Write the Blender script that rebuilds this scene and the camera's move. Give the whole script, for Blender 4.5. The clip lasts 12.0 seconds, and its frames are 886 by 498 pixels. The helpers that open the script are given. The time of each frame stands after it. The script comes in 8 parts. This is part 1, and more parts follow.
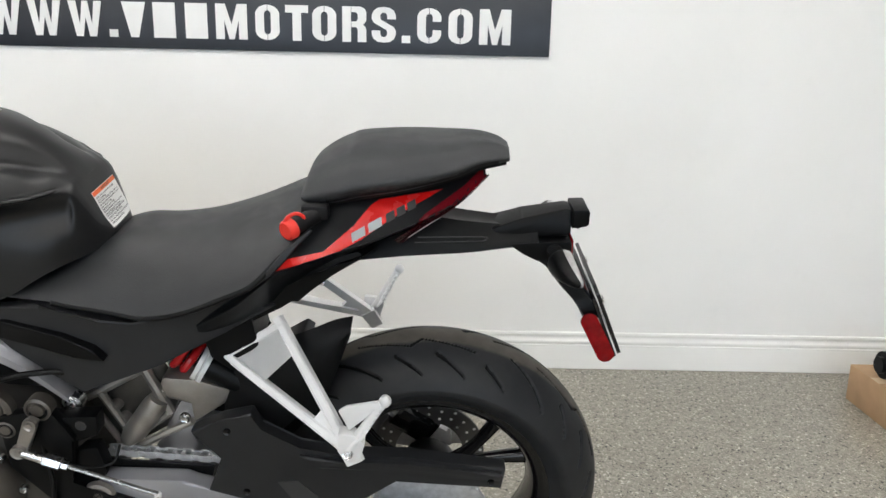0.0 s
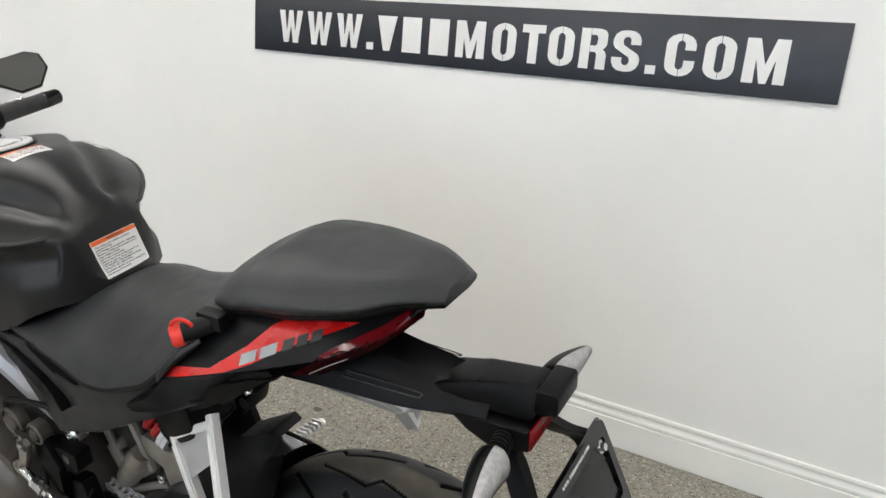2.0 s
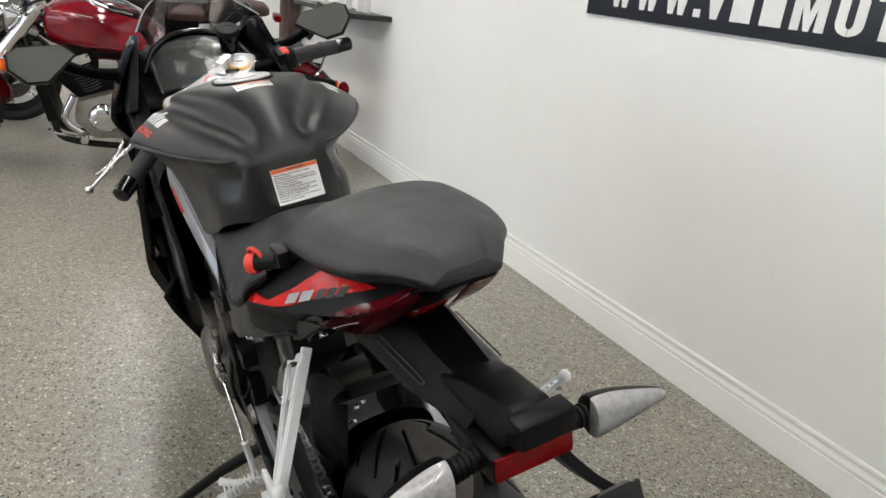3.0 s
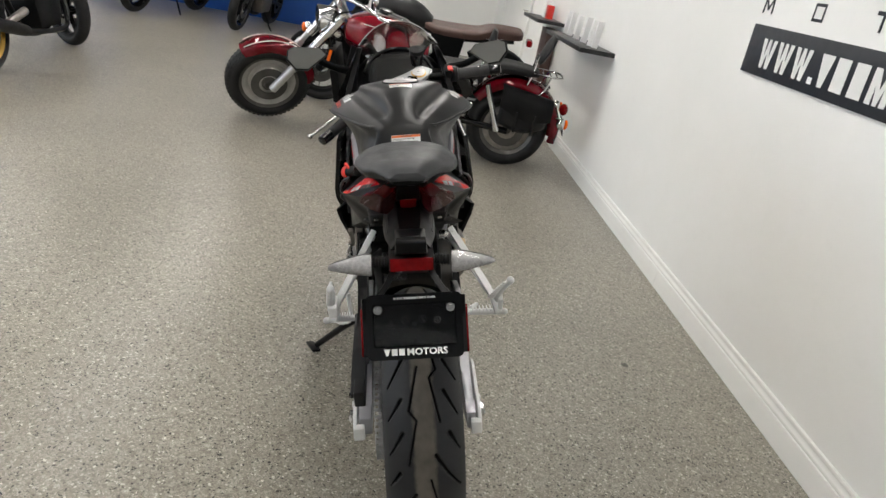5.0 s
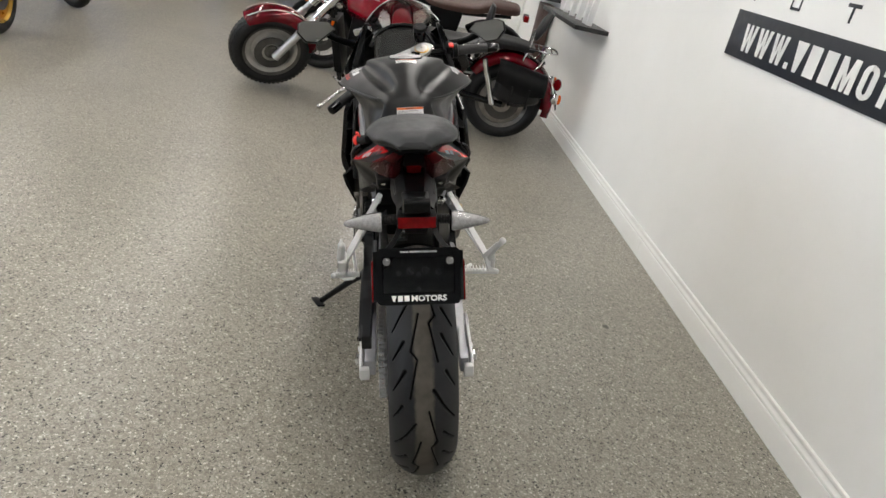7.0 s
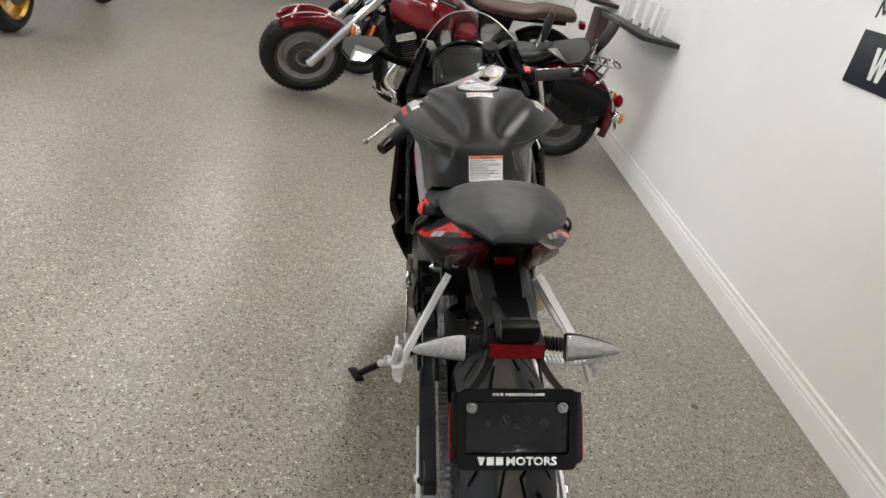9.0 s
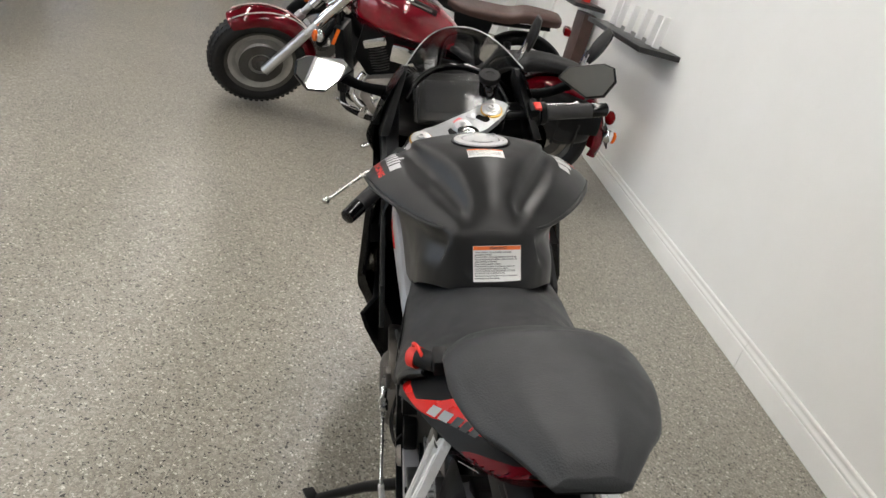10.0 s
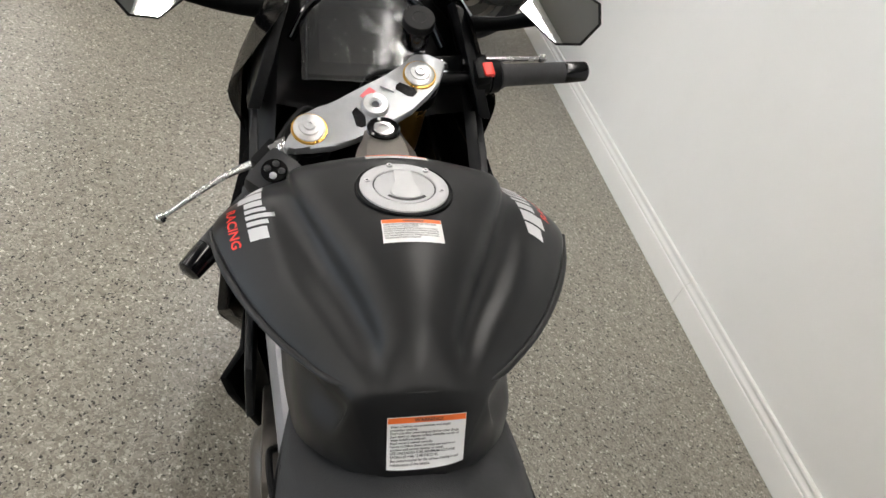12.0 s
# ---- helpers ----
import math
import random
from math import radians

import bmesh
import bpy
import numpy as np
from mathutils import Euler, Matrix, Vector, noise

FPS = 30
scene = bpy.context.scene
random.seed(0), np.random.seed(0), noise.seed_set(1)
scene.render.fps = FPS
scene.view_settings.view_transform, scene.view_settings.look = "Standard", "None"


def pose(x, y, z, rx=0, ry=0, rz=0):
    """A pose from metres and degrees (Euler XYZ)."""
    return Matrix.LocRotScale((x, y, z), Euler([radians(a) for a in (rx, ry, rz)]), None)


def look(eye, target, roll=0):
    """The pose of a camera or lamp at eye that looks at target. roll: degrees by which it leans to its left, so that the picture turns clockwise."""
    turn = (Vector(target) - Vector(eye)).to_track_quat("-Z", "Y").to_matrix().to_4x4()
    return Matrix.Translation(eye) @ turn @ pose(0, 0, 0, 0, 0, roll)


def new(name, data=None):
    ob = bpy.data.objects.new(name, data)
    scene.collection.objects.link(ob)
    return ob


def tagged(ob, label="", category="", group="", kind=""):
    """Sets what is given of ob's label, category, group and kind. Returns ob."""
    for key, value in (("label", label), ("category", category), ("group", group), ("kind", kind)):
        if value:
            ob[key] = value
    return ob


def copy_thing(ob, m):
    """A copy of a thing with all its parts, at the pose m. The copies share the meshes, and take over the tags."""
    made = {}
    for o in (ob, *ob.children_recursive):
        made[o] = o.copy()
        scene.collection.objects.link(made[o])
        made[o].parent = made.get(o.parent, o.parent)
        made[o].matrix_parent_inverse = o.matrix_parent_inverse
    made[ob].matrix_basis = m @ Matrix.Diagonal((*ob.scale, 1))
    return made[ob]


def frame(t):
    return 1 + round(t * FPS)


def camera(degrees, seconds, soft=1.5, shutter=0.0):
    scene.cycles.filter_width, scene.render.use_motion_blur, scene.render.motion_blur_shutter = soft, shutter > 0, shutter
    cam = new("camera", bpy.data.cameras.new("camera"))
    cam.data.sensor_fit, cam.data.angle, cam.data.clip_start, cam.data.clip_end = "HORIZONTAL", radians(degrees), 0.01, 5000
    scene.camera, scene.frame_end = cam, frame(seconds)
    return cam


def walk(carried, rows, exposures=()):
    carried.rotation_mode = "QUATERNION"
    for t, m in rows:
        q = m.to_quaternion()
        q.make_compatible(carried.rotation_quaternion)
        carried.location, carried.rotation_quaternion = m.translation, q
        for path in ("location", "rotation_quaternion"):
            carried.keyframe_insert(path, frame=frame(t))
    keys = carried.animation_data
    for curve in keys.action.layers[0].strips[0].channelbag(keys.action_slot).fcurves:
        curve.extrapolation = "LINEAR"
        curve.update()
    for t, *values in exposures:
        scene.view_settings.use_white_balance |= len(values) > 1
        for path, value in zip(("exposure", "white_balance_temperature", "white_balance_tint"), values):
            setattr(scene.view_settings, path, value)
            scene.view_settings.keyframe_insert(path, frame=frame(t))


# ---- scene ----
cam = camera(63.0, 12.0)
PATH = [
    (0, (0.746, -0.22, 1.064), (0.735, 1.73, 0.621), 0.9),
    (0.5, (0.778, -0.172, 1.121), (0.646, 1.773, 0.676), 1.4),
    (1, (0.84, -0.007, 1.138), (0.539, 1.916, 0.68), 3.1),
    (1.5, (0.971, 0.132, 1.161), (0.386, 1.979, 0.668), 3.5),
    (2, (1.207, 0.228, 1.218), (0.237, 1.898, 0.696), 4.5),
    (2.5, (1.306, 0.382, 1.207), (-0.046, 1.733, 0.62), 6.5),
    (3, (1.395, 0.572, 1.226), (-0.25, 1.48, 0.539), 6.6),
    (3.5, (1.6, 0.706, 1.269), (-0.211, 1.201, 0.579), 6.4),
    (5.5, (2.407, 0.849, 1.418), (0.562, 1.074, 0.679), 11.5),
    (6, (2.477, 0.868, 1.437), (0.654, 1.131, 0.658), 12.2),
    (6.5, (2.488, 0.824, 1.447), (0.674, 1.104, 0.652), 13.1),
    (8.5, (2.133, 0.728, 1.404), (0.321, 0.944, 0.587), 14.1),
    (9, (1.914, 0.677, 1.412), (0.103, 0.885, 0.589), 14.4),
    (9.5, (1.603, 0.674, 1.386), (-0.217, 0.884, 0.584), 14.0),
    (10, (1.325, 0.638, 1.384), (-0.477, 0.944, 0.572), 15.9),
    (10.5, (1.048, 0.584, 1.418), (-0.682, 1.078, 0.544), 18.9),
    (11, (0.809, 0.618, 1.417), (-0.824, 1.196, 0.418), 21.5),
    (11.5, (0.676, 0.67, 1.452), (-0.882, 1.267, 0.349), 22.0),
    (12, (0.649, 0.661, 1.473), (-0.847, 1.308, 0.314), 24.6),
]
# seconds, stops, kelvin, tint
EXPOSE = [(0.0, 0.13, 6380, 11), (0.5, 0.07, 6380, 11), (1.0, 0.03, 6390, 11), (2.0, 0.0, 6430, 11), (2.5, -0.02, 6450, 11), (3.0, -0.02, 6460, 11), (3.5, -0.02, 6540, 11), (12.0, -0.08, 6560, 12)]
walk(cam, [(t, look(eye, target, roll)) for t, eye, target, roll in PATH], exposures=EXPOSE)

from mathutils.bvhtree import BVHTree

# ------------------------------------------------------------------ world
world = bpy.data.worlds.new("world")
scene.world = world
world.use_nodes = True
world.node_tree.nodes["Background"].inputs[0].default_value = (0.8, 0.85, 0.9, 1)
world.node_tree.nodes["Background"].inputs[1].default_value = 0.15

DAY_FILL = 2.8            # added daylight fill outside the assumed, unseen shop window
LAMP = 26.8          # glow of the ceiling tubes
WALL_Y = 2.425      # showroom wall behind the motorcycle
CEIL = 3.0


# ------------------------------------------------------------------ materials
class Mat:
    """A small builder of node materials."""

    def __init__(self, name, colour=(0.5, 0.5, 0.5), rough=0.5, metal=0.0, spec=0.5, coat=0.0, coat_rough=0.1):
        self.m = bpy.data.materials.new(name)
        self.m.use_nodes = True
        self.t = self.m.node_tree
        self.p = self.t.nodes["Principled BSDF"]
        self.put(**{"Base Color": (*colour, 1), "Roughness": rough, "Metallic": metal, "Specular IOR Level": spec, "Coat Weight": coat, "Coat Roughness": coat_rough})
        self.at = self.t.nodes.new("ShaderNodeTexCoord").outputs["Object"]

    def put(self, **k):
        for key, v in k.items():
            self.p.inputs[key].default_value = v

    def node(self, kind, **inputs):
        n = self.t.nodes.new("ShaderNode" + kind)
        for key, v in inputs.items():
            sock = n.inputs[key.replace("_", " ")]
            if hasattr(v, "is_linked"):
                self.t.links.new(v, sock)
            else:
                sock.default_value = v
        return n

    def link(self, a, name):
        self.t.links.new(a, self.p.inputs[name])

    def noise(self, scale, detail=3.0, rough=0.55, at=None):
        return self.node("TexNoise", Vector=at or self.at, Scale=scale, Detail=detail, Roughness=rough).outputs["Fac"]

    def ramp(self, fac, stops):
        n = self.t.nodes.new("ShaderNodeValToRGB")
        self.t.links.new(fac, n.inputs[0])
        e = n.color_ramp.elements
        while len(e) < len(stops):
            e.new(0.5)
        for el, (pos, c) in zip(e, stops):
            el.position, el.color = pos, (*(c if isinstance(c, tuple) else (c, c, c)), 1)
        return n.outputs[0]

    def mix(self, fac, a, b, blend="MIX"):
        n = self.t.nodes.new("ShaderNodeMix")
        n.data_type, n.blend_type = "RGBA", blend
        for sock, v in ((n.inputs[0], fac), (n.inputs[6], a), (n.inputs[7], b)):
            if hasattr(v, "is_linked"):
                self.t.links.new(v, sock)
            else:
                sock.default_value = v if not isinstance(v, tuple) or len(v) == 4 else (*v, 1)
        return n.outputs[2]

    def maths(self, op, a, b=0.0):
        n = self.t.nodes.new("ShaderNodeMath")
        n.operation = op
        for sock, v in zip(n.inputs, (a, b)):
            if hasattr(v, "is_linked"):
                self.t.links.new(v, sock)
            else:
                sock.default_value = v
        return n.outputs[0]

    def bump(self, height, strength=0.2, distance=0.001):
        n = self.node("Bump", Height=height, Strength=strength, Distance=distance)
        self.link(n.outputs[0], "Normal")

    def vary(self, colour, amount=0.15, scale=8.0, rough=None, rough_amount=0.08, grain=400.0, grain_bump=0.05):
        """Colour and gloss drift at two scales, and a fine grain in the relief."""
        big, fine = self.noise(scale), self.noise(grain, 2)
        lo, hi = tuple(c * (1 - amount) for c in colour), tuple(min(1, c * (1 + amount)) for c in colour)
        col = self.ramp(big, [(0.3, lo), (0.7, hi)])
        self.link(self.mix(0.25, col, self.mix(fine, lo, hi)), "Base Color")
        if rough is not None:
            self.link(self.ramp(self.noise(scale * 2.3, 4), [(0.25, max(0.02, rough - rough_amount)), (0.75, rough + rough_amount)]), "Roughness")
        if grain_bump:
            self.bump(fine, grain_bump, 0.0006)
        return self


def simple(name, colour, rough, metal=0.0, amount=0.12, scale=10.0, grain=500.0, grain_bump=0.04, **k):
    return Mat(name, colour, rough, metal, **k).vary(colour, amount, scale, rough, 0.06, grain, grain_bump).m


def floor_material():
    """Broadcast flakes in clear epoxy: mid greys, with sparse dark and pale chips."""
    m = Mat("epoxy_flake", rough=0.3)
    wob = m.mix(0.02, m.at, m.node("TexNoise", Vector=m.at, Scale=90.0, Detail=2.0).outputs["Color"])

    def chips(scale):
        v = m.node("TexVoronoi", Vector=wob, Scale=scale)
        s = m.node("SeparateColor", Color=v.outputs["Color"])
        return s.outputs[0], s.outputs[1], v.outputs["Distance"]
    r1, q1, d1 = chips(210.0)
    r2, q2, d2 = chips(122.0)
    col = m.ramp(r1, [(0.0, (0.168, 0.155, 0.126)), (0.35, (0.238, 0.221, 0.180)), (0.7, (0.300, 0.281, 0.233)), (1.0, (0.41, 0.387, 0.332))])
    near = m.ramp(d2, [(0.38, 1.0), (0.45, 0.0)])
    dark = m.maths("MULTIPLY", near, m.ramp(r2, [(0.19, 1.0), (0.20, 0.0)]))
    pale = m.maths("MULTIPLY", near, m.ramp(q2, [(0.89, 0.0), (0.90, 1.0)]))
    col = m.mix(dark, col, (0.022, 0.020, 0.017))
    col = m.mix(pale, col, (0.62, 0.595, 0.525))
    cloud = m.ramp(m.noise(1.1, 4), [(0.3, 0.88), (0.7, 1.06)])
    col = m.mix(1.0, col, cloud, "MULTIPLY")
    mottle = m.ramp(m.noise(38.0, 4, 0.7), [(0.25, 0.85), (0.75, 1.15)])
    m.link(m.mix(1.0, col, mottle, "MULTIPLY"), "Base Color")
    m.link(m.ramp(m.noise(60.0, 3), [(0.3, 0.27), (0.7, 0.36)]), "Roughness")
    m.bump(m.maths("ADD", r1, m.noise(60.0)), 0.10, 0.001)
    return m.m


def wall_material():
    m = Mat("wall_paint", rough=0.55)
    col = m.ramp(m.noise(1.3, 4), [(0.3, (0.79, 0.79, 0.765)), (0.7, (0.84, 0.84, 0.82))])
    scuff = m.ramp(m.noise(7.0, 6, 0.7), [(0.28, 0.975), (0.42, 1.0)])
    m.link(m.mix(1.0, col, scuff, "MULTIPLY"), "Base Color")
    m.bump(m.noise(180.0, 4), 0.10, 0.001)
    return m.m


def seat_material(name, colour):
    m = Mat(name, colour, 0.5, spec=0.34)
    v = m.node("TexVoronoi", Vector=m.at, Scale=520.0).outputs["Distance"]
    m.link(m.ramp(m.noise(14.0, 4), [(0.3, tuple(c * 0.88 for c in colour)), (0.7, tuple(c * 1.1 for c in colour))]), "Base Color")
    m.link(m.ramp(m.noise(30.0, 3), [(0.3, 0.44), (0.7, 0.56)]), "Roughness")
    m.bump(v, 0.35, 0.0008)
    return m.m


def tyre_material(band):
    m = Mat("tyre_rubber", (0.02, 0.02, 0.021), 0.55, spec=0.24)
    y = m.node("SeparateXYZ", Vector=m.at).outputs[1]
    edge = m.maths("ADD", m.maths("ABSOLUTE", y), m.maths("MULTIPLY", m.noise(60.0, 5), 0.010))
    mask = m.ramp(m.maths("MULTIPLY", edge, 10.0), [(band * 10 - 0.03, 1.0), (band * 10 + 0.05, 0.0)])
    dust = m.ramp(m.noise(26.0, 5), [(0.3, (0.062, 0.056, 0.047)), (0.7, (0.098, 0.089, 0.074))])
    black = m.ramp(m.noise(18.0, 4), [(0.3, (0.0150, 0.0158, 0.0170)), (0.7, (0.0215, 0.0225, 0.0240))])
    m.link(m.mix(mask, black, dust), "Base Color")
    m.link(m.ramp(mask, [(0, 0.5), (1, 0.62)]), "Roughness")
    m.bump(m.noise(500.0, 3), 0.10, 0.0008)
    return m.m


def sheet_material(name, tint, rough=0.03, ior=1.45, cloud=0.0):
    """A thin clear sheet: straight through, with gloss that grows at a slant."""
    m = bpy.data.materials.new(name)
    m.use_nodes = True
    t = m.node_tree
    t.nodes.remove(t.nodes["Principled BSDF"])
    clear, gloss, fres, mix = (t.nodes.new("ShaderNode" + k) for k in ("BsdfTransparent", "BsdfGlossy", "Fresnel", "MixShader"))
    clear.inputs[0].default_value = (*tint, 1)
    gloss.inputs["Roughness"].default_value = rough
    fres.inputs[0].default_value = ior
    n = t.nodes.new("ShaderNodeTexNoise")
    n.inputs["Scale"].default_value = 30.0
    r = t.nodes.new("ShaderNodeMapRange")
    r.inputs[3].default_value, r.inputs[4].default_value = rough * 0.7, rough * 1.3
    t.links.new(n.outputs[0], r.inputs[0])
    t.links.new(r.outputs[0], gloss.inputs["Roughness"])
    add_on = t.nodes.new("ShaderNodeMath")
    add_on.operation = "ADD"
    add_on.inputs[1].default_value = cloud
    t.links.new(fres.outputs[0], add_on.inputs[0])
    t.links.new(add_on.outputs[0], mix.inputs[0])
    t.links.new(clear.outputs[0], mix.inputs[1])
    t.links.new(gloss.outputs[0], mix.inputs[2])
    t.links.new(mix.outputs[0], t.nodes["Material Output"].inputs[0])
    return m


def ribbed_material():
    """Pale moulded plastic with fine ribs; glints and dark facets painted into its mottle."""
    m = Mat("painted_glint_reflector", (0.66, 0.66, 0.66), 0.3)
    v = m.node("TexVoronoi", Vector=m.at, Scale=170.0).outputs["Distance"]
    m.link(m.ramp(m.mix(0.5, v, m.noise(60.0, 4)), [(0.2, 0.36), (0.5, 0.46), (0.8, 0.58)]), "Base Color")
    m.bump(m.noise(240.0, 3), 0.5, 0.0015)
    return m.m


def glow_material(name, colour, strength):
    m = bpy.data.materials.new(name)
    m.use_nodes = True
    p = m.node_tree.nodes["Principled BSDF"]
    p.inputs["Base Color"].default_value = (0.9, 0.9, 0.9, 1)
    p.inputs["Emission Color"].default_value = (*colour, 1)
    p.inputs["Emission Strength"].default_value = strength
    return m


FLOOR = floor_material()
WALL = wall_material()
WHITE_TRIM = simple("white_semi_gloss_paint", (0.80, 0.80, 0.77), 0.48, amount=0.03, scale=3.0, spec=0.3)
CEILING = simple("ceiling_paint", (0.30, 0.30, 0.295), 0.8, amount=0.05, scale=2.0)
BLUE = simple("blue_panel", (0.01, 0.07, 0.32), 0.4, amount=0.2, scale=2.0)
SIGN_BLACK = simple("sign_face", (0.017, 0.021, 0.028), 0.35, amount=0.15)
LETTER_WHITE = simple("letter_white", (0.78, 0.78, 0.76), 0.4, amount=0.04)
PAINT = simple("satin_black_paint", (0.0084, 0.0086, 0.0090), 0.39, 0.0, amount=0.06, scale=6.0, grain=900.0, grain_bump=0.03, spec=0.38)
PLASTIC = simple("black_plastic", (0.0026, 0.0028, 0.0031), 0.40, amount=0.18, scale=14.0, grain=700.0, grain_bump=0.08, spec=0.15)
PLASTIC_GREY = simple("grained_plastic", (0.0150, 0.0156, 0.0168), 0.43, amount=0.15, scale=14.0, grain=600.0, grain_bump=0.12, spec=0.30)
GRIP = simple("grip_rubber", (0.034, 0.034, 0.035), 0.6, amount=0.2, scale=40.0, grain=420.0, grain_bump=0.5, spec=0.3)
BRUSHED = simple("brushed_alloy", (0.60, 0.60, 0.60), 0.40, 0.85, amount=0.12, scale=120.0, grain=700.0, grain_bump=0.1)
GLOSS_BLACK = simple("gloss_black", (0.004, 0.004, 0.0045), 0.12, amount=0.2, grain_bump=0.0, spec=0.45)
RUBBER = simple("black_rubber", (0.0055, 0.0055, 0.0058), 0.55, amount=0.2, grain_bump=0.15, spec=0.22)
SEAT = seat_material("seat_vinyl", (0.0240, 0.0250, 0.0266))
PILLION_VINYL = seat_material("pillion_vinyl", (0.027, 0.0287, 0.0306))
TYRE = tyre_material(0.027)
# darker than the tread: shade inside the grooves put into the colour
GROOVE_SHADE = simple("shaded_groove_rubber", (0.0045, 0.0045, 0.0048), 0.7, amount=0.15, spec=0.15)
RED = simple("red_film", (0.62, 0.012, 0.010), 0.25, amount=0.06)
RED_PLASTIC = simple("red_plastic", (0.75, 0.035, 0.022), 0.4, amount=0.08)
SPRING_RED = simple("red_spring_enamel", (0.45, 0.01, 0.012), 0.22, amount=0.1)
GREY_FILM = simple("grey_film", (0.38, 0.38, 0.39), 0.35, amount=0.08)
SILVER = simple("silver_paint", (0.74, 0.74, 0.735), 0.36, 0.12, amount=0.05, scale=12.0)
GREY_FRAME = simple("grey_frame_paint", (0.32, 0.32, 0.335), 0.34, 0.4, amount=0.08)
CAST = simple("cast_alloy", (0.30, 0.28, 0.255), 0.40, 0.7, amount=0.25, scale=20.0, grain=300.0, grain_bump=0.25)
CAST_DARK = simple("dull_cast_alloy", (0.105, 0.101, 0.094), 0.38, 0.8, amount=0.3, scale=14.0, grain=300.0, grain_bump=0.25)
BRONZE = simple("bronze_engine_cover", (0.12, 0.108, 0.095), 0.42, 0.6, amount=0.2, scale=16.0, grain=300.0, grain_bump=0.2)
STEEL = simple("bright_steel", (0.62, 0.62, 0.61), 0.25, 1.0, amount=0.12, scale=30.0)
CAP_GREY = simple("grey_cap_lacquer", (0.50, 0.50, 0.505), 0.45, 0.15, amount=0.05, scale=40.0)
CLAMP_GREY = simple("grey_clamp_anodised", (0.40, 0.41, 0.42), 0.36, 0.45, amount=0.08, scale=30.0)
CHROME = simple("chrome", (0.72, 0.72, 0.72), 0.07, 1.0, amount=0.04, grain_bump=0.0)
GOLD = simple("gold_anodised", (0.62, 0.36, 0.08), 0.3, 0.9, amount=0.1)
CAST_PALE = simple("pale_cast_alloy", (0.42, 0.41, 0.39), 0.38, 0.35, amount=0.2, scale=14.0, grain=300.0, grain_bump=0.2)
TOURING_RUBBER = simple("touring_tyre_rubber", (0.012, 0.012, 0.0124), 0.55, amount=0.25, scale=20.0, grain_bump=0.2, spec=0.3)
DISC = simple("brake_disc_steel", (0.10, 0.098, 0.095), 0.4, 0.8, amount=0.2)
CHAIN_STEEL = simple("chain_steel", (0.56, 0.57, 0.58), 0.42, 0.6, amount=0.25, scale=60.0)
LAMP_RED = simple("smoked_red_lens", (0.115, 0.005, 0.009), 0.12, amount=0.3, scale=25.0, grain_bump=0.0, spec=0.30)
REFLECTOR = simple("red_reflector", (0.20, 0.003, 0.005), 0.20, amount=0.3, scale=60.0, grain=220.0, grain_bump=0.3, spec=0.25)
LENS = sheet_material("clear_lens", (0.97, 0.97, 0.97), 0.06, 1.45)
LENS_EDGE = simple("polished_edge", (0.35, 0.36, 0.36), 0.15, amount=0.1, grain_bump=0.0)
PEARL = ribbed_material()
CLEAR = sheet_material("clear_film", (0.97, 0.97, 0.97), 0.04, 1.45)
SCREEN = sheet_material("windscreen", (0.985, 0.985, 0.985), 0.01, 1.15)
LABEL_WHITE = simple("label_paper", (0.80, 0.80, 0.79), 0.4, amount=0.03)
LABEL_ORANGE = simple("label_orange", (0.80, 0.16, 0.03), 0.4, amount=0.05)
STAIN = simple("floor_grime", (0.085, 0.080, 0.070), 0.5, amount=0.4, scale=80.0)
GREY_MARK = simple("silver_grey_film", (0.55, 0.55, 0.555), 0.35, amount=0.06)
TAIL_PLASTIC = simple("tail_plastic", (0.0080, 0.0084, 0.0092), 0.40, amount=0.12, scale=14.0, grain=600.0, grain_bump=0.08, spec=0.14)
TAG_PINK = simple("faded_red_paper", (0.72, 0.16, 0.17), 0.5, amount=0.08)
INK = simple("label_ink", (0.03, 0.03, 0.03), 0.5, amount=0.1)
INK_GREY = simple("label_ink_grey", (0.22, 0.22, 0.22), 0.5, amount=0.1)
MIRROR = Mat("mirror_glass", (0.82, 0.82, 0.82), 0.015, 1.0).m
CHERRY = simple("dark_red_paint", (0.225, 0.003, 0.013), 0.12, 0.15, amount=0.45, scale=9.0, grain_bump=0.0, coat=0.8, coat_rough=0.03)
PINSTRIPE = simple("pinstripe", (0.70, 0.62, 0.60), 0.3, amount=0.06)
LEATHER = simple("black_leather", (0.0070, 0.0070, 0.0075), 0.45, amount=0.25, scale=20.0, grain=180.0, grain_bump=0.3, spec=0.3)
BROWN_SEAT = simple("brown_seat_leather", (0.075, 0.040, 0.032), 0.5, amount=0.2, scale=14.0, grain=200.0, grain_bump=0.3)
AMBER = simple("amber_lens", (0.75, 0.13, 0.01), 0.15, amount=0.1, grain_bump=0.0)
CARD = simple("cardboard", (0.42, 0.27, 0.15), 0.8, amount=0.15)
SHELF_BLACK = simple("shelf_laminate", (0.010, 0.0095, 0.0095), 0.4, amount=0.2)
TAN = simple("tan_plastic", (0.55, 0.42, 0.26), 0.5, amount=0.1)
DIFFUSER = glow_material("lamp_diffuser", (1.0, 0.97, 0.92), LAMP)
# cool fill glow for the assumed window
WINDOW_FILL = glow_material("daylight", (0.70, 0.84, 1.0), DAY_FILL)


# ------------------------------------------------------------------ mesh tools
def V(*p):
    return Vector(p)


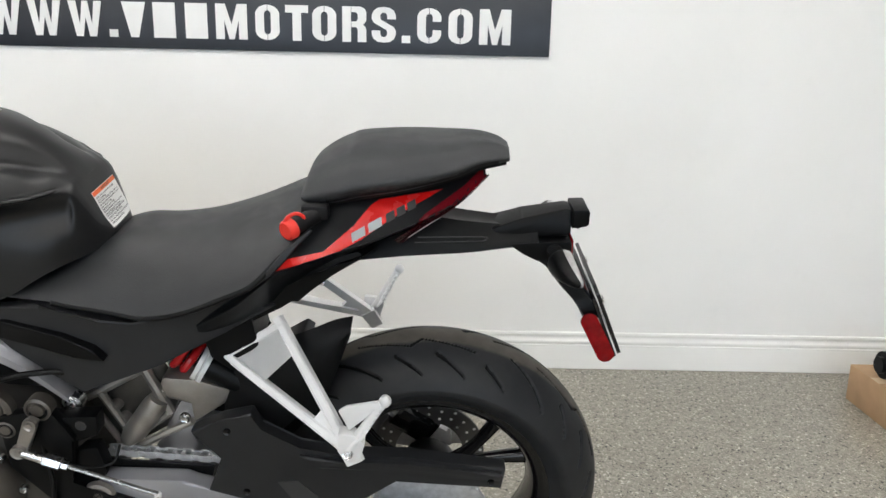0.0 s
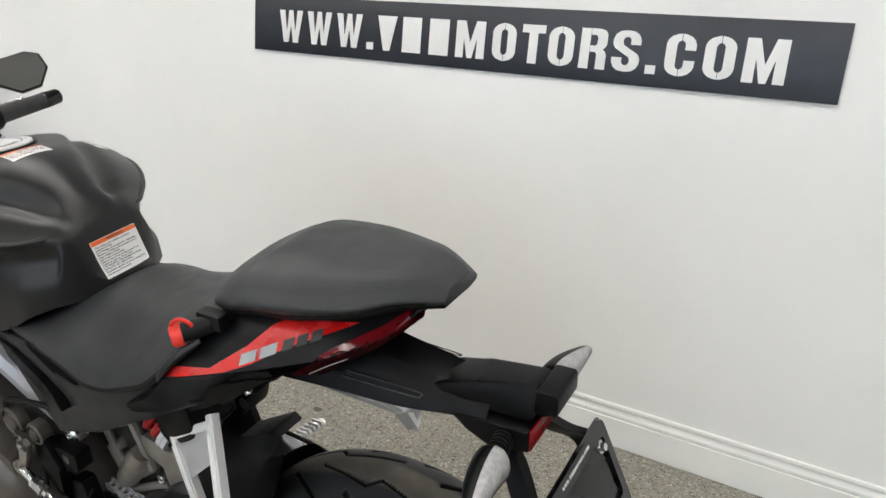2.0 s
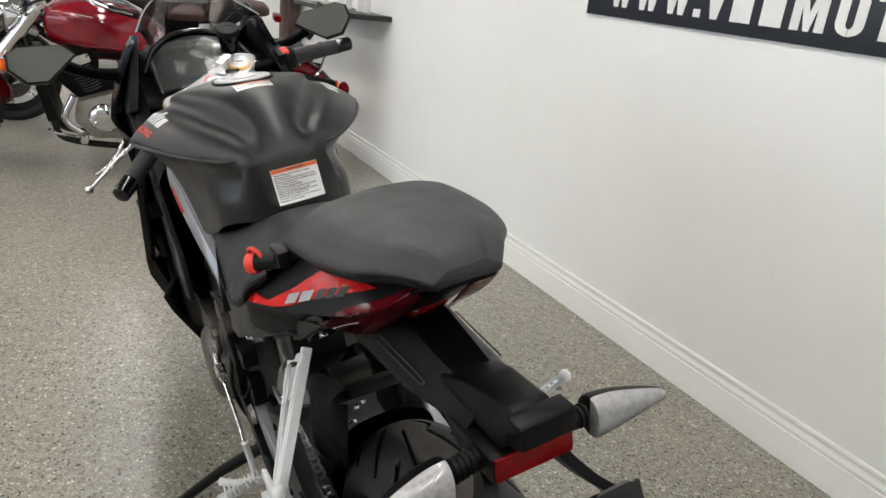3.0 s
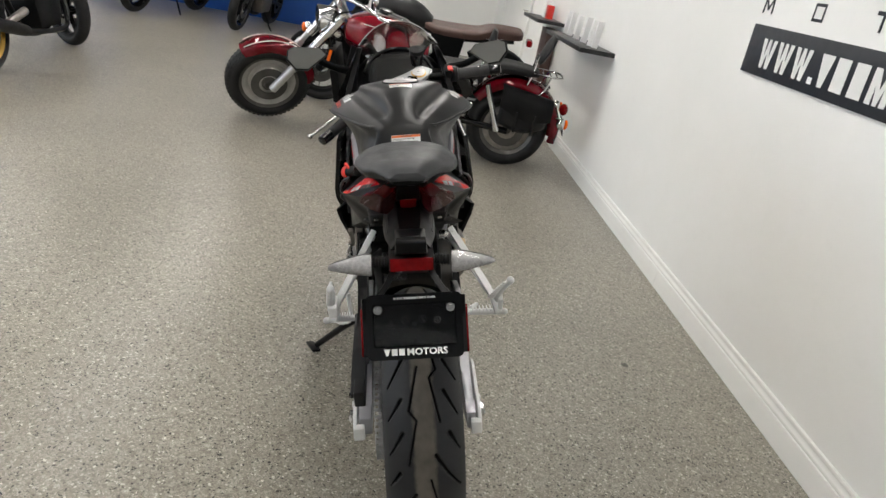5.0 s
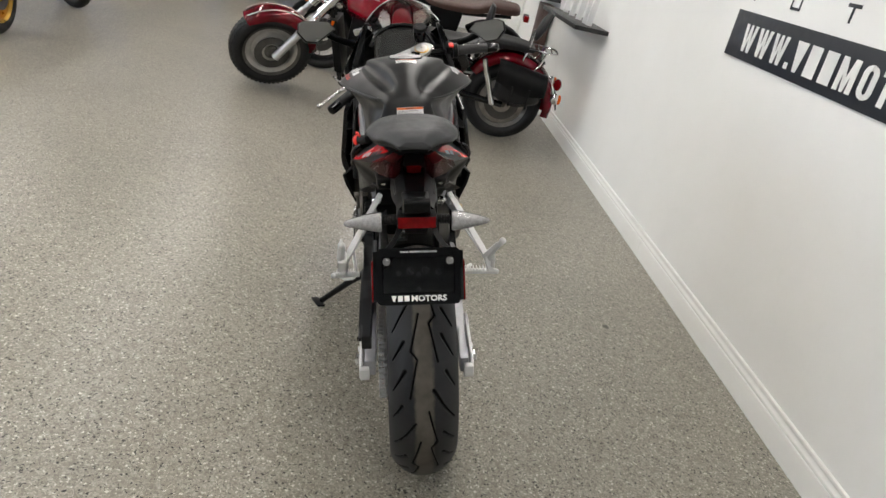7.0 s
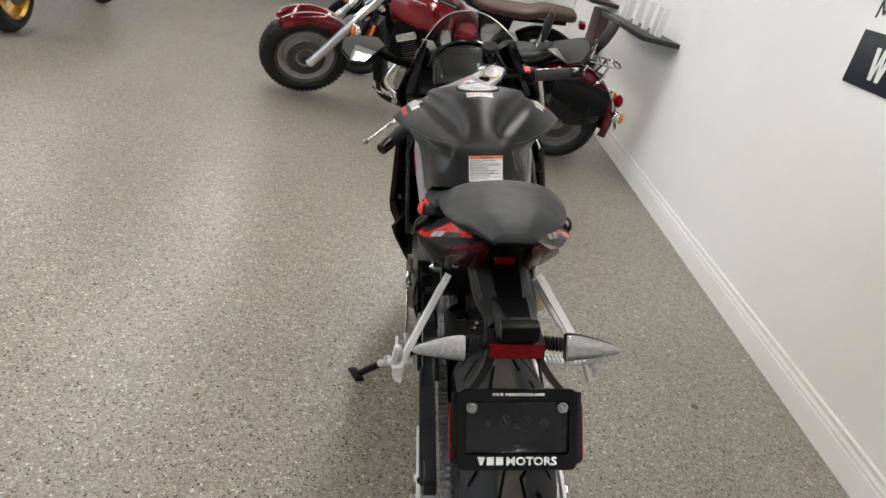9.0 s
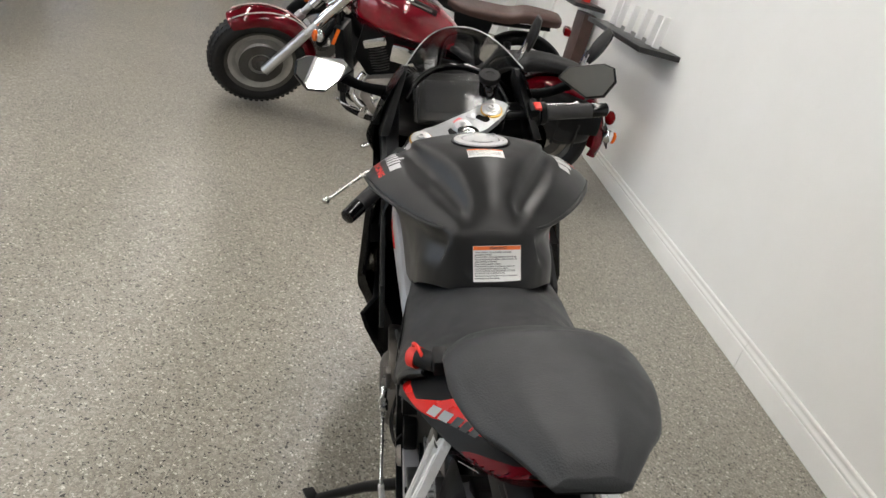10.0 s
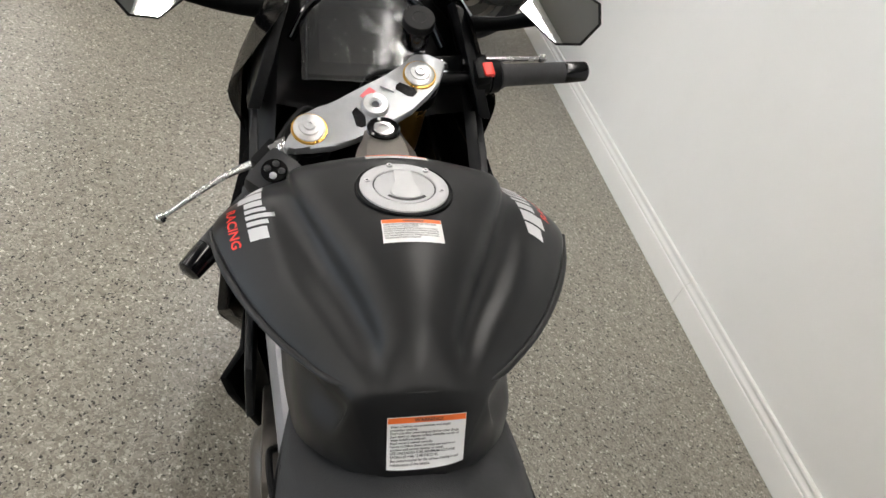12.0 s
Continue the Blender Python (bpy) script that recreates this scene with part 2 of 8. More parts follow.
def finish(name, bm, material, parent=None, label="", smooth=40.0):
    me = bpy.data.meshes.new(name)
    bmesh.ops.recalc_face_normals(bm, faces=bm.faces[:])
    for e in bm.edges:
        if len(e.link_faces) == 2 and e.calc_face_angle(0.0) > radians(smooth):
            e.smooth = False
    for f in bm.faces:
        f.smooth = True
    bm.to_mesh(me)
    bm.free()
    for m in material if isinstance(material, (list, tuple)) else [material]:
        me.materials.append(m)
    ob = new(name, me)
    ob.parent = parent
    if label:
        ob["label"] = label
    return ob


def part(name, bm, material, parent, label="", smooth=40.0):
    return finish(name, bm, material, parent, label, smooth)


def thing(name, m, label, category, group="", kind=""):
    ob = new(name)
    ob.empty_display_size = 0.1
    ob.matrix_basis = m
    return tagged(ob, label, category, group, kind)


def spline(p, n):
    """Catmull-Rom through the rows of p (k x ...), n steps a span."""
    p = np.asarray(p, float)
    q = np.concatenate([2 * p[:1] - p[1:2], p, 2 * p[-1:] - p[-2:-1]])
    out = []
    for i in range(len(p) - 1):
        a, b, c, d = q[i:i + 4]
        for s in np.arange(n) / n:
            out.append(0.5 * (2 * b + (c - a) * s + (2 * a - 5 * b + 4 * c - d) * s ** 2 + (3 * b - a - 3 * c + d) * s ** 3))
    out.append(p[-1])
    return np.array(out)


def grid(bm, g, closed=False, caps=False):
    """Quads over an array of points (rows x columns x 3)."""
    vs = [[bm.verts.new(p) for p in row] for row in g]
    n = len(vs[0])
    for a, b in zip(vs, vs[1:]):
        for j in range(n if closed else n - 1):
            k = (j + 1) % n
            bm.faces.new((a[j], a[k], b[k], b[j]))
    if caps:
        for row in (vs[0], vs[-1]):
            try:
                bm.faces.new(row)
            except ValueError:
                pass
    return vs


def half(x, pts):
    """A mirrored section at x from its right half, listed from the middle outwards."""
    r = [(x, y, z) for y, z in pts]
    l = [(x, -y, z) for y, z in pts if y > 1e-6]
    return l[::-1] + r


def shell(stations, su=6, sv=4, caps=True, closed=False):
    bm = bmesh.new()
    g = np.array([half(x, pts) for x, pts in stations])
    g = spline(g, su)
    g = spline(g.transpose(1, 0, 2), sv).transpose(1, 0, 2)
    grid(bm, g, closed, caps)
    return bm


def tube(bm, pts, r, n=10, smooth=0, flat=1.0, caps=True):
    """A round bar along pts; r is one radius or one for each point."""
    p = np.array(pts, float)
    rr = np.array(r if isinstance(r, (list, tuple)) else [r] * len(p), float)
    if smooth:
        rr = spline(rr[:, None], smooth)[:, 0]
        p = spline(p, smooth)
    up = None
    rings = []
    for i in range(len(p)):
        d = Vector(p[min(i + 1, len(p) - 1)] - p[max(i - 1, 0)]).normalized()
        if up is None:
            up = Vector((0, 0, 1)) if abs(d.z) < 0.9 else Vector((0, 1, 0))
        side = d.cross(up).normalized()
        up = side.cross(d).normalized()
        rings.append([Vector(p[i]) + float(rr[i]) * (math.cos(a) * side + flat * math.sin(a) * up) for a in (2 * math.pi * k / n for k in range(n))])
    grid(bm, rings, True, caps)
    return bm


def ball(bm, c, r, n=10, scale=(1, 1, 1)):
    rings = []
    for i in range(n // 2 + 1):
        t = math.pi * i / (n // 2)
        t = min(max(t, 0.02), math.pi - 0.02)
        rings.append([(c[0] + r * scale[0] * math.sin(t) * math.cos(a), c[1] + r * scale[1] * math.sin(t) * math.sin(a), c[2] + r * scale[2] * math.cos(t)) for a in (2 * math.pi * k / n for k in range(n))])
    grid(bm, rings, True, True)
    return bm


def lathe(bm, profile, c=(0, 0, 0), axis=(0, 1, 0), n=48, closed=False):
    """Turns (radius, height) round an axis through c."""
    a = Vector(tuple(axis)).normalized()
    u = a.orthogonal().normalized()
    w = a.cross(u)
    rings = []
    for k in range(n):
        t = 2 * math.pi * k / n
        d = math.cos(t) * u + math.sin(t) * w
        rings.append([Vector(tuple(c)) + r * d + h * a for r, h in profile])
    rings.append(rings[0])
    vs = [[bm.verts.new(p) for p in row] for row in rings[:-1]]
    m = len(profile)
    for i in range(n):
        p, q = vs[i], vs[(i + 1) % n]
        for j in range(m if closed else m - 1):
            k = (j + 1) % m
            if profile[j][0] < 1e-6 and profile[k][0] < 1e-6:
                continue
            bm.faces.new((p[j], p[k], q[k], q[j]))
    bmesh.ops.remove_doubles(bm, verts=bm.verts[:], dist=1e-5)
    return bm


def box(bm, c, s, bevel=0.0, rot=None, seg=2):
    m = Matrix.Translation(Vector(tuple(c))) @ (rot or Matrix()) @ Matrix.Diagonal((*s, 1))
    made = bmesh.ops.create_cube(bm, size=1.0, matrix=m)["verts"]
    if bevel:
        edges = list({e for v in made for e in v.link_edges})
        bmesh.ops.bevel(bm, geom=edges, offset=bevel, segments=seg, affect="EDGES", profile=0.6)
    return bm


def turn(rx=0, ry=0, rz=0):
    return Euler([radians(a) for a in (rx, ry, rz)]).to_matrix().to_4x4()


def prism(bm, poly, lo, hi, bevel=0.0, place=None, seg=2):
    """A plate: poly is (x, z), stretched along y from lo to hi; place: an optional map of the finished points."""
    a = [bm.verts.new((x, lo(x, z) if callable(lo) else lo, z)) for x, z in poly]
    b = [bm.verts.new((x, hi(x, z) if callable(hi) else hi, z)) for x, z in poly]
    faces = [bm.faces.new(a), bm.faces.new(b[::-1])]
    n = len(poly)
    for i in range(n):
        j = (i + 1) % n
        faces.append(bm.faces.new((a[j], a[i], b[i], b[j])))
    verts = a + b
    if bevel:
        edges = list({e for f in faces for e in f.edges})
        out = bmesh.ops.bevel(bm, geom=edges, offset=bevel, segments=seg, affect="EDGES", profile=0.6)
        verts = list({v for v in verts if v.is_valid} | set(out["verts"]))
    if place is not None:
        bmesh.ops.transform(bm, matrix=place, verts=[v for v in verts if v.is_valid])
    return bm


def bolt(bm, c, axis, r=0.007, h=0.006):
    lathe(bm, [(0, h), (r * 0.45, h), (r * 0.5, h * 0.5), (r * 0.75, h * 0.55), (r, h * 0.8), (r, 0), (0, 0)][::-1], c, axis, 10)
    return bm


def tree_of(ob):
    return BVHTree.FromPolygons([v.co[:] for v in ob.data.vertices], [p.vertices[:] for p in ob.data.polygons])


def lay(bm, on, o, u, v, lift=0.0008, reach=0.3, cuts=0.012):
    """Lays a flat mesh (x, y) along u and v from o on to a surface, lifted a little."""
    u, v = Vector(u).normalized(), Vector(v).normalized()
    n = u.cross(v).normalized()
    bmesh.ops.triangulate(bm, faces=bm.faces[:])
    for _ in range(6):
        long = [e for e in bm.edges if e.calc_length() > cuts]
        if not long:
            break
        bmesh.ops.subdivide_edges(bm, edges=long, cuts=1)
        bmesh.ops.triangulate(bm, faces=bm.faces[:])
    bmesh.ops.triangulate(bm, faces=bm.faces[:])
    for w in bm.verts:
        p = Vector(o) + u * w.co.x + v * w.co.y
        hit, nor, _, _ = on.ray_cast(p + n * reach, -n, 2 * reach)
        if hit is None:
            hit, nor, _, _ = on.find_nearest(p)
        if nor.dot(n) < 0:
            nor = -nor
        w.co = hit + nor * lift
    return bm


def polygon(bm, pts):
    bm.faces.new([bm.verts.new((x, y, 0)) for x, y in pts])
    return bm


def rect(bm, x0, y0, x1, y1):
    return polygon(bm, [(x0, y0), (x1, y0), (x1, y1), (x0, y1)])


def words(text, size, x=0.0, y=0.0, width=None, shear=0.0, bold=0.022):
    """Lettering in the built-in font as a flat mesh; width squeezes it."""
    c = bpy.data.curves.new("text", "FONT")
    c.body, c.size, c.shear, c.resolution_u, c.offset = text, 1.0, shear, 2, bold
    ob = new("text", c)
    bpy.context.view_layer.update()
    me = bpy.data.meshes.new_from_object(ob.evaluated_get(bpy.context.evaluated_depsgraph_get()))
    bm = bmesh.new()
    bm.from_mesh(me)
    bpy.data.objects.remove(ob), bpy.data.curves.remove(c), bpy.data.meshes.remove(me)
    if bm.verts:
        x0, x1 = min(v.co.x for v in bm.verts), max(v.co.x for v in bm.verts)
        k = width / (x1 - x0) if width else size
        for v in bm.verts:
            v.co = ((v.co.x - x0) * k + x, v.co.y * size + y, 0)
    return bm


def add(bm, other):
    me = bpy.data.meshes.new("t")
    other.to_mesh(me)
    other.free()
    bm.from_mesh(me)
    bpy.data.meshes.remove(me)
    return bm


SLIT = 0.012
HALF_O = [(0.5 - SLIT, 1), (0.36, 0.985), (0.18, 0.94), (0.06, 0.86), (0, 0.76), (0, 0.24), (0.06, 0.14), (0.18, 0.06), (0.36, 0.015), (0.5 - SLIT, 0), (0.5 - SLIT, 0.16), (0.40, 0.19), (0.36, 0.25), (0.36, 0.75), (0.40, 0.81), (0.5 - SLIT, 0.84)]
ARM_C = [(0.5 + SLIT, 0.84), (0.60, 0.81), (0.64, 0.75), (0.64, 0.62), (1, 0.62), (1, 0.76), (0.94, 0.86), (0.82, 0.94), (0.64, 0.985), (0.5 + SLIT, 1)]
S_UP = [(1, 0.66), (1, 0.78), (0.92, 0.90), (0.75, 0.98), (0.5, 1), (0.25, 0.98), (0.08, 0.90), (0, 0.78), (0, 0.66), (0.08, 0.56), (0.60, 0.36), (0.64, 0.30), (0.64, 0.22), (0.58, 0.17), (0.5, 0.155), (0.42, 0.17), (0.36, 0.22), (0.36, 0.34)]


def flip(p, sx, sy):
    """Mirrors an outline in the unit square and keeps its turning sense."""
    q = [(1 - x if sx else x, 1 - y if sy else y) for x, y in p]
    return q[::-1] if sx != sy else q


# bold condensed stencil letters as outlines in the unit square
GLYPHS = {
    "W": [[(0, 1), (0.20, 0), (0.40, 0), (0.5, 0.55), (0.60, 0), (0.80, 0), (1, 1), (0.77, 1), (0.68, 0.33), (0.58, 1), (0.42, 1), (0.32, 0.33), (0.23, 1)]],
    "M": [[(0, 0), (0.27, 0), (0.27, 0.55), (0.42, 0), (0.58, 0), (0.73, 0.55), (0.73, 0), (1, 0), (1, 1), (0.69, 1), (0.5, 0.42), (0.31, 1), (0, 1)]],
    "T": [[(0, 1), (0, 0.79), (0.31, 0.79), (0.31, 0), (0.69, 0), (0.69, 0.79), (1, 0.79), (1, 1)]],
    "R": [[(0, 0), (0.36, 0), (0.36, 1), (0, 1)], [(0.38, 1), (0.38, 0.84), (0.58, 0.84), (0.64, 0.78), (0.64, 0.64), (0.58, 0.58), (0.38, 0.58), (0.38, 0.42), (0.58, 0.42), (0.64, 0.36), (0.64, 0), (1, 0), (1, 0.36), (0.95, 0.44), (0.85, 0.50), (0.93, 0.53), (1, 0.62), (1, 0.86), (0.92, 0.95), (0.75, 1)]],
    "O": [HALF_O, flip(HALF_O, True, False)],
    "C": [HALF_O, ARM_C, flip(ARM_C, False, True)],
    "S": [S_UP + flip(S_UP, True, True)],
    ".": [[(0, 0), (1, 0), (1, 0.21), (0, 0.21)]],
    "#": [[(0.04, 0), (0.96, 0), (0.96, 1), (0.04, 1)]],
    "<": [[(0.34, 0), (0.66, 0), (1, 1), (0, 1)]],
}


def sign_letter(kind, x0, x1, y0, height, shear=0.0):
    """One letter or plain block of a sign between x0 and x1."""
    bm = bmesh.new()
    for outline in GLYPHS[kind]:
        polygon(bm, [(x0 + (x1 - x0) * x + shear * y * height, y0 + y * height) for x, y in outline])
    bm.normal_update()
    bmesh.ops.triangulate(bm, faces=bm.faces[:], ngon_method="EAR_CLIP")
    return bm


def row_of(signs, width, height, gap=0.22, shear=0.0):
    """A row of sign letters, width x height metres; a space stays free."""
    wide = {"W": 1.35, "M": 1.3, ".": 0.34}
    unit = width / (sum(wide.get(k, 1.0) for k in signs) + gap * (len(signs) - 1))
    bm, x = bmesh.new(), 0.0
    for k in signs:
        w = wide.get(k, 1.0) * unit
        if k != " ":
            add(bm, sign_letter(k, x, x + w, 0.0, height, shear))
        x += w + gap * unit
    return bm


# the trader's own name stays a row of plain blocks
WEB = "WWW.<##MOTORS.COM"
SHOP = "<## MOTORS"


def place_flat(bm, o, u, v, depth=0.0):
    """Maps a flat mesh on to a plane and gives it some thickness."""
    u, v = Vector(u).normalized(), Vector(v).normalized()
    n = u.cross(v)
    for w in bm.verts:
        w.co = Vector(o) + u * w.co.x + v * w.co.y
    if depth:
        faces = bm.faces[:]
        r = bmesh.ops.extrude_face_region(bm, geom=faces)
        bmesh.ops.translate(bm, verts=[g for g in r["geom"] if isinstance(g, bmesh.types.BMVert)], vec=n * depth)
    return bm


# ------------------------------------------------------------------ the room
def slab(name, lo, hi, material, label, category, bevel=0.0):
    bm = bmesh.new()
    box(bm, [(a + b) / 2 for a, b in zip(lo, hi)], [b - a for a, b in zip(lo, hi)], bevel)
    return tagged(finish(name, bm, material), label, category, kind="structure")


X0, X1, Y0 = -9.8, 8.5, -7.5
slab("floor", (X0, Y0, -0.1), (X1, WALL_Y, 0.0), FLOOR, "grey speckled epoxy flake showroom floor, lightly glossy", "floor")
slab("wall_north", (X0, WALL_Y, -0.1), (X1, WALL_Y + 0.12, CEIL), WALL, "smooth off-white painted showroom wall with scuffs", "wall")
slab("wall_west", (X0 - 0.12, Y0, -0.1), (X0, WALL_Y + 0.12, CEIL), WALL, "white painted far end wall of the showroom", "wall")
slab("wall_east", (X1, Y0, -0.1), (X1 + 0.12, WALL_Y + 0.12, CEIL), WALL, "plain white painted showroom wall", "wall")
WX0, WX1, WZ0, WZ1 = -4.6, 5.8, 0.35, 2.55
for lo, hi in (((X0, -0.1), (WX0, CEIL)), ((WX1, -0.1), (X1, CEIL)), ((WX0, -0.1), (WX1, WZ0)), ((WX0, WZ1), (WX1, CEIL))):
    slab("wall_south", (lo[0], Y0 - 0.12, lo[1]), (hi[0], Y0, hi[1]), WALL, "plain white painted showroom wall beside the assumed window", "wall")


def assumed_window():
    """Added cool fill: daylight through one long unseen, assumed window behind the walk."""
    t = thing("window_1", pose((WX0 + WX1) / 2, Y0 - 0.06, WZ0), "assumed long shop window, unseen, with dark frame bars and fill daylight outside", "window", kind="structure")
    w, h = WX1 - WX0, WZ1 - WZ0
    for k in range(5):
        part("window_bar", box(bmesh.new(), (-w / 2 + 0.03 + (w - 0.06) * k / 4, 0, h / 2), (0.06, 0.08, h - 0.004), 0.004), PLASTIC, t)
    for z in (0.03, h - 0.03):
        part("window_rail", box(bmesh.new(), (0, 0, z), (w - 0.004, 0.078, 0.056), 0.004), PLASTIC, t)


assumed_window()
# unseen glowing sheet, added to brighten the motorcycle's side
slab("backdrop", (WX0 - 1.5, Y0 - 1.2, 0.0), (WX1 + 1.5, Y0 - 1.15, 3.6), WINDOW_FILL, "pale glowing fill panel outside the assumed shop window", "backdrop")
slab("ceiling", (X0, Y0, CEIL), (X1, WALL_Y, CEIL + 0.1), CEILING, "plain white showroom ceiling", "ceiling")
slab("wall_panel", (X0, Y0 + 0.02, 0.004), (X0 + 0.03, 0.35, 1.25), BLUE, "deep blue panel along the foot of the far wall", "wall panel", 0.004)


def baseboard(name, x0, x1):
    """A moulded skirting: flat face, a cove, a bead and a quirk under the top edge."""
    prof = [(0.0, 0.001), (0.016, 0.001), (0.017, 0.003), (0.017, 0.094), (0.0165, 0.097), (0.011, 0.0985), (0.011, 0.1015), (0.014, 0.104), (0.0150, 0.108), (0.0140, 0.113), (0.0105, 0.117), (0.0075, 0.121), (0.0055, 0.126), (0.0055, 0.130), (0.0095, 0.1315), (0.0115, 0.135), (0.0115, 0.140), (0.0095, 0.1445), (0.0, 0.146)]
    bm = bmesh.new()
    grid(bm, [[(x, WALL_Y - d, z) for d, z in prof] for x in (x0, x1)], caps=True)
    return tagged(finish(name, bm, WHITE_TRIM, smooth=25), "white glossy moulded wooden baseboard along the wall", "baseboard", kind="structure")


baseboard("baseboard", X0 + 0.001, -1.1665)
baseboard("baseboard", -1.1632, X1 - 0.001)

# ceiling tubes along the room
def ceiling_light(x, y, length):
    t = thing("ceiling_light", pose(x, y, CEIL - 0.001), "long white linear ceiling light with a glowing diffuser", "ceiling light", "ceiling lights")
    bm = bmesh.new()
    box(bm, (0, 0, -0.025), (length, 0.20, 0.05), 0.006)
    part("housing", bm, WHITE_TRIM, t)
    bm = bmesh.new()
    box(bm, (0, 0, -0.0545), (length - 0.04, 0.16, 0.008), 0.002)
    part("diffuser", bm, DIFFUSER, t, "glowing white diffuser")
    return t


first = ceiling_light(-6.6, 1.0, 2.4)
# the unseen row at y -5.9 is added to brighten side-facing surfaces
for x, y in [(-6.6, -1.3), (-6.6, -3.6), (-3.6, 1.0), (-3.6, -1.3), (-3.6, -3.6), (-0.6, 1.0), (-0.6, -1.3), (-0.6, -3.6), (2.4, 1.0), (2.4, -1.3), (2.4, -3.6), (-6.6, -5.9), (-3.6, -5.9), (-0.6, -5.9), (2.4, -5.9)]:
    copy_thing(first, pose(x, y, CEIL - 0.001))


# wall sign
def wall_sign():
    t = thing("wall_sign", pose(0.042, WALL_Y - 0.002, 1.274, 0, 0.35, 0), "long black wall sign with a white web address", "sign")
    w, h = 2.105, 0.206
    bm = bmesh.new()
    box(bm, (0, -0.004, 0), (w, 0.008, h), 0.0015)
    part("board", bm, SIGN_BLACK, t)
    starts = (-0.918, -0.776, -0.633, -0.493, -0.446, -0.340, -0.228, -0.118, 0.021, 0.126, 0.220, 0.325, 0.428, 0.533, 0.587, 0.696, 0.804)
    wide = {"W": 0.118, "M": 0.110, ".": 0.030, "T": 0.080}
    for kind, x in zip(WEB, starts):
        bm = place_flat(sign_letter(kind, x, x + wide.get(kind, 0.084), -0.066, 0.119), (0, -0.0082, 0), (1, 0, 0), (0, 0, 1), 0.0015)
        part("letter", bm, LETTER_WHITE, t, "white condensed letter" if kind not in "<#" else "white block in the lettering")
    return t


wall_sign()
THIN = {
    "M": [[(0, 0), (0.10, 0), (0.16, 0.78), (0.46, 0.20), (0.54, 0.20), (0.84, 0.78), (0.90, 0), (1, 0), (0.94, 1), (0.82, 1), (0.5, 0.38), (0.18, 1), (0.06, 1)]],
    "O": [[(0, 0), (1, 0), (1, 0.17), (0, 0.17)], [(0, 0.83), (1, 0.83), (1, 1), (0, 1)], [(0, 0.17), (0.11, 0.17), (0.11, 0.83), (0, 0.83)], [(0.89, 0.17), (1, 0.17), (1, 0.83), (0.89, 0.83)]],
    "T": [[(0, 1), (0, 0.80), (0.42, 0.80), (0.42, 0), (0.56, 0), (0.56, 0.80), (1, 0.80), (1, 1)]],
}
for kind, x, w in (("M", -0.998, 0.088), ("O", -0.586, 0.076), ("T", -0.194, 0.082)):
    bm = bmesh.new()
    for outline in THIN[kind]:
        polygon(bm, [(x + w * a, 0.068 * b) for a, b in outline])
    bmesh.ops.remove_doubles(bm, verts=bm.verts[:], dist=1e-6)
    bmesh.ops.triangulate(bm, faces=bm.faces[:])
    bm = place_flat(bm, (0, WALL_Y - 0.001, 1.431), (1, 0, 0), (0, 0, 1), 0.002)
    tagged(finish("wall_letter", bm, SIGN_BLACK), "thin black letter %s fixed on the wall above the sign" % kind, "letter", "wall letters")


# ------------------------------------------------------------------ the black sport motorcycle
# its own frame: x to the rear, y to its right, z up, the rear contact at the origin; it leans on its side stand
bike = thing("sport_motorcycle", pose(0.736, 1.1145, 0.0, 12, 0, 1.1), "satin black sport motorcycle with red accents, leaning on its side stand", "motorcycle")
AX = 0.327     # rear axle height
AXX = -0.02    # rear axle, behind the origin
RT = 0.322     # rear tyre radius


def both(f):
    for s in (-1, 1):
        f(s)


# --- rear wheel
def tread_depth(a, y):
    """Depth of the tread grooves at the angle a and the distance y across the crown: a jogged line near the middle and four slants a pitch."""
    d = np.zeros_like(a)
    pitch = 2 * math.pi * RT / 6
    for side, shift in ((-1, 0.192), (1, 0.2825)):
        for pts, w0, w1 in (([(0.105, 0.010), (0.010, 0.0305), (-0.010, 0.0155), (-0.105, 0.034)], 0.0021, 0.0021),
                            ([(0.160, 0.0225), (0.070, 0.074)], 0.0036, 0.0016), ([(0.036, 0.047), (-0.008, 0.074)], 0.0034, 0.0014),
                            ([(-0.038, 0.045), (-0.091, 0.074)], 0.0036, 0.0014), ([(-0.131, 0.054), (-0.173, 0.0755)], 0.0034, 0.0014)):
            for wrap in (-pitch, 0, pitch):
                px, py = (a * RT - shift + pitch / 2) % pitch - pitch / 2 + wrap, side * y
                for (ax, ay), (bx, by) in zip(pts, pts[1:]):
                    t = np.clip(((px - ax) * (bx - ax) + (py - ay) * (by - ay)) / ((bx - ax) ** 2 + (by - ay) ** 2), 0, 1)
                    dist = np.hypot(px - ax - t * (bx - ax), py - ay - t * (by - ay))
                    d = np.maximum(d, np.clip(1.55 - dist / (w0 + (w1 - w0) * t), 0, 1))
    return d


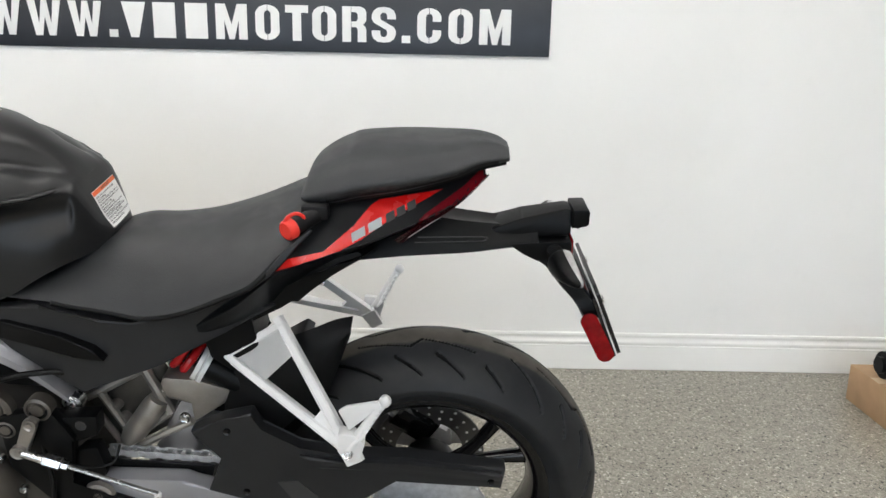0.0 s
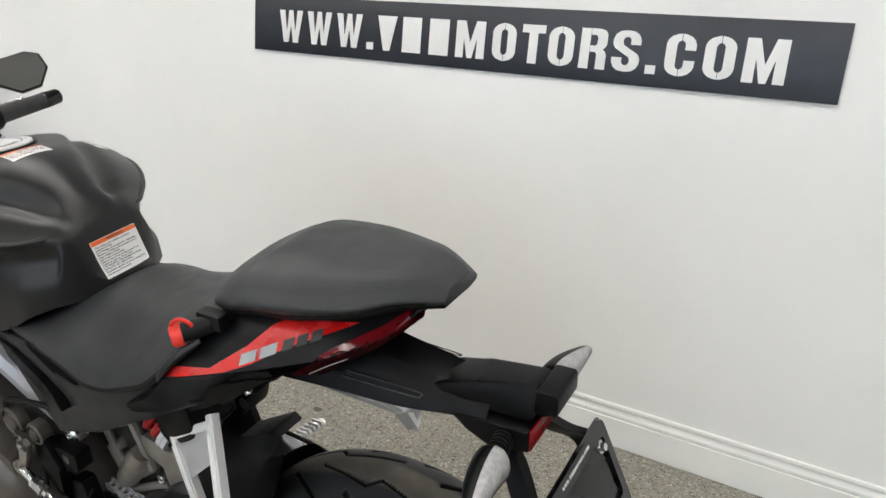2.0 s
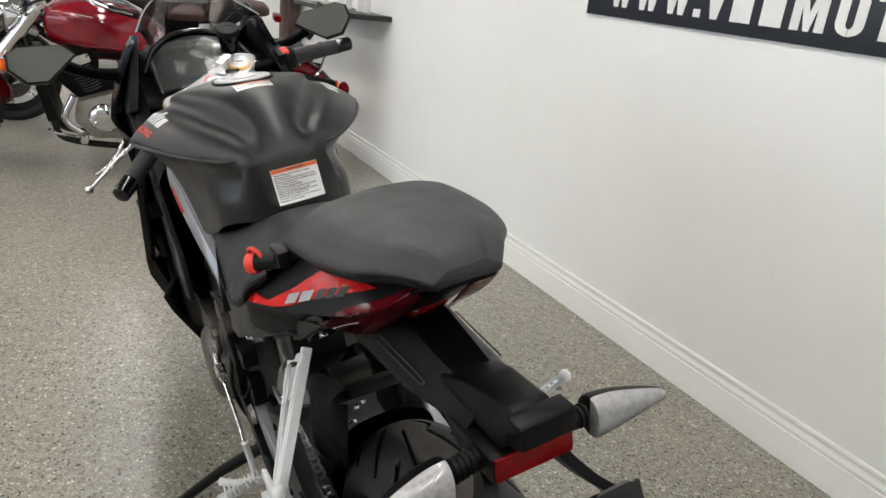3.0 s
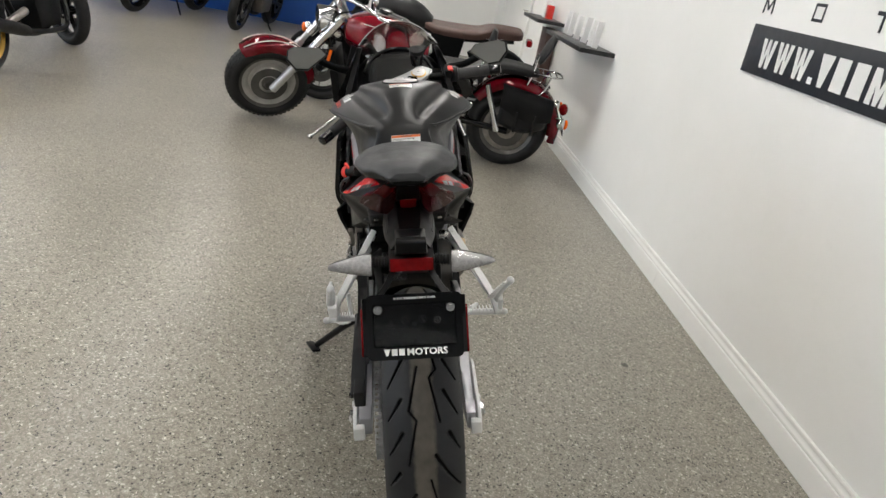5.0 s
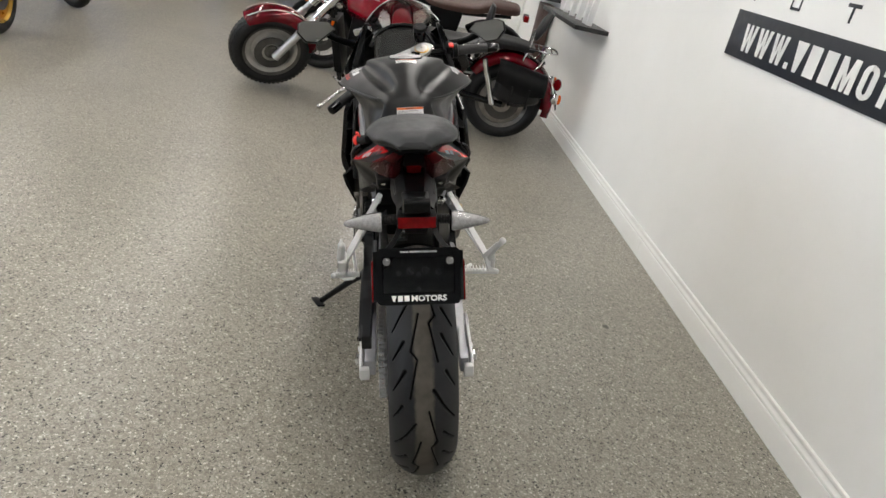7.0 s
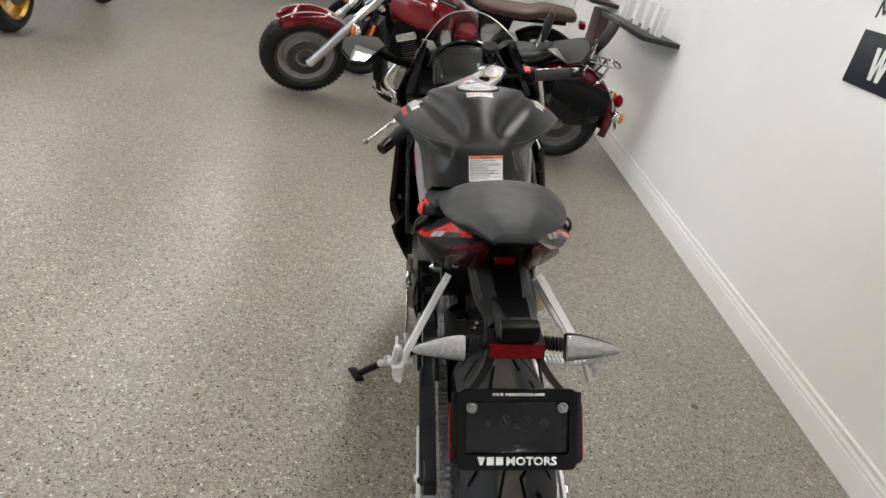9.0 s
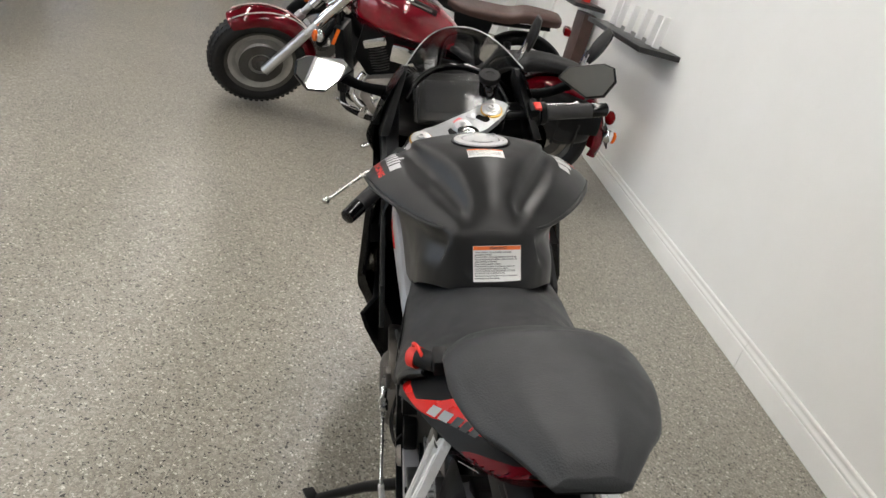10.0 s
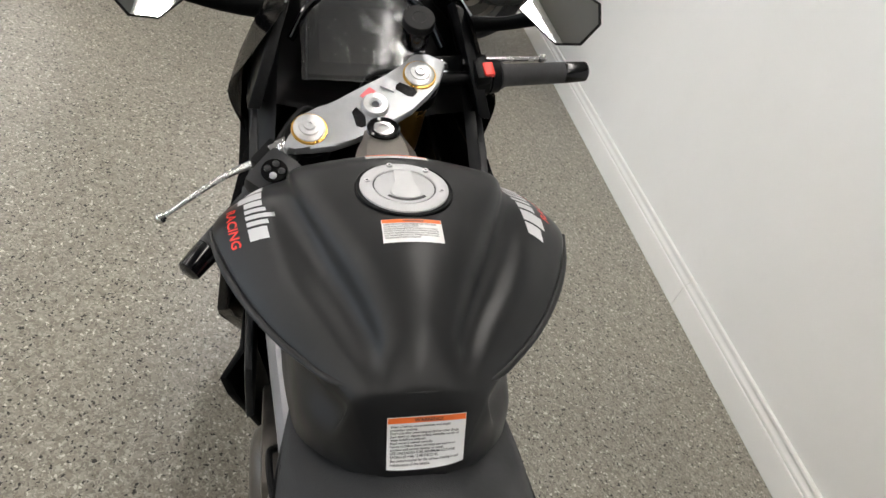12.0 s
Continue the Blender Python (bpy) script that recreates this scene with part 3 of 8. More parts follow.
def tyre(bm, radius, width, rim, grooves, n):
    """A road tyre round the y axis at the origin: crown, shoulders, side walls and beads."""
    m = 190 if grooves else 20
    hw = width / 2
    s = np.linspace(-1, 1, m + 1)
    ang = s * 1.12
    crown_y = hw * np.sin(ang) / math.sin(1.12)
    crown_r = radius - 0.060 * (width / 0.18) * (1 - np.cos(ang)) / (1 - math.cos(1.12))
    a = 2 * math.pi * np.arange(n) / n
    A, Y = np.meshgrid(a, crown_y, indexing="ij")
    dep = 0.008 * tread_depth(A, Y) if grooves else np.zeros_like(A)
    R = crown_r[None, :] - dep
    ring = []
    side = [(rim + 0.030, hw * 0.985), (rim + 0.022, hw * 0.90), (rim + 0.004, hw * 0.74), (rim - 0.004, hw * 0.66)]
    for i in range(n):
        row = [(r, -y) for r, y in side[::-1]] + list(zip(R[i], crown_y)) + [(r, y) for r, y in side]
        ring.append([(r * math.cos(a[i]), y, r * math.sin(a[i])) for r, y in row])
    ring.append(ring[0])
    vs = [[bm.verts.new(p) for p in row] for row in ring[:-1]]
    # deep faces take the second, darker material that paints the groove shade
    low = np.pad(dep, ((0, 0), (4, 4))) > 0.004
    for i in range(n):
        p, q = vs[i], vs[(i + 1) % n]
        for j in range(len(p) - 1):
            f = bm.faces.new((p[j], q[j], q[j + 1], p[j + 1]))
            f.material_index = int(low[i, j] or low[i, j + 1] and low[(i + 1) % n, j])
    return bm


def rear_wheel():
    hub = new("rear_wheel")
    hub.parent = bike
    hub.location = (AXX, 0.010, AX)
    hub.empty_display_size = 0.05
    bm = tyre(bmesh.new(), RT, 0.178, 0.222, True, 1300)
    part("tyre", bm, [TYRE, GROOVE_SHADE], hub, "grooved black rubber tyre with a dusty centre band", 180)
    bm = bmesh.new()
    prof = [(0.226, -0.066), (0.228, -0.058), (0.214, -0.052), (0.205, -0.030), (0.200, 0.0), (0.205, 0.030), (0.214, 0.052), (0.228, 0.058), (0.226, 0.066),
            (0.214, 0.064), (0.200, 0.050), (0.193, 0.028), (0.188, 0.0), (0.193, -0.028), (0.200, -0.050), (0.214, -0.064)]
    lathe(bm, prof, n=96, closed=True)
    part("rim", bm, GLOSS_BLACK, hub, "black cast rim")
    for k in range(3):
        bm = bmesh.new()
        for d in (-0.17, 0.17):
            a0 = 2 * math.pi * k / 3 + 0.55
            p0, p1 = a0 + d * 0.6, a0 + d * 1.6
            tube(bm, [(0.045 * math.cos(p0), 0.0, 0.045 * math.sin(p0)), (0.12 * math.cos(a0 + d), 0, 0.12 * math.sin(a0 + d)), (0.198 * math.cos(p1), 0, 0.198 * math.sin(p1))], [0.017, 0.012, 0.016], 10, 4)
        part("spoke", bm, GLOSS_BLACK, hub)
    bm = bmesh.new()
    lathe(bm, [(0.0, -0.075), (0.03, -0.075), (0.034, -0.05), (0.05, -0.04), (0.055, 0.0), (0.05, 0.05), (0.03, 0.07), (0.0, 0.07)], n=32)
    part("hub", bm, PLASTIC, hub)
    bm = bmesh.new()
    lathe(bm, [(0.068, 0.075), (0.112, 0.075), (0.112, 0.080), (0.068, 0.080)], n=64, closed=True)
    disc = part("brake_disc", bm, DISC, hub, "drilled dark steel brake disc")
    bm = bmesh.new()
    for k in range(24):
        a = 2 * math.pi * k / 24
        for r in ((0.080, 0.098) if k % 2 else (0.088, 0.105)):
            lathe(bm, [(0, 0), (0.0032, 0.0)], (r * math.cos(a), 0.0745, r * math.sin(a)), (0, -1, 0), 8)
    part("disc_hole", bm, LABEL_WHITE, disc)
    bm = bmesh.new()
    n, r0, r1 = 42, 0.096, 0.107
    poly = []
    for k in range(n * 2):
        a = math.pi * k / n
        r = r1 if k % 2 else r0
        poly.append((r * math.cos(a), r * math.sin(a)))
    prism(bm, poly, -0.100, -0.093)
    part("sprocket", bm, CHAIN_STEEL, hub)


rear_wheel()


def chain():
    """Links along a closed run from the rear sprocket to the front one."""
    rr, fr = 0.104, 0.040
    c0, c1 = np.array([AXX, AX]), np.array([-0.600, 0.437])
    d = c1 - c0
    L = np.linalg.norm(d)
    base = math.atan2(d[1], d[0])
    off = math.acos((rr - fr) / L)
    a_top, a_bot = base - off, base + off
    top0, top1 = c0 + rr * np.array([math.cos(a_top), math.sin(a_top)]), c1 + fr * np.array([math.cos(a_top), math.sin(a_top)])
    bot0, bot1 = c0 + rr * np.array([math.cos(a_bot), math.sin(a_bot)]), c1 + fr * np.array([math.cos(a_bot), math.sin(a_bot)])
    run = [top0 + (top1 - top0) * k / 38 for k in range(38)]
    arc = (a_bot - a_top)
    run += [c1 + fr * np.array([math.cos(a_top + arc * k / 7), math.sin(a_top + arc * k / 7)]) for k in range(7)]
    run += [bot1 + (bot0 - bot1) * k / 38 for k in range(38)]
    back = 2 * math.pi - arc
    n = int(rr * back / 0.0155)
    run += [c0 + rr * np.array([math.cos(a_bot + back * k / n), math.sin(a_bot + back * k / n)]) for k in range(n)]
    bm = bmesh.new()
    for k in range(len(run)):
        p, q = run[k], run[(k + 1) % len(run)]
        m, ang = (p + q) / 2, math.atan2(q[1] - p[1], q[0] - p[0])
        gap = 0.0075 if k % 2 else 0.0055
        for y in (-0.0965 - gap, -0.0965 + gap):
            box(bm, (m[0], y, m[1]), (0.020, 0.0018, 0.013 if k % 2 else 0.012), 0.0, turn(0, -math.degrees(ang), 0))
        lathe(bm, [(0, -0.0085), (0.0044, -0.0085), (0.0044, 0.0085), (0, 0.0085)], (p[0], -0.0965, p[1]), (0, 1, 0), 6)
    part("chain", bm, CHAIN_STEEL, bike, "grey steel drive chain", 30)


chain()


# --- swing arm, guards, hugger
def swing_arm():
    bm = bmesh.new()
    prism(bm, [(-0.575, 0.456), (-0.43, 0.452), (-0.392, 0.434), (-0.30, 0.402), (-0.14, 0.374), (-0.02, 0.357), (0.025, 0.350), (0.03, 0.305), (-0.02, 0.297), (-0.20, 0.30), (-0.50, 0.33), (-0.585, 0.36)], -0.147, -0.114, 0.007)
    prism(bm, [(-0.50, 0.47), (-0.38, 0.50), (-0.24, 0.43), (-0.10, 0.385), (-0.02, 0.357), (0.025, 0.350), (0.03, 0.305), (-0.02, 0.297), (-0.20, 0.32), (-0.44, 0.38)], 0.122, 0.147, 0.008)
    box(bm, (-0.46, 0, 0.385), (0.13, 0.26, 0.08), 0.02)
    arm = part("swing_arm", bm, GREY_FRAME, bike, "silver-grey alloy swing arm")
    for s in (-1, 1):
        bm = bmesh.new()
        prism(bm, [(-0.165, 0.372), (-0.12, 0.386), (0.03, 0.350), (0.052, 0.335), (0.062, 0.300), (0.045, 0.288), (-0.02, 0.305), (-0.13, 0.345)], s * 0.151, s * 0.160, 0.003, Matrix.Translation((AXX, 0, 0.005)))
        bolt(bm, (-0.05, s * 0.160, 0.343), (0, s, 0), 0.008)
        part("axle_plate", bm, SILVER, arm, "silver alloy axle plate")
        bm = bmesh.new()
        lathe(bm, [(0, 0.0), (0.018, 0.0), (0.018, 0.008), (0.012, 0.012), (0, 0.012)], (AXX, s * 0.161, AX), (0, s, 0), 6)
        part("axle_nut", bm, STEEL, arm)
        part("axle_adjuster", box(bmesh.new(), (0.038, s * 0.145, 0.320), (0.022, 0.026, 0.034), 0.003), SILVER, arm)
    bm = bmesh.new()
    prism(bm, [(-0.405, 0.554), (-0.352, 0.578), (-0.303, 0.591), (-0.293, 0.556), (-0.233, 0.519), (-0.163, 0.507), (-0.056, 0.505), (0.058, 0.488), (0.110, 0.483), (0.104, 0.440), (0.021, 0.447), (-0.075, 0.458), (-0.134, 0.408), (-0.200, 0.385), (-0.30, 0.372), (-0.40, 0.380), (-0.400, 0.403), (-0.373, 0.468), (-0.356, 0.501), (-0.397, 0.539)], -0.146, -0.120, 0.004)
    guard = part("chain_guard", bm, PLASTIC_GREY, bike, "black plastic chain guard")
    bm = prism(bmesh.new(), [(-0.232, 0.512), (-0.163, 0.500), (-0.056, 0.498), (0.058, 0.481), (0.104, 0.476), (0.101, 0.462), (0.02, 0.469), (-0.06, 0.480), (-0.20, 0.486)], -0.154, -0.144, 0.004)
    part("guard_rib", bm, PLASTIC_GREY, guard, "raised rib along the guard")
    # raised dark plate imitates the shade inside an open slot
    bm = prism(bmesh.new(), [(-0.271, 0.451), (-0.237, 0.455), (-0.205, 0.420), (-0.215, 0.398), (-0.249, 0.414)], -0.1475, -0.145)
    part("guard_slot", bm, INK, guard, "dark plate painted as the shaded slot in the guard")
    for x, z in ((-0.345, 0.556), (-0.325, 0.43), (0.085, 0.462)):
        part("guard_screw", bolt(bmesh.new(), (x, -0.146 if x < 0 else -0.154, z), (0, -1, 0), 0.006, 0.004), GLOSS_BLACK, guard)
    bm = prism(bmesh.new(), [(-0.575, 0.468), (-0.385, 0.454), (-0.392, 0.430), (-0.437, 0.440), (-0.575, 0.444)], -0.113, -0.109)
    part("chain_slider", bm, PLASTIC, bike, "black chain slider above the swing arm")
    bm = bmesh.new()
    st = []
    for k in range(13):
        a = radians(82 + 10 * k)
        r = RT + 0.017
        hw = 0.085 if k > 1 else 0.03 + 0.028 * k
        st.append([(AXX + r * math.cos(a) * f, y, AX + r * math.sin(a) * f) for y, f in ((-hw, 0.86), (-hw * 0.93, 0.95), (-hw * 0.5, 1.0), (0, 1.012), (hw * 0.5, 1.0), (hw * 0.93, 0.95), (hw, 0.86))])
    g = spline(np.array(st)[5:], 2)
    g = spline(g.transpose(1, 0, 2), 3).transpose(1, 0, 2)
    grid(bm, g)
    r = bmesh.ops.solidify(bm, geom=bm.faces[:], thickness=0.003)
    edge = [(-0.143, 0.731), (-0.172, 0.724), (-0.205, 0.709), (-0.262, 0.684), (-0.31, 0.655), (-0.36, 0.60), (-0.37, 0.53)]
    foot = [(-0.147, 0.700), (-0.160, 0.665), (-0.172, 0.630), (-0.188, 0.590), (-0.20, 0.55), (-0.23, 0.52), (-0.26, 0.50)]
    fin = []
    for f in np.linspace(0, 1, 7):
        row = np.array([(a[0] * (1 - f) + b[0] * f, -0.074 - 0.022 * math.sin(math.pi * f), a[1] * (1 - f) + b[1] * f) for a, b in zip(edge, foot)])
        fin.append(row)
    fb = bmesh.new()
    grid(fb, spline(np.array(fin).transpose(1, 0, 2), 3))
    bmesh.ops.solidify(fb, geom=fb.faces[:], thickness=0.004)
    part("hugger_fin", fb, PLASTIC_GREY, bike, "pointed black fin of the hugger")
    part("rear_hugger", bm, PLASTIC, bike, "black plastic wheel hugger")
    # link castings and shock
    web = [(-0.600, 0.571), (-0.576, 0.578), (-0.495, 0.626), (-0.461, 0.535), (-0.478, 0.495), (-0.532, 0.462), (-0.563, 0.462), (-0.600, 0.471)]
    gear = part("gearbox_casting", prism(bmesh.new(), web, -0.060, -0.010, 0.004), CAST_DARK, bike, "ribbed cast alloy gearbox housing")
    for run, r in (([(-0.576, -0.072, 0.578), (-0.530, -0.076, 0.480)], 0.007), ([(-0.600, -0.070, 0.565), (-0.576, -0.070, 0.578), (-0.495, -0.070, 0.624)], 0.008), ([(-0.495, -0.070, 0.624), (-0.461, -0.074, 0.537)], 0.009), ([(-0.461, -0.074, 0.537), (-0.534, -0.078, 0.482)], 0.006), ([(-0.600, -0.066, 0.475), (-0.563, -0.070, 0.464), (-0.532, -0.078, 0.464), (-0.478, -0.076, 0.493), (-0.426, -0.074, 0.519)], 0.007), ([(-0.590, -0.066, 0.530), (-0.560, -0.068, 0.470)], 0.006)):
        part("casting_rib", tube(bmesh.new(), run, r, 8, 3), CAST, gear)
    bm = tube(bmesh.new(), [(-0.476, -0.078, 0.568), (-0.484, -0.080, 0.556), (-0.528, -0.082, 0.498), (-0.540, -0.080, 0.484)], [0.017, 0.021, 0.020, 0.014], 18)
    part("casting_barrel", bm, CAST, gear, "round cast barrel")
    for x, z, r in ((-0.556, 0.545, 0.009), (-0.545, 0.520, 0.008), (-0.470, 0.575, 0.012)):
        part("casting_boss", lathe(bmesh.new(), [(0, 0.016), (r * 0.6, 0.016), (r, 0.010), (r * 1.2, 0)], (x, -0.060, z), (0, -1, 0), 16), CAST, gear)
    bm = prism(bmesh.new(), [(-0.470, 0.600), (-0.463, 0.613), (-0.407, 0.609), (-0.352, 0.589), (-0.365, 0.560), (-0.426, 0.517), (-0.420, 0.540), (-0.407, 0.572), (-0.460, 0.567)], -0.082, -0.030, 0.009)
    link = part("shock_link", bm, CAST, bike, "pale cast shock link")
    part("link_bolt", bolt(bmesh.new(), (-0.437, -0.076, 0.530), (0, -1, 0), 0.009, 0.008), STEEL, link)
    p0, p1 = np.array([-0.4745, -0.060, 0.675]), np.array([-0.3214, -0.060, 0.584])
    ax = (p1 - p0) / np.linalg.norm(p1 - p0)
    up = np.array([-ax[2], 0, ax[0]])
    pts = [p0 + ax * (0.036 + 0.039 * k / 72) + 0.023 * (math.cos(k * 0.19) * up + math.sin(k * 0.19) * np.array([0, 1, 0])) for k in range(73)]
    shock = part("shock_spring", tube(bmesh.new(), pts, 0.0075, 8), SPRING_RED, bike, "red enamelled shock absorber spring")
    bm = tube(bmesh.new(), [p0 + ax * 0.03, p0 + ax * 0.08], 0.014, 14)
    tube(bm, [p0 + ax * 0.098, p0 + ax * 0.165], 0.024, 18)
    part("shock_body", bm, PLASTIC, shock, "black shock body")
    bm = lathe(bmesh.new(), [(0.016, 0), (0.033, 0), (0.033, 0.007), (0.030, 0.009), (0.033, 0.011), (0.033, 0.018), (0.016, 0.018)], p0 + ax * 0.080, ax, 24, True)
    part("preload_ring", bm, SILVER, shock, "silver preload rings")


swing_arm()


# --- brake caliper and hose on the right side
def rear_brake():
    bm = bmesh.new()
    box(bm, (-0.055, 0.088, 0.40), (0.085, 0.045, 0.05), 0.010, turn(0, 35, 0))
    box(bm, (-0.03, 0.105, 0.372), (0.05, 0.02, 0.05), 0.006, turn(0, 35, 0))
    cal = part("rear_caliper", bm, GLOSS_BLACK, bike, "black rear brake caliper")
    bm = bmesh.new()
    tube(bm, [(-0.09, 0.105, 0.42), (-0.16, 0.125, 0.47), (-0.27, 0.13, 0.50), (-0.38, 0.12, 0.52)], 0.004, 8, 6)
    part("brake_hose", bm, RUBBER, cal)


rear_brake()


def hugger_details():
    for x, z in ((-0.235, 0.612), (-0.275, 0.575), (-0.30, 0.53)):
        bm = bolt(bmesh.new(), (x, -0.03, z + 0.012), (-0.6, 0, 0.8), 0.0085, 0.006)
        part("hugger_bolt", bm, STEEL, bike)
    bm = prism(bmesh.new(), [(-0.33, 0.60), (-0.24, 0.655), (-0.225, 0.645), (-0.31, 0.585)], -0.045, 0.050, 0.004)
    part("hugger_bracket", bm, PLASTIC_GREY, bike, "black bracket on the hugger")


hugger_details()


# --- tank
def crisp(stations, k, f=0.12):
    """Doubles the k-th point of each section, so that the edge along it stays sharp."""
    out = []
    for x, p in stations:
        a, b, c = p[k - 1], p[k], p[k + 1]
        two = [(b[0] + (q[0] - b[0]) * f, b[1] + (q[1] - b[1]) * f) for q in (a, c)]
        out.append((x, p[:k] + two + p[k + 1:]))
    return out


TANK = [
    (-0.516, [(0, 0.862), (0.010, 0.862), (0.016, 0.861), (0.022, 0.860), (0.028, 0.858), (0.032, 0.852), (0.034, 0.846), (0.036, 0.838)]),
    (-0.530, [(0, 0.882), (0.020, 0.882), (0.032, 0.881), (0.042, 0.879), (0.050, 0.876), (0.056, 0.867), (0.060, 0.855), (0.062, 0.840)]),
    (-0.542, [(0, 0.915), (0.028, 0.915), (0.042, 0.914), (0.054, 0.911), (0.062, 0.905), (0.070, 0.890), (0.076, 0.868), (0.079, 0.838)]),
    (-0.552, [(0, 0.940), (0.028, 0.940), (0.044, 0.939), (0.058, 0.936), (0.070, 0.929), (0.080, 0.905), (0.087, 0.872), (0.090, 0.836)]),
    (-0.562, [(0, 0.955), (0.030, 0.953), (0.046, 0.950), (0.060, 0.947), (0.078, 0.937), (0.078, 0.905), (0.097, 0.870), (0.100, 0.834)]),
    (-0.580, [(0, 0.973), (0.032, 0.968), (0.050, 0.959), (0.070, 0.954), (0.094, 0.940), (0.088, 0.905), (0.110, 0.870), (0.114, 0.828)]),
    (-0.605, [(0, 0.993), (0.034, 0.985), (0.052, 0.964), (0.084, 0.960), (0.118, 0.942), (0.102, 0.906), (0.121, 0.866), (0.125, 0.816)]),
    (-0.640, [(0, 1.015), (0.046, 1.004), (0.068, 0.975), (0.106, 0.972), (0.151, 0.946), (0.116, 0.908), (0.127, 0.864), (0.131, 0.795)]),
    (-0.690, [(0, 1.034), (0.066, 1.021), (0.093, 0.986), (0.136, 0.981), (0.185, 0.950), (0.138, 0.912), (0.134, 0.860), (0.137, 0.775)]),
    (-0.750, [(0, 1.0365), (0.090, 1.025), (0.117, 0.996), (0.159, 0.987), (0.213, 0.951), (0.168, 0.912), (0.144, 0.855), (0.143, 0.763)]),
    (-0.810, [(0, 1.0335), (0.112, 1.023), (0.138, 1.001), (0.177, 0.988), (0.231, 0.950), (0.190, 0.912), (0.154, 0.850), (0.149, 0.757)]),
    (-0.860, [(0, 1.0295), (0.120, 1.011), (0.140, 0.988), (0.172, 0.976), (0.214, 0.942), (0.186, 0.906), (0.158, 0.846), (0.154, 0.754)]),
    (-0.900, [(0, 1.006), (0.108, 0.986), (0.126, 0.968), (0.146, 0.956), (0.172, 0.926), (0.164, 0.896), (0.160, 0.842), (0.156, 0.752)]),
    (-0.930, [(0, 0.960), (0.090, 0.946), (0.108, 0.934), (0.124, 0.924), (0.142, 0.904), (0.142, 0.880), (0.156, 0.836), (0.154, 0.750)]),
]
tank = part("fuel_tank_cover", shell(crisp(crisp(TANK, 2, 0.22), 5, 0.2), 8, 6), PAINT, bike, "satin black sculpted fuel tank cover", 70)
ON_TANK = tree_of(tank)
lip = [(x + 0.001, p[4][0] - 0.002, p[4][1] - 0.003) for x, p in TANK[6:11]]
lip = [(x, -y, z) for x, y, z in lip[::-1]] + [(-0.580, -0.091, 0.940), (-0.566, -0.062, 0.9425), (-0.5585, -0.032, 0.9440), (-0.5565, 0.0, 0.9445), (-0.5585, 0.032, 0.9440), (-0.566, 0.062, 0.9425), (-0.580, 0.091, 0.940)] + lip
part("tank_lip", tube(bmesh.new(), lip, [0.0030] + [0.0046] * 4 + [0.0042, 0.0034, 0.0026, 0.0024, 0.0026, 0.0034, 0.0042] + [0.0046] * 4 + [0.0030], 10, 4, 0.8), PAINT, bike, "rounded lower lip of the tank cover")


def label_sheet(parent, on, o, u, v, w, h, band, lines, title, name, label):
    """A printed sticker: white sheet, orange head band, lines of text."""
    bm = rect(bmesh.new(), -w / 2, -h / 2, w / 2, h / 2)
    lab = part(name, lay(bm, on, o, u, v, 0.0008), LABEL_WHITE, parent, label)
    bm = rect(bmesh.new(), -w / 2 + 0.0006, h / 2 - band, w / 2 - 0.0006, h / 2 - 0.0006)
    part("label_head", lay(bm, on, o, u, v, 0.0012), LABEL_ORANGE, lab)
    ink = bmesh.new()
    for text, x, y, s, width in [(title, -w * 0.16, h / 2 - band * 0.82, band * 0.8, w * 0.36)] + lines:
        add(ink, words(text, s, x, y, width, 0.0))
    part("label_print", lay(ink, on, o, u, v, 0.0015, cuts=0.03), INK, lab)
    return lab


BIG = ["Wear a helmet, eye protection, and bright", "protective clothing.", "Don't ride after consuming alcohol or other drugs.", "Slow down on slippery surface, unfamiliar terrain or", "when visibility is reduced.", "Read owner's manual carefully.", "Failure to follow these warnings can lead to an", "accident and serious injuries or death.", "USE UNLEADED FUEL MINIMUM OCTANE", "RATING (R + M) / 2 METHOD 90.", "See owner's manual for the correct running in and", "maintenance of the vehicle."]
WIDE = [0.84, 0.38, 0.96, 0.97, 0.50, 0.60, 0.92, 0.76, 0.92, 0.68, 0.97, 0.56]
bw, bh = 0.084, 0.062
lines = [(s, -bw / 2 + 0.0035, bh / 2 - 0.0125 - 0.0041 * k, 0.0042, (bw - 0.008) * WIDE[k]) for k, s in enumerate(BIG)]
label_sheet(bike, ON_TANK, (-0.53, 0.008, 0.893), (0, 1, 0.03), (-0.26, -0.03, 0.96), bw, bh, 0.0075, lines, "WARNING!", "warning_label", "white warning label with an orange head band")
sw, sh = 0.068, 0.036
SMALL = [("USE ONLY GASOLINE UP TO E10", 0.92), ("MAXIMUM VOL OF ETHANOL CONTENT.", 0.62), ("NEVER USE GASOLINE WITH ETHANOL CONTENT", 0.94), ("HIGHER THAN 10%. THE USE OF GASOLINE WITH", 0.94), ("ETHANOL CONTENT HIGHER THAN 10% CAN DAMAGE", 0.94), ("THE ENGINE AND THE FUEL SYSTEM AND WILL VOID", 0.94), ("THE MANUFACTURER'S WARRANTY", 0.62)]
lines = [(s, -sw / 2 + 0.002, sh / 2 - 0.0105 - 0.0034 * k, 0.0042 if k == 0 else 0.003, (sw - 0.004) * w) for k, (s, w) in enumerate(SMALL)]
label_sheet(bike, ON_TANK, (-0.705, 0.0, 1.05), (0, 1, 0), (-1, 0, 0.22), sw, sh, 0.0065, lines, "WARNING!", "fuel_label", "small white fuel label with an orange head band")
bm = rect(bmesh.new(), -0.04, -0.008, 0.04, 0.008)
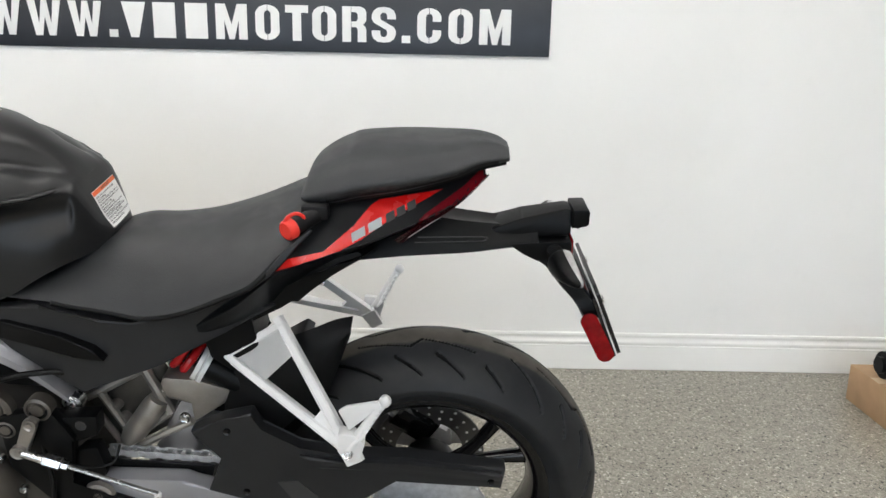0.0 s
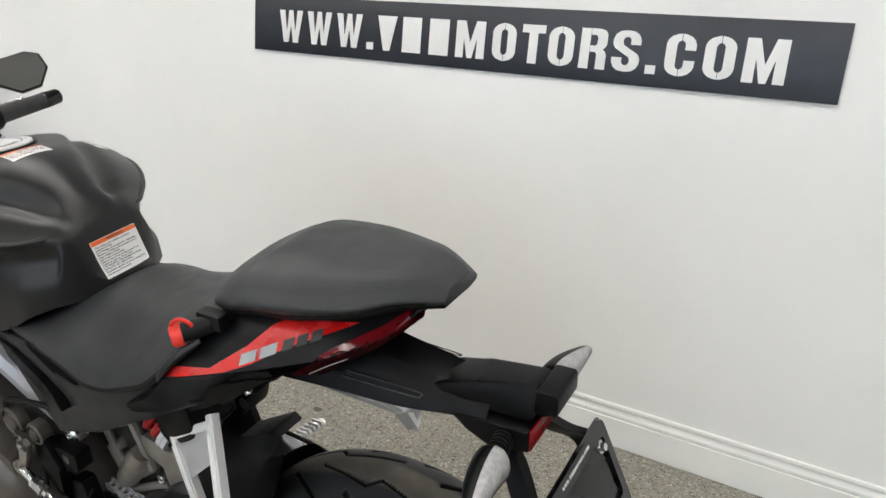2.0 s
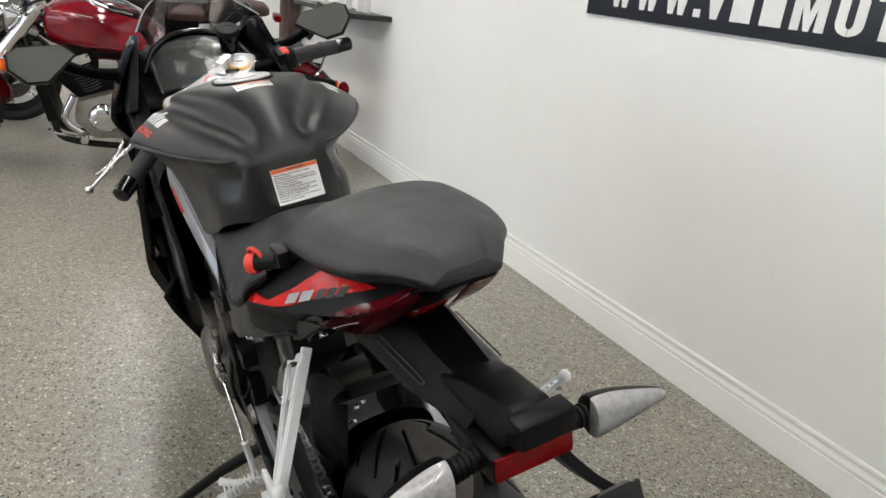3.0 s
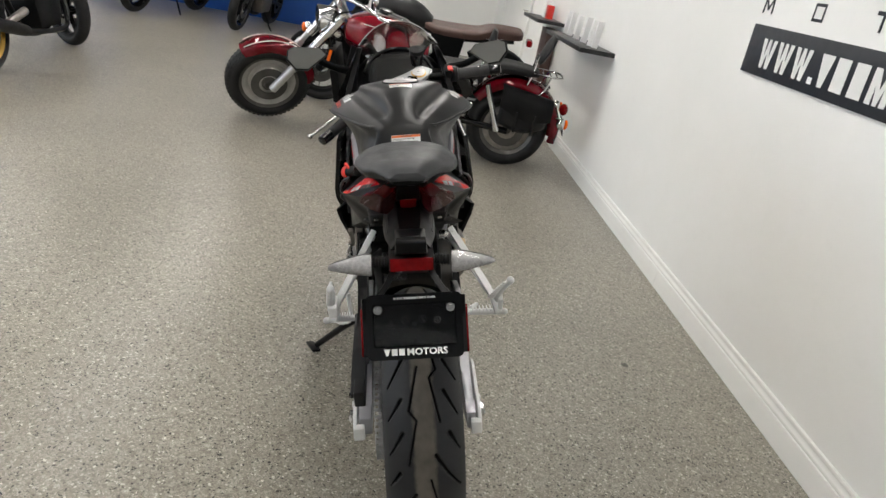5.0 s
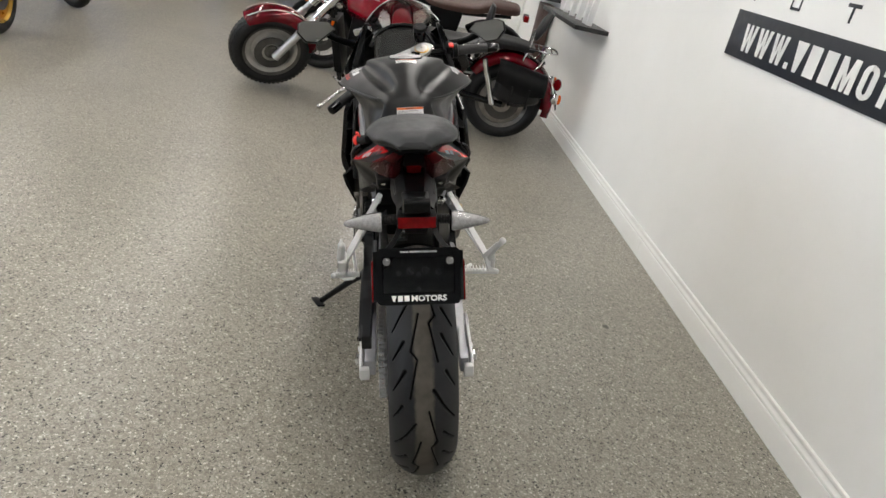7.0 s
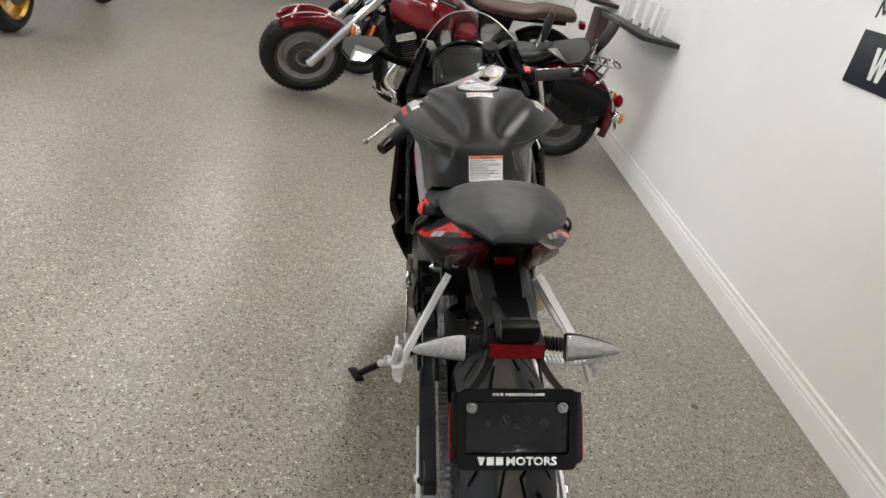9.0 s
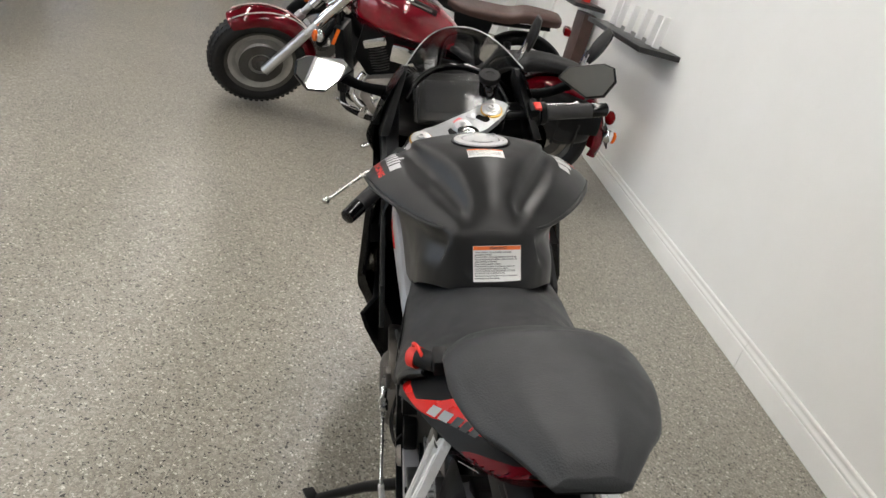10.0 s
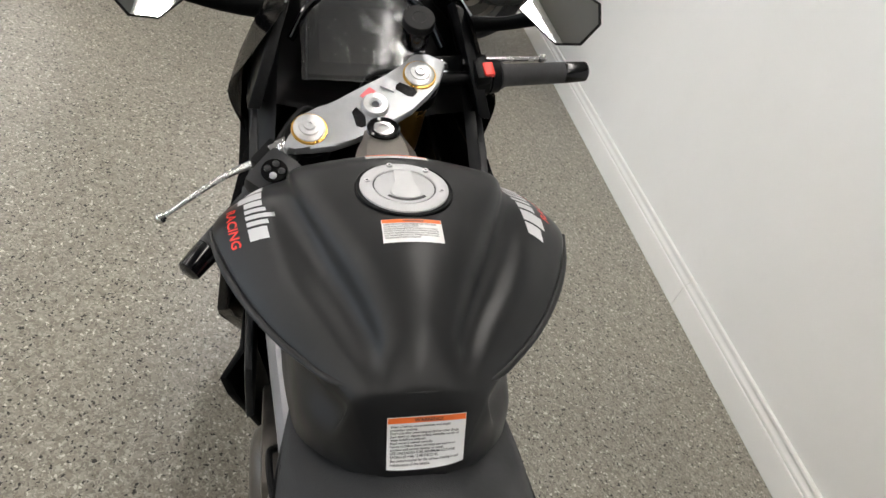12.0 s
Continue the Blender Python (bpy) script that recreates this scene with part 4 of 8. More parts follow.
lab = part("fuel_label", lay(bm, ON_TANK, (-0.868, 0.0, 1.05), (0, 1, 0), (-1, 0, 0), 0.0008), LABEL_WHITE, bike, "narrow white label in front of the filler cap")
bm = rect(bmesh.new(), -0.039, 0.002, 0.039, 0.007)
part("label_head", lay(bm, ON_TANK, (-0.868, 0.0, 1.05), (0, 1, 0), (-1, 0, 0), 0.0012), LABEL_ORANGE, lab)


def maker_mark(s):
    """The maker's mark on a tank shoulder, as plain slanted bars: pale ones and a thin red row."""
    o = (-0.866 if s < 0 else -0.757, -0.192 if s < 0 else 0.178, 0.975)
    u = (1.0, s * -0.12, 0.05) if s < 0 else (-1.0, -0.12, 0.05)
    v = (-0.05 * s, -s * 0.9, 0.42)
    x, mark = 0.0, None
    for w, y0, y1 in ((0.0190, 0, 0.024), (0.0190, -0.009, 0.024), (0.0114, 0, 0.024), (0.0070, 0, 0.027), (0.0070, 0, 0.036), (0.0070, 0, 0.027), (0.0190, 0, 0.024)):
        bm = polygon(bmesh.new(), [(x + 0.12 * y0, y0), (x + w + 0.12 * y0, y0), (x + w + 0.12 * y1, y1), (x + 0.12 * y1, y1)])
        mark = part("maker_mark", lay(bm, ON_TANK, o, u, v, 0.0008, cuts=0.01), GREY_MARK, bike, "pale bar of the maker's mark")
        x += w + 0.0038
    bm = words("RACING", 0.0185, 0.044, -0.025, 0.070, 0.2)
    part("racing_lettering", lay(bm, ON_TANK, o, u, v, 0.0008, cuts=0.02), RED_PLASTIC, mark, "small red lettering")


both(maker_mark)


def filler_cap():
    c, ax = Vector((-0.790, 0, 1.0325)), Vector((-0.07, 0, 1.0)).normalized()
    bm = bmesh.new()
    lathe(bm, [(0.050, -0.006), (0.0590, -0.004), (0.0590, 0.0012), (0.0578, 0.0022), (0.0562, 0.0015), (0.050, 0.001)], c, ax, 64)
    part("filler_collar", bm, PLASTIC, bike, "black filler collar")
    bm = bmesh.new()
    lathe(bm, [(0, 0.0012), (0.0378, 0.0012), (0.0382, 0.0044), (0.0392, 0.0050), (0.0515, 0.0046), (0.0532, 0.0036), (0.0536, -0.002)], c, ax, 72)
    cap = part("filler_cap", bm, CAP_GREY, bike, "round grey metal fuel filler cap")
    bm = lathe(bmesh.new(), [(0, 0.0050), (0.0348, 0.0047), (0.0360, 0.0038), (0.0362, 0.0008)], c, ax, 64)
    part("cap_disc", bm, CAP_GREY, cap, "raised grey middle disc")
    bm = lathe(bmesh.new(), [(0.0361, 0.0026), (0.0381, 0.0026)], c, ax, 64)
    part("cap_groove", bm, INK, cap, "dark seam round the disc")
    for k in range(6):
        a = 2 * math.pi * (k + 0.3) / 6
        p = c + Vector((0.0450 * math.cos(a), 0.0450 * math.sin(a), 0.0032))
        screw = part("cap_screw", lathe(bmesh.new(), [(0, 0.0022), (0.0018, 0.0022), (0.0020, 0.0030), (0.0034, 0.0030), (0.0038, 0.0), (0, 0.0)][::-1], p, ax, 14), BRUSHED, cap)
        # ink disc paints shade into the bottom of the screw's socket
        part("screw_socket", lathe(bmesh.new(), [(0, 0.0025), (0.0018, 0.0025)], p, ax, 6), INK, screw)
    bm = bmesh.new()
    pts = [(-0.028, -0.011), (-0.028, 0.011), (-0.004, 0.011), (0.018, 0.019), (0.025, 0.014), (0.028, 0.0), (0.025, -0.014), (0.018, -0.019), (-0.004, -0.011)]
    prism(bm, pts, 0.0, 0.0016, 0.0006, Matrix.Translation(c + ax * 0.0064) @ turn(90, 0, 0))
    flap = part("key_flap", bm, CAP_GREY, cap, "grey key flap on the cap")
    bm = bmesh.new()
    for y in (-0.007, 0.007):
        box(bm, c + ax * 0.0066 + Vector((-0.006, y, 0)), (0.036, 0.0011, 0.0008))
    box(bm, c + ax * 0.0066 + Vector((-0.022, 0, 0)), (0.0011, 0.014, 0.0008))
    part("flap_line", bm, INK_GREY, flap)
    bm = lathe(bmesh.new(), [(0.0286, 0.0052), (0.0330, 0.0050)], c, ax, 40)
    bmesh.ops.delete(bm, geom=[v for v in bm.verts if v.co.x < c.x + 0.017], context="VERTS")
    part("cap_print", bm, INK, cap)


filler_cap()


# --- seats
RIDER = [
    (-0.67, [(0, 0.775), (0.080, 0.778), (0.112, 0.786), (0.126, 0.790), (0.132, 0.792)]),
    (-0.58, [(0, 0.825), (0.060, 0.823), (0.098, 0.814), (0.130, 0.802), (0.144, 0.790)]),
    (-0.50, [(0, 0.860), (0.050, 0.856), (0.092, 0.838), (0.130, 0.808), (0.152, 0.780)]),
    (-0.44, [(0, 0.862), (0.055, 0.857), (0.098, 0.836), (0.138, 0.804), (0.160, 0.774)]),
    (-0.38, [(0, 0.870), (0.060, 0.864), (0.106, 0.842), (0.146, 0.814), (0.167, 0.788)]),
    (-0.32, [(0, 0.886), (0.068, 0.879), (0.116, 0.858), (0.152, 0.836), (0.171, 0.814)]),
    (-0.275, [(0, 0.901), (0.075, 0.894), (0.122, 0.876), (0.154, 0.856), (0.171, 0.836)]),
    (-0.24, [(0, 0.916), (0.075, 0.909), (0.118, 0.893), (0.146, 0.880), (0.158, 0.868)]),
    (-0.20, [(0, 0.932), (0.070, 0.927), (0.105, 0.915), (0.128, 0.908), (0.137, 0.902)]),
    (-0.17, [(0, 0.938), (0.090, 0.936), (0.108, 0.932), (0.116, 0.928), (0.118, 0.924)]),
]
part("rider_seat", shell(RIDER, 8, 6), SEAT, bike, "dark grey grained vinyl rider seat", 70)
# added black tubes imitate the shaded gap along the seat's lower edge
for side in (-1, 1):
    run = [(x, side * (p[4][0] - 0.004), p[4][1] - 0.003) for x, p in RIDER[1:-1]]
    part("seat_edge", tube(bmesh.new(), run, 0.0055, 8, 5), RUBBER, bike, "black strip drawn for the dark gap under the seat cover")
PILLION = [
    (-0.212, [(0, 0.948), (0.045, 0.946), (0.064, 0.944), (0.076, 0.941), (0.083, 0.937), (0.080, 0.932), (0, 0.932)]),
    (-0.200, [(0, 0.970), (0.050, 0.966), (0.072, 0.960), (0.086, 0.953), (0.098, 0.941), (0.092, 0.931), (0, 0.931)]),
    (-0.172, [(0, 0.990), (0.050, 0.986), (0.074, 0.980), (0.094, 0.972), (0.111, 0.951), (0.100, 0.934), (0, 0.934)]),
    (-0.148, [(0, 1.000), (0.050, 0.997), (0.078, 0.990), (0.099, 0.981), (0.117, 0.958), (0.104, 0.940), (0, 0.940)]),
    (-0.125, [(0, 1.008), (0.045, 1.005), (0.075, 0.998), (0.099, 0.988), (0.118, 0.965), (0.105, 0.946), (0, 0.946)]),
    (-0.060, [(0, 1.010), (0.045, 1.008), (0.072, 1.003), (0.095, 0.994), (0.115, 0.974), (0.102, 0.956), (0, 0.956)]),
    (0.010, [(0, 1.011), (0.038, 1.010), (0.058, 1.006), (0.074, 0.999), (0.096, 0.982), (0.085, 0.969), (0, 0.969)]),
    (0.050, [(0, 1.011), (0.030, 1.011), (0.042, 1.008), (0.052, 1.003), (0.070, 0.989), (0.062, 0.978), (0, 0.978)]),
    (0.080, [(0, 1.006), (0.022, 1.006), (0.030, 1.004), (0.037, 0.999), (0.050, 0.988), (0.044, 0.980), (0, 0.980)]),
    (0.098, [(0, 0.996), (0.016, 0.997), (0.023, 0.995), (0.028, 0.992), (0.038, 0.986), (0.032, 0.980), (0, 0.981)]),
]
part("pillion_seat", shell(crisp(PILLION, 3, 0.30), 8, 6), PILLION_VINYL, bike, "dark grey grained vinyl pillion seat pad", 70)
base = [(x - 0.004, [(0, pts[5][1] + 0.004), (pts[5][0] * 0.97, pts[5][1] + 0.004), (pts[5][0] * 0.985, pts[5][1] + 0.001), (pts[5][0] * 0.96, pts[5][1] - 0.006), (0, pts[5][1] - 0.006)]) for x, pts in PILLION[1:]]
part("pillion_base", shell(base, 5, 3), PLASTIC, bike, "black plastic base of the pillion pad", 50)

for k in range(5):
    ring = []
    for x, p in PILLION[2:-1]:
        f = 0.25 + 0.14 * k
        ring.append((x, p[4][0] * (1 - f) + p[5][0] * f + 0.0006, p[4][1] * (1 - f) + p[5][1] * f))
    for s in (-1, 1):
        part("pad_ridge", tube(bmesh.new(), [(x, s * y, z) for x, y, z in ring], 0.0011, 5, 4), RUBBER, bike)

# --- tail
TAIL = [
    (-0.37, [(0.0, 0.75), (0.10, 0.755), (0.128, 0.758), (0.146, 0.752), (0.132, 0.722), (0.09, 0.708), (0, 0.708)]),
    (-0.31, [(0.0, 0.78), (0.10, 0.785), (0.134, 0.795), (0.152, 0.788), (0.118, 0.744), (0.085, 0.728), (0, 0.728)]),
    (-0.265, [(0.0, 0.82), (0.10, 0.83), (0.138, 0.838), (0.161, 0.828), (0.114, 0.782), (0.082, 0.752), (0, 0.752)]),
    (-0.235, [(0.0, 0.89), (0.085, 0.892), (0.122, 0.882), (0.163, 0.852), (0.112, 0.814), (0.080, 0.778), (0, 0.778)]),
    (-0.18, [(0.0, 0.932), (0.080, 0.930), (0.112, 0.911), (0.153, 0.869), (0.106, 0.842), (0.072, 0.815), (0, 0.815)]),
    (-0.10, [(0.0, 0.941), (0.070, 0.940), (0.094, 0.926), (0.127, 0.889), (0.092, 0.872), (0.06, 0.860), (0, 0.860)]),
    (-0.03, [(0.0, 0.951), (0.048, 0.951), (0.066, 0.939), (0.099, 0.909), (0.078, 0.902), (0.05, 0.898), (0, 0.898)]),
    (0.03, [(0.0, 0.962), (0.034, 0.962), (0.046, 0.955), (0.072, 0.936), (0.055, 0.936), (0.03, 0.934), (0, 0.934)]),
    (0.062, [(0.0, 0.971), (0.025, 0.971), (0.034, 0.969), (0.048, 0.964), (0.036, 0.962), (0.02, 0.960), (0, 0.960)]),
]


tail = part("tail_cowl", shell(crisp(TAIL, 3), 8, 5), TAIL_PLASTIC, bike, "satin black tail cowl", 50)
ON_TAIL = tree_of(tail)


def tail_trim(s):
    """Red flash with the model's mark on the sloping side, and the tail lens under it."""
    sx = -s
    o, u, v = Vector((0, s * 0.1, 0.9)), Vector((sx, 0, 0)), Vector((0, -s * 0.64, 0.77))

    def P(pts):
        return [(sx * x, w) for x, w in (pts if sx > 0 else pts[::-1])]
    bm = polygon(bmesh.new(), P([(-0.256, -0.079), (-0.215, -0.069), (-0.173, -0.054), (-0.151, -0.045), (-0.12, -0.026), (-0.08, 0.006), (-0.04, 0.034), (-0.002, 0.060), (-0.05, 0.049), (-0.096, 0.037), (-0.108, 0.028), (-0.132, -0.006), (-0.173, -0.046), (-0.252, -0.064)]))
    band = part("red_panel", lay(bm, ON_TAIL, o, u, v, 0.0012, cuts=0.01), RED, bike, "glossy red tail flash")
    d = Vector((0.094, 0.061)).normalized() if s < 0 else Vector((0.094, -0.061)).normalized()
    a = Vector((-0.137, -0.0270)) if s < 0 else Vector((0.040, 0.0350))
    n = Vector((-d.y, d.x))
    for kinds, mat, t0, w in (("##", GREY_FILM, 0.0, 0.052), ("###", INK, 0.058, 0.052)):
        unit = w / (len(kinds) + 0.16 * (len(kinds) - 1))
        for j, kind in enumerate(kinds):
            bm = row_of(kind, unit, 0.0125, 0.16, 0.45)
            for q in bm.verts:
                p = a + d * (t0 + j * unit * 1.16 + q.co.x) + n * (q.co.y - 0.006)
                q.co = (p.x, p.y, 0)
            part("model_mark", lay(bm, ON_TAIL, o, u, v, 0.0022, cuts=0.008), mat, band)
    rim = spline([(-0.074, 0.113, 0.882), (-0.03, 0.1005, 0.9085), (0.03, 0.0735, 0.9365), (0.066, 0.050, 0.966)], 8)
    low = spline([(-0.060, 0.036, 0.851), (-0.040, 0.034, 0.868), (0.006, 0.030, 0.909), (0.060, 0.018, 0.960)], 8)
    rows = []
    for f in np.linspace(0, 1, 9):
        row = rim * (1 - f) + low * f
        row[:, 2] -= 0.006 * math.sin(math.pi * f)
        row[:, 0] += 0.004 * math.sin(math.pi * f)
        row[:, 1] *= s
        rows.append(row)
    bm = bmesh.new()
    grid(bm, rows)
    bmesh.ops.solidify(bm, geom=bm.faces[:], thickness=0.003)
    lens = part("tail_lens", bm, LAMP_RED, bike, "smoked dark red tail lens")
    bm = polygon(bmesh.new(), [(sx * x, z) for x, z in ([(-0.085, 0.868), (-0.066, 0.868), (-0.03, 0.893), (0.03, 0.928), (0.063, 0.961), (0.063, 0.973), (0.03, 0.948), (-0.03, 0.915)][::int(sx)])])
    part("lens_side", lay(bm, ON_TAIL, (0, s * 0.1, 0), (sx, 0, 0), (0, 0, 1), 0.0016, cuts=0.008), LAMP_RED, lens, "dark red side strip of the lens")
    g = np.array(rows)
    for f, i0, i1 in ((1, 3, 12),):
        pts = [g[f, i] + np.array([0.003, s * 0.002, -0.003]) for i in range(i0, min(i1, g.shape[1]), 2)]
        part("light_guide", tube(bmesh.new(), pts, 0.0005, 6), LENS_EDGE, lens, "thin pale light guide in the lens")


both(tail_trim)


def tail_shoulder(s):
    run = [(-0.262, s * 0.160, 0.838), (-0.240, s * 0.166, 0.862), (-0.214, s * 0.157, 0.890), (-0.190, s * 0.138, 0.908)]
    part("tail_shoulder", tube(bmesh.new(), run, [0.002, 0.0032, 0.0032, 0.002], 8, 5, 1.6), PLASTIC_GREY, bike, "black raised shoulder of the tail")


both(tail_shoulder)


def tail_lamp():
    bm = bmesh.new()
    prism(bm, [(-0.055, 0.862), (-0.02, 0.880), (0.012, 0.910), (0.0, 0.925), (-0.055, 0.90)], -0.019, 0.019, 0.004)
    part("tail_lamp", bm, REFLECTOR, bike, "small red lamp between the tail lenses")
    bm = prism(bmesh.new(), [(0.004, 0.906), (0.062, 0.957), (0.050, 0.966), (-0.01, 0.945)], -0.026, 0.026, 0.004)
    part("lamp_hood", bm, PLASTIC, bike, "black hood over the tail lamp")


tail_lamp()


def socket():
    """Red-capped charging socket beside the seat."""
    bm = bmesh.new()
    tube(bm, [(-0.185, -0.118, 0.924), (-0.216, -0.143, 0.914)], 0.0125, 14)
    box(bm, (-0.186, -0.116, 0.928), (0.040, 0.020, 0.022), 0.005)
    s = part("socket", bm, RUBBER, bike, "black socket")
    bm = bmesh.new()
    lathe(bm, [(0, 0.009), (0.0125, 0.008), (0.0150, 0.005), (0.0150, -0.006), (0, -0.006)], (-0.219, -0.146, 0.912), (-0.6, -0.75, -0.1), 20)
    tube(bm, [(-0.226, -0.148, 0.922), (-0.219, -0.149, 0.932), (-0.209, -0.145, 0.936), (-0.200, -0.140, 0.930), (-0.199, -0.136, 0.918)], 0.0027, 8, 5)
    part("socket_cap", bm, RED_PLASTIC, s, "bright red rubber cap with its loop")


socket()


# --- plate carrier, lights
def plate_carrier():
    bm = bmesh.new()
    st = []
    for x, w, zt, zb in ((-0.16, 0.060, 0.862, 0.815), (-0.06, 0.060, 0.888, 0.826), (0.04, 0.056, 0.878, 0.832), (0.11, 0.046, 0.872, 0.838), (0.15, 0.044, 0.878, 0.838)):
        st.append([(x, -w, zb + 0.006), (x, -w * 0.94, zb + 0.014), (x, -w * 0.58, zt - 0.008), (x, -w * 0.44, zt), (x, 0, zt - 0.004), (x, w * 0.44, zt), (x, w * 0.58, zt - 0.008), (x, w * 0.94, zb + 0.014), (x, w, zb + 0.006), (x, w * 0.8, zb), (x, 0, zb), (x, -w * 0.8, zb)])
    grid(bm, spline(np.array(st), 4), True, True)
    carrier = part("plate_carrier", bm, PLASTIC, bike, "long black plastic plate carrier", 35)
    bm = bmesh.new()
    prism(bm, [(0.075, 0.868), (0.125, 0.884), (0.195, 0.899), (0.203, 0.898), (0.203, 0.862), (0.195, 0.858), (0.09, 0.852)], lambda x, z: -0.033 + 0.42 * max(0.0, z - 0.868), lambda x, z: 0.033 - 0.42 * max(0.0, z - 0.868), 0.004)
    prism(bm, [(0.204, 0.900), (0.228, 0.901), (0.231, 0.897), (0.231, 0.876), (0.226, 0.872), (0.212, 0.872), (0.204, 0.868)], -0.030, 0.030, 0.003)
    part("carrier_cap", bm, PLASTIC, carrier)
    bm = bmesh.new()
    prism(bm, [(0.10, 0.848), (0.203, 0.853), (0.205, 0.826), (0.15, 0.818), (0.125, 0.832)], -0.046, 0.046, 0.004)
    part("lamp_box", bm, PLASTIC, carrier)
    for s in (-1, 1):
        run = [(-0.045, s * 0.0545, 0.853), (0.055, s * 0.0500, 0.8545), (0.066, s * 0.0485, 0.8570), (0.060, s * 0.0465, 0.8605), (-0.040, s * 0.0500, 0.8600)]
        part("carrier_groove", tube(bmesh.new(), run, 0.0009, 5, 4), INK, carrier)
    bm = bmesh.new()
    prism(bm, [(0.2035, 0.854), (0.2062, 0.854), (0.2062, 0.827), (0.2035, 0.827)], -0.043, 0.043, 0.0010)
    part("rear_reflector", bm, REFLECTOR, bike, "rectangular red rear reflector")
    # arm down to the plate
    for s in (-1, 1):
        rows = []
        for x, y, z, w in ((0.150, 0.036, 0.828, 0.018), (0.182, 0.040, 0.806, 0.017), (0.205, 0.058, 0.782, 0.018), (0.226, 0.080, 0.762, 0.016), (0.240, 0.086, 0.735, 0.014)):
            rows.append([(x - w, s * (y - 0.006), z), (x - w * 0.8, s * (y + 0.008), z + 0.002), (x + w * 0.5, s * (y + 0.008), z + 0.010), (x + w * 0.6, s * (y - 0.006), z + 0.010)])
        bm = bmesh.new()
        grid(bm, spline(np.array(rows), 4), True, True)
        part("plate_arm", bm, PLASTIC, carrier, "curved black arm to the plate", 35)


plate_carrier()


def number_plate():
    """An empty plate frame: glossy black back, clear cover, pale lettering."""
    top, low = V(0.2365, 0, 0.790), V(0.2855, 0, 0.675)
    up = (top - low).normalized()
    n = V(up.z, 0, -up.x)
    mid = (top + low) / 2
    rot = Matrix((V(0, 1, 0), up, n)).transposed().to_4x4()
    m = Matrix.Translation(mid) @ rot
    h, w = (top - low).length, 0.186
    holder = part("plate_back", box(bmesh.new(), (0, 0, -0.006), (w + 0.020, h - 0.010, 0.006), 0.002), GLOSS_BLACK, bike, "glossy black empty number plate backing")
    holder.matrix_local = m

    def sub(name, bm, mat, label=""):
        return part(name, bm, mat, holder, label)
    bm = bmesh.new()

    def rr(w, h, r):
        return [(sx * (w / 2 - r) + r * math.cos(a), sy * (h / 2 - r) + r * math.sin(a)) for sx, sy, a0 in ((1, 1, 0), (-1, 1, 90), (-1, -1, 180), (1, -1, 270)) for a in (radians(a0 + 18 * k) for k in range(6))]
    sq = lambda w, h, y0: [(x, y + y0) for x, y in rr(w, h, 0.006)]
    outer, inner = rr(w + 0.004, h + 0.004, 0.012), sq(w - 0.022, h - 0.040, 0.003)
    for z0, z1 in ((0.0, 0.006),):
        a, b = [bm.verts.new((x, y, z1)) for x, y in outer], [bm.verts.new((x, y, z1)) for x, y in inner]
        c, d = [bm.verts.new((x, y, z0)) for x, y in outer], [bm.verts.new((x, y, z0)) for x, y in inner]
        k = len(a)
        for i in range(k):
            j = (i + 1) % k
            for q in ((a[i], a[j], b[j], b[i]), (c[j], c[i], d[i], d[j]), (a[j], a[i], c[i], c[j]), (b[i], b[j], d[j], d[i])):
                bm.faces.new(q)
    sub("plate_frame", bm, GLOSS_BLACK, "glossy black plate frame")
    for k in range(3):
        x = -0.063 + 0.0145 * k
        sub("letter_block", place_flat(sign_letter(SHOP[k], x, x + 0.0125, 0.0, 0.0130), (0, -h / 2 + 0.0065, 0.0061), (1, 0, 0), (0, 1, 0), 0.0004), LETTER_WHITE, "white block in the lettering")
    bm = place_flat(words(SHOP[4:], 0.0185, width=0.080, bold=0.03), (-0.017, -h / 2 + 0.0065, 0.0061), (1, 0, 0), (0, 1, 0), 0.0004)
    sub("frame_lettering", bm, LETTER_WHITE, "white lettering")
    bm = place_flat(row_of('WWW.<##MOTORS.COM', 0.082, 0.0042, 0.30), (-0.040, h / 2 - 0.0085, 0.0061), (1, 0, 0), (0, 1, 0), 0.0003)
    sub("web_lettering", bm, LETTER_WHITE, "small white lettering")
    for x, y in ((-0.072, h / 2 - 0.028), (0.072, h / 2 - 0.028)):
        bm = bmesh.new()
        lathe(bm, [(0, 0.010), (0.005, 0.010), (0.0058, 0.008), (0.0058, 0.004), (0.0, 0.004)], (x, y, 0), (0, 0, 1), 6)
        lathe(bm, [(0, 0.0045), (0.0085, 0.004), (0.0085, 0.002), (0, 0.002)], (x, y, 0), (0, 0, 1), 20)
        sub("plate_bolt", bm, STEEL, "bright plate bolt")
    for x, y, r in ((-0.018, 0.012, 0.009), (0.016, 0.013, 0.008), (-0.045, 0.008, 0.006), (0.0, 0.004, 0.005), (0.045, 0.010, 0.007), (0.0, -0.030, 0.005)):
        bm = lathe(bmesh.new(), [(r, -0.0028), (r, -0.0020), (r - 0.0016, -0.0020), (r - 0.0016, -0.0028)], (x, y, 0), (0, 0, 1), 18)
        box(bm, (x, y, -0.0022), (r * 0.5, r * 1.3, 0.0012), 0.0, turn(0, 0, 30))
        sub("plate_recess", bm, PLASTIC_GREY)
    bm = box(bmesh.new(), (0, 0.003, 0.0010), (w - 0.026, h - 0.044, 0.0012))
    cover = sub("clear_cover", bm, CLEAR, "clear plastic plate cover")
    cover.visible_shadow = False
    for s in (-1, 1):
        bm = bmesh.new()
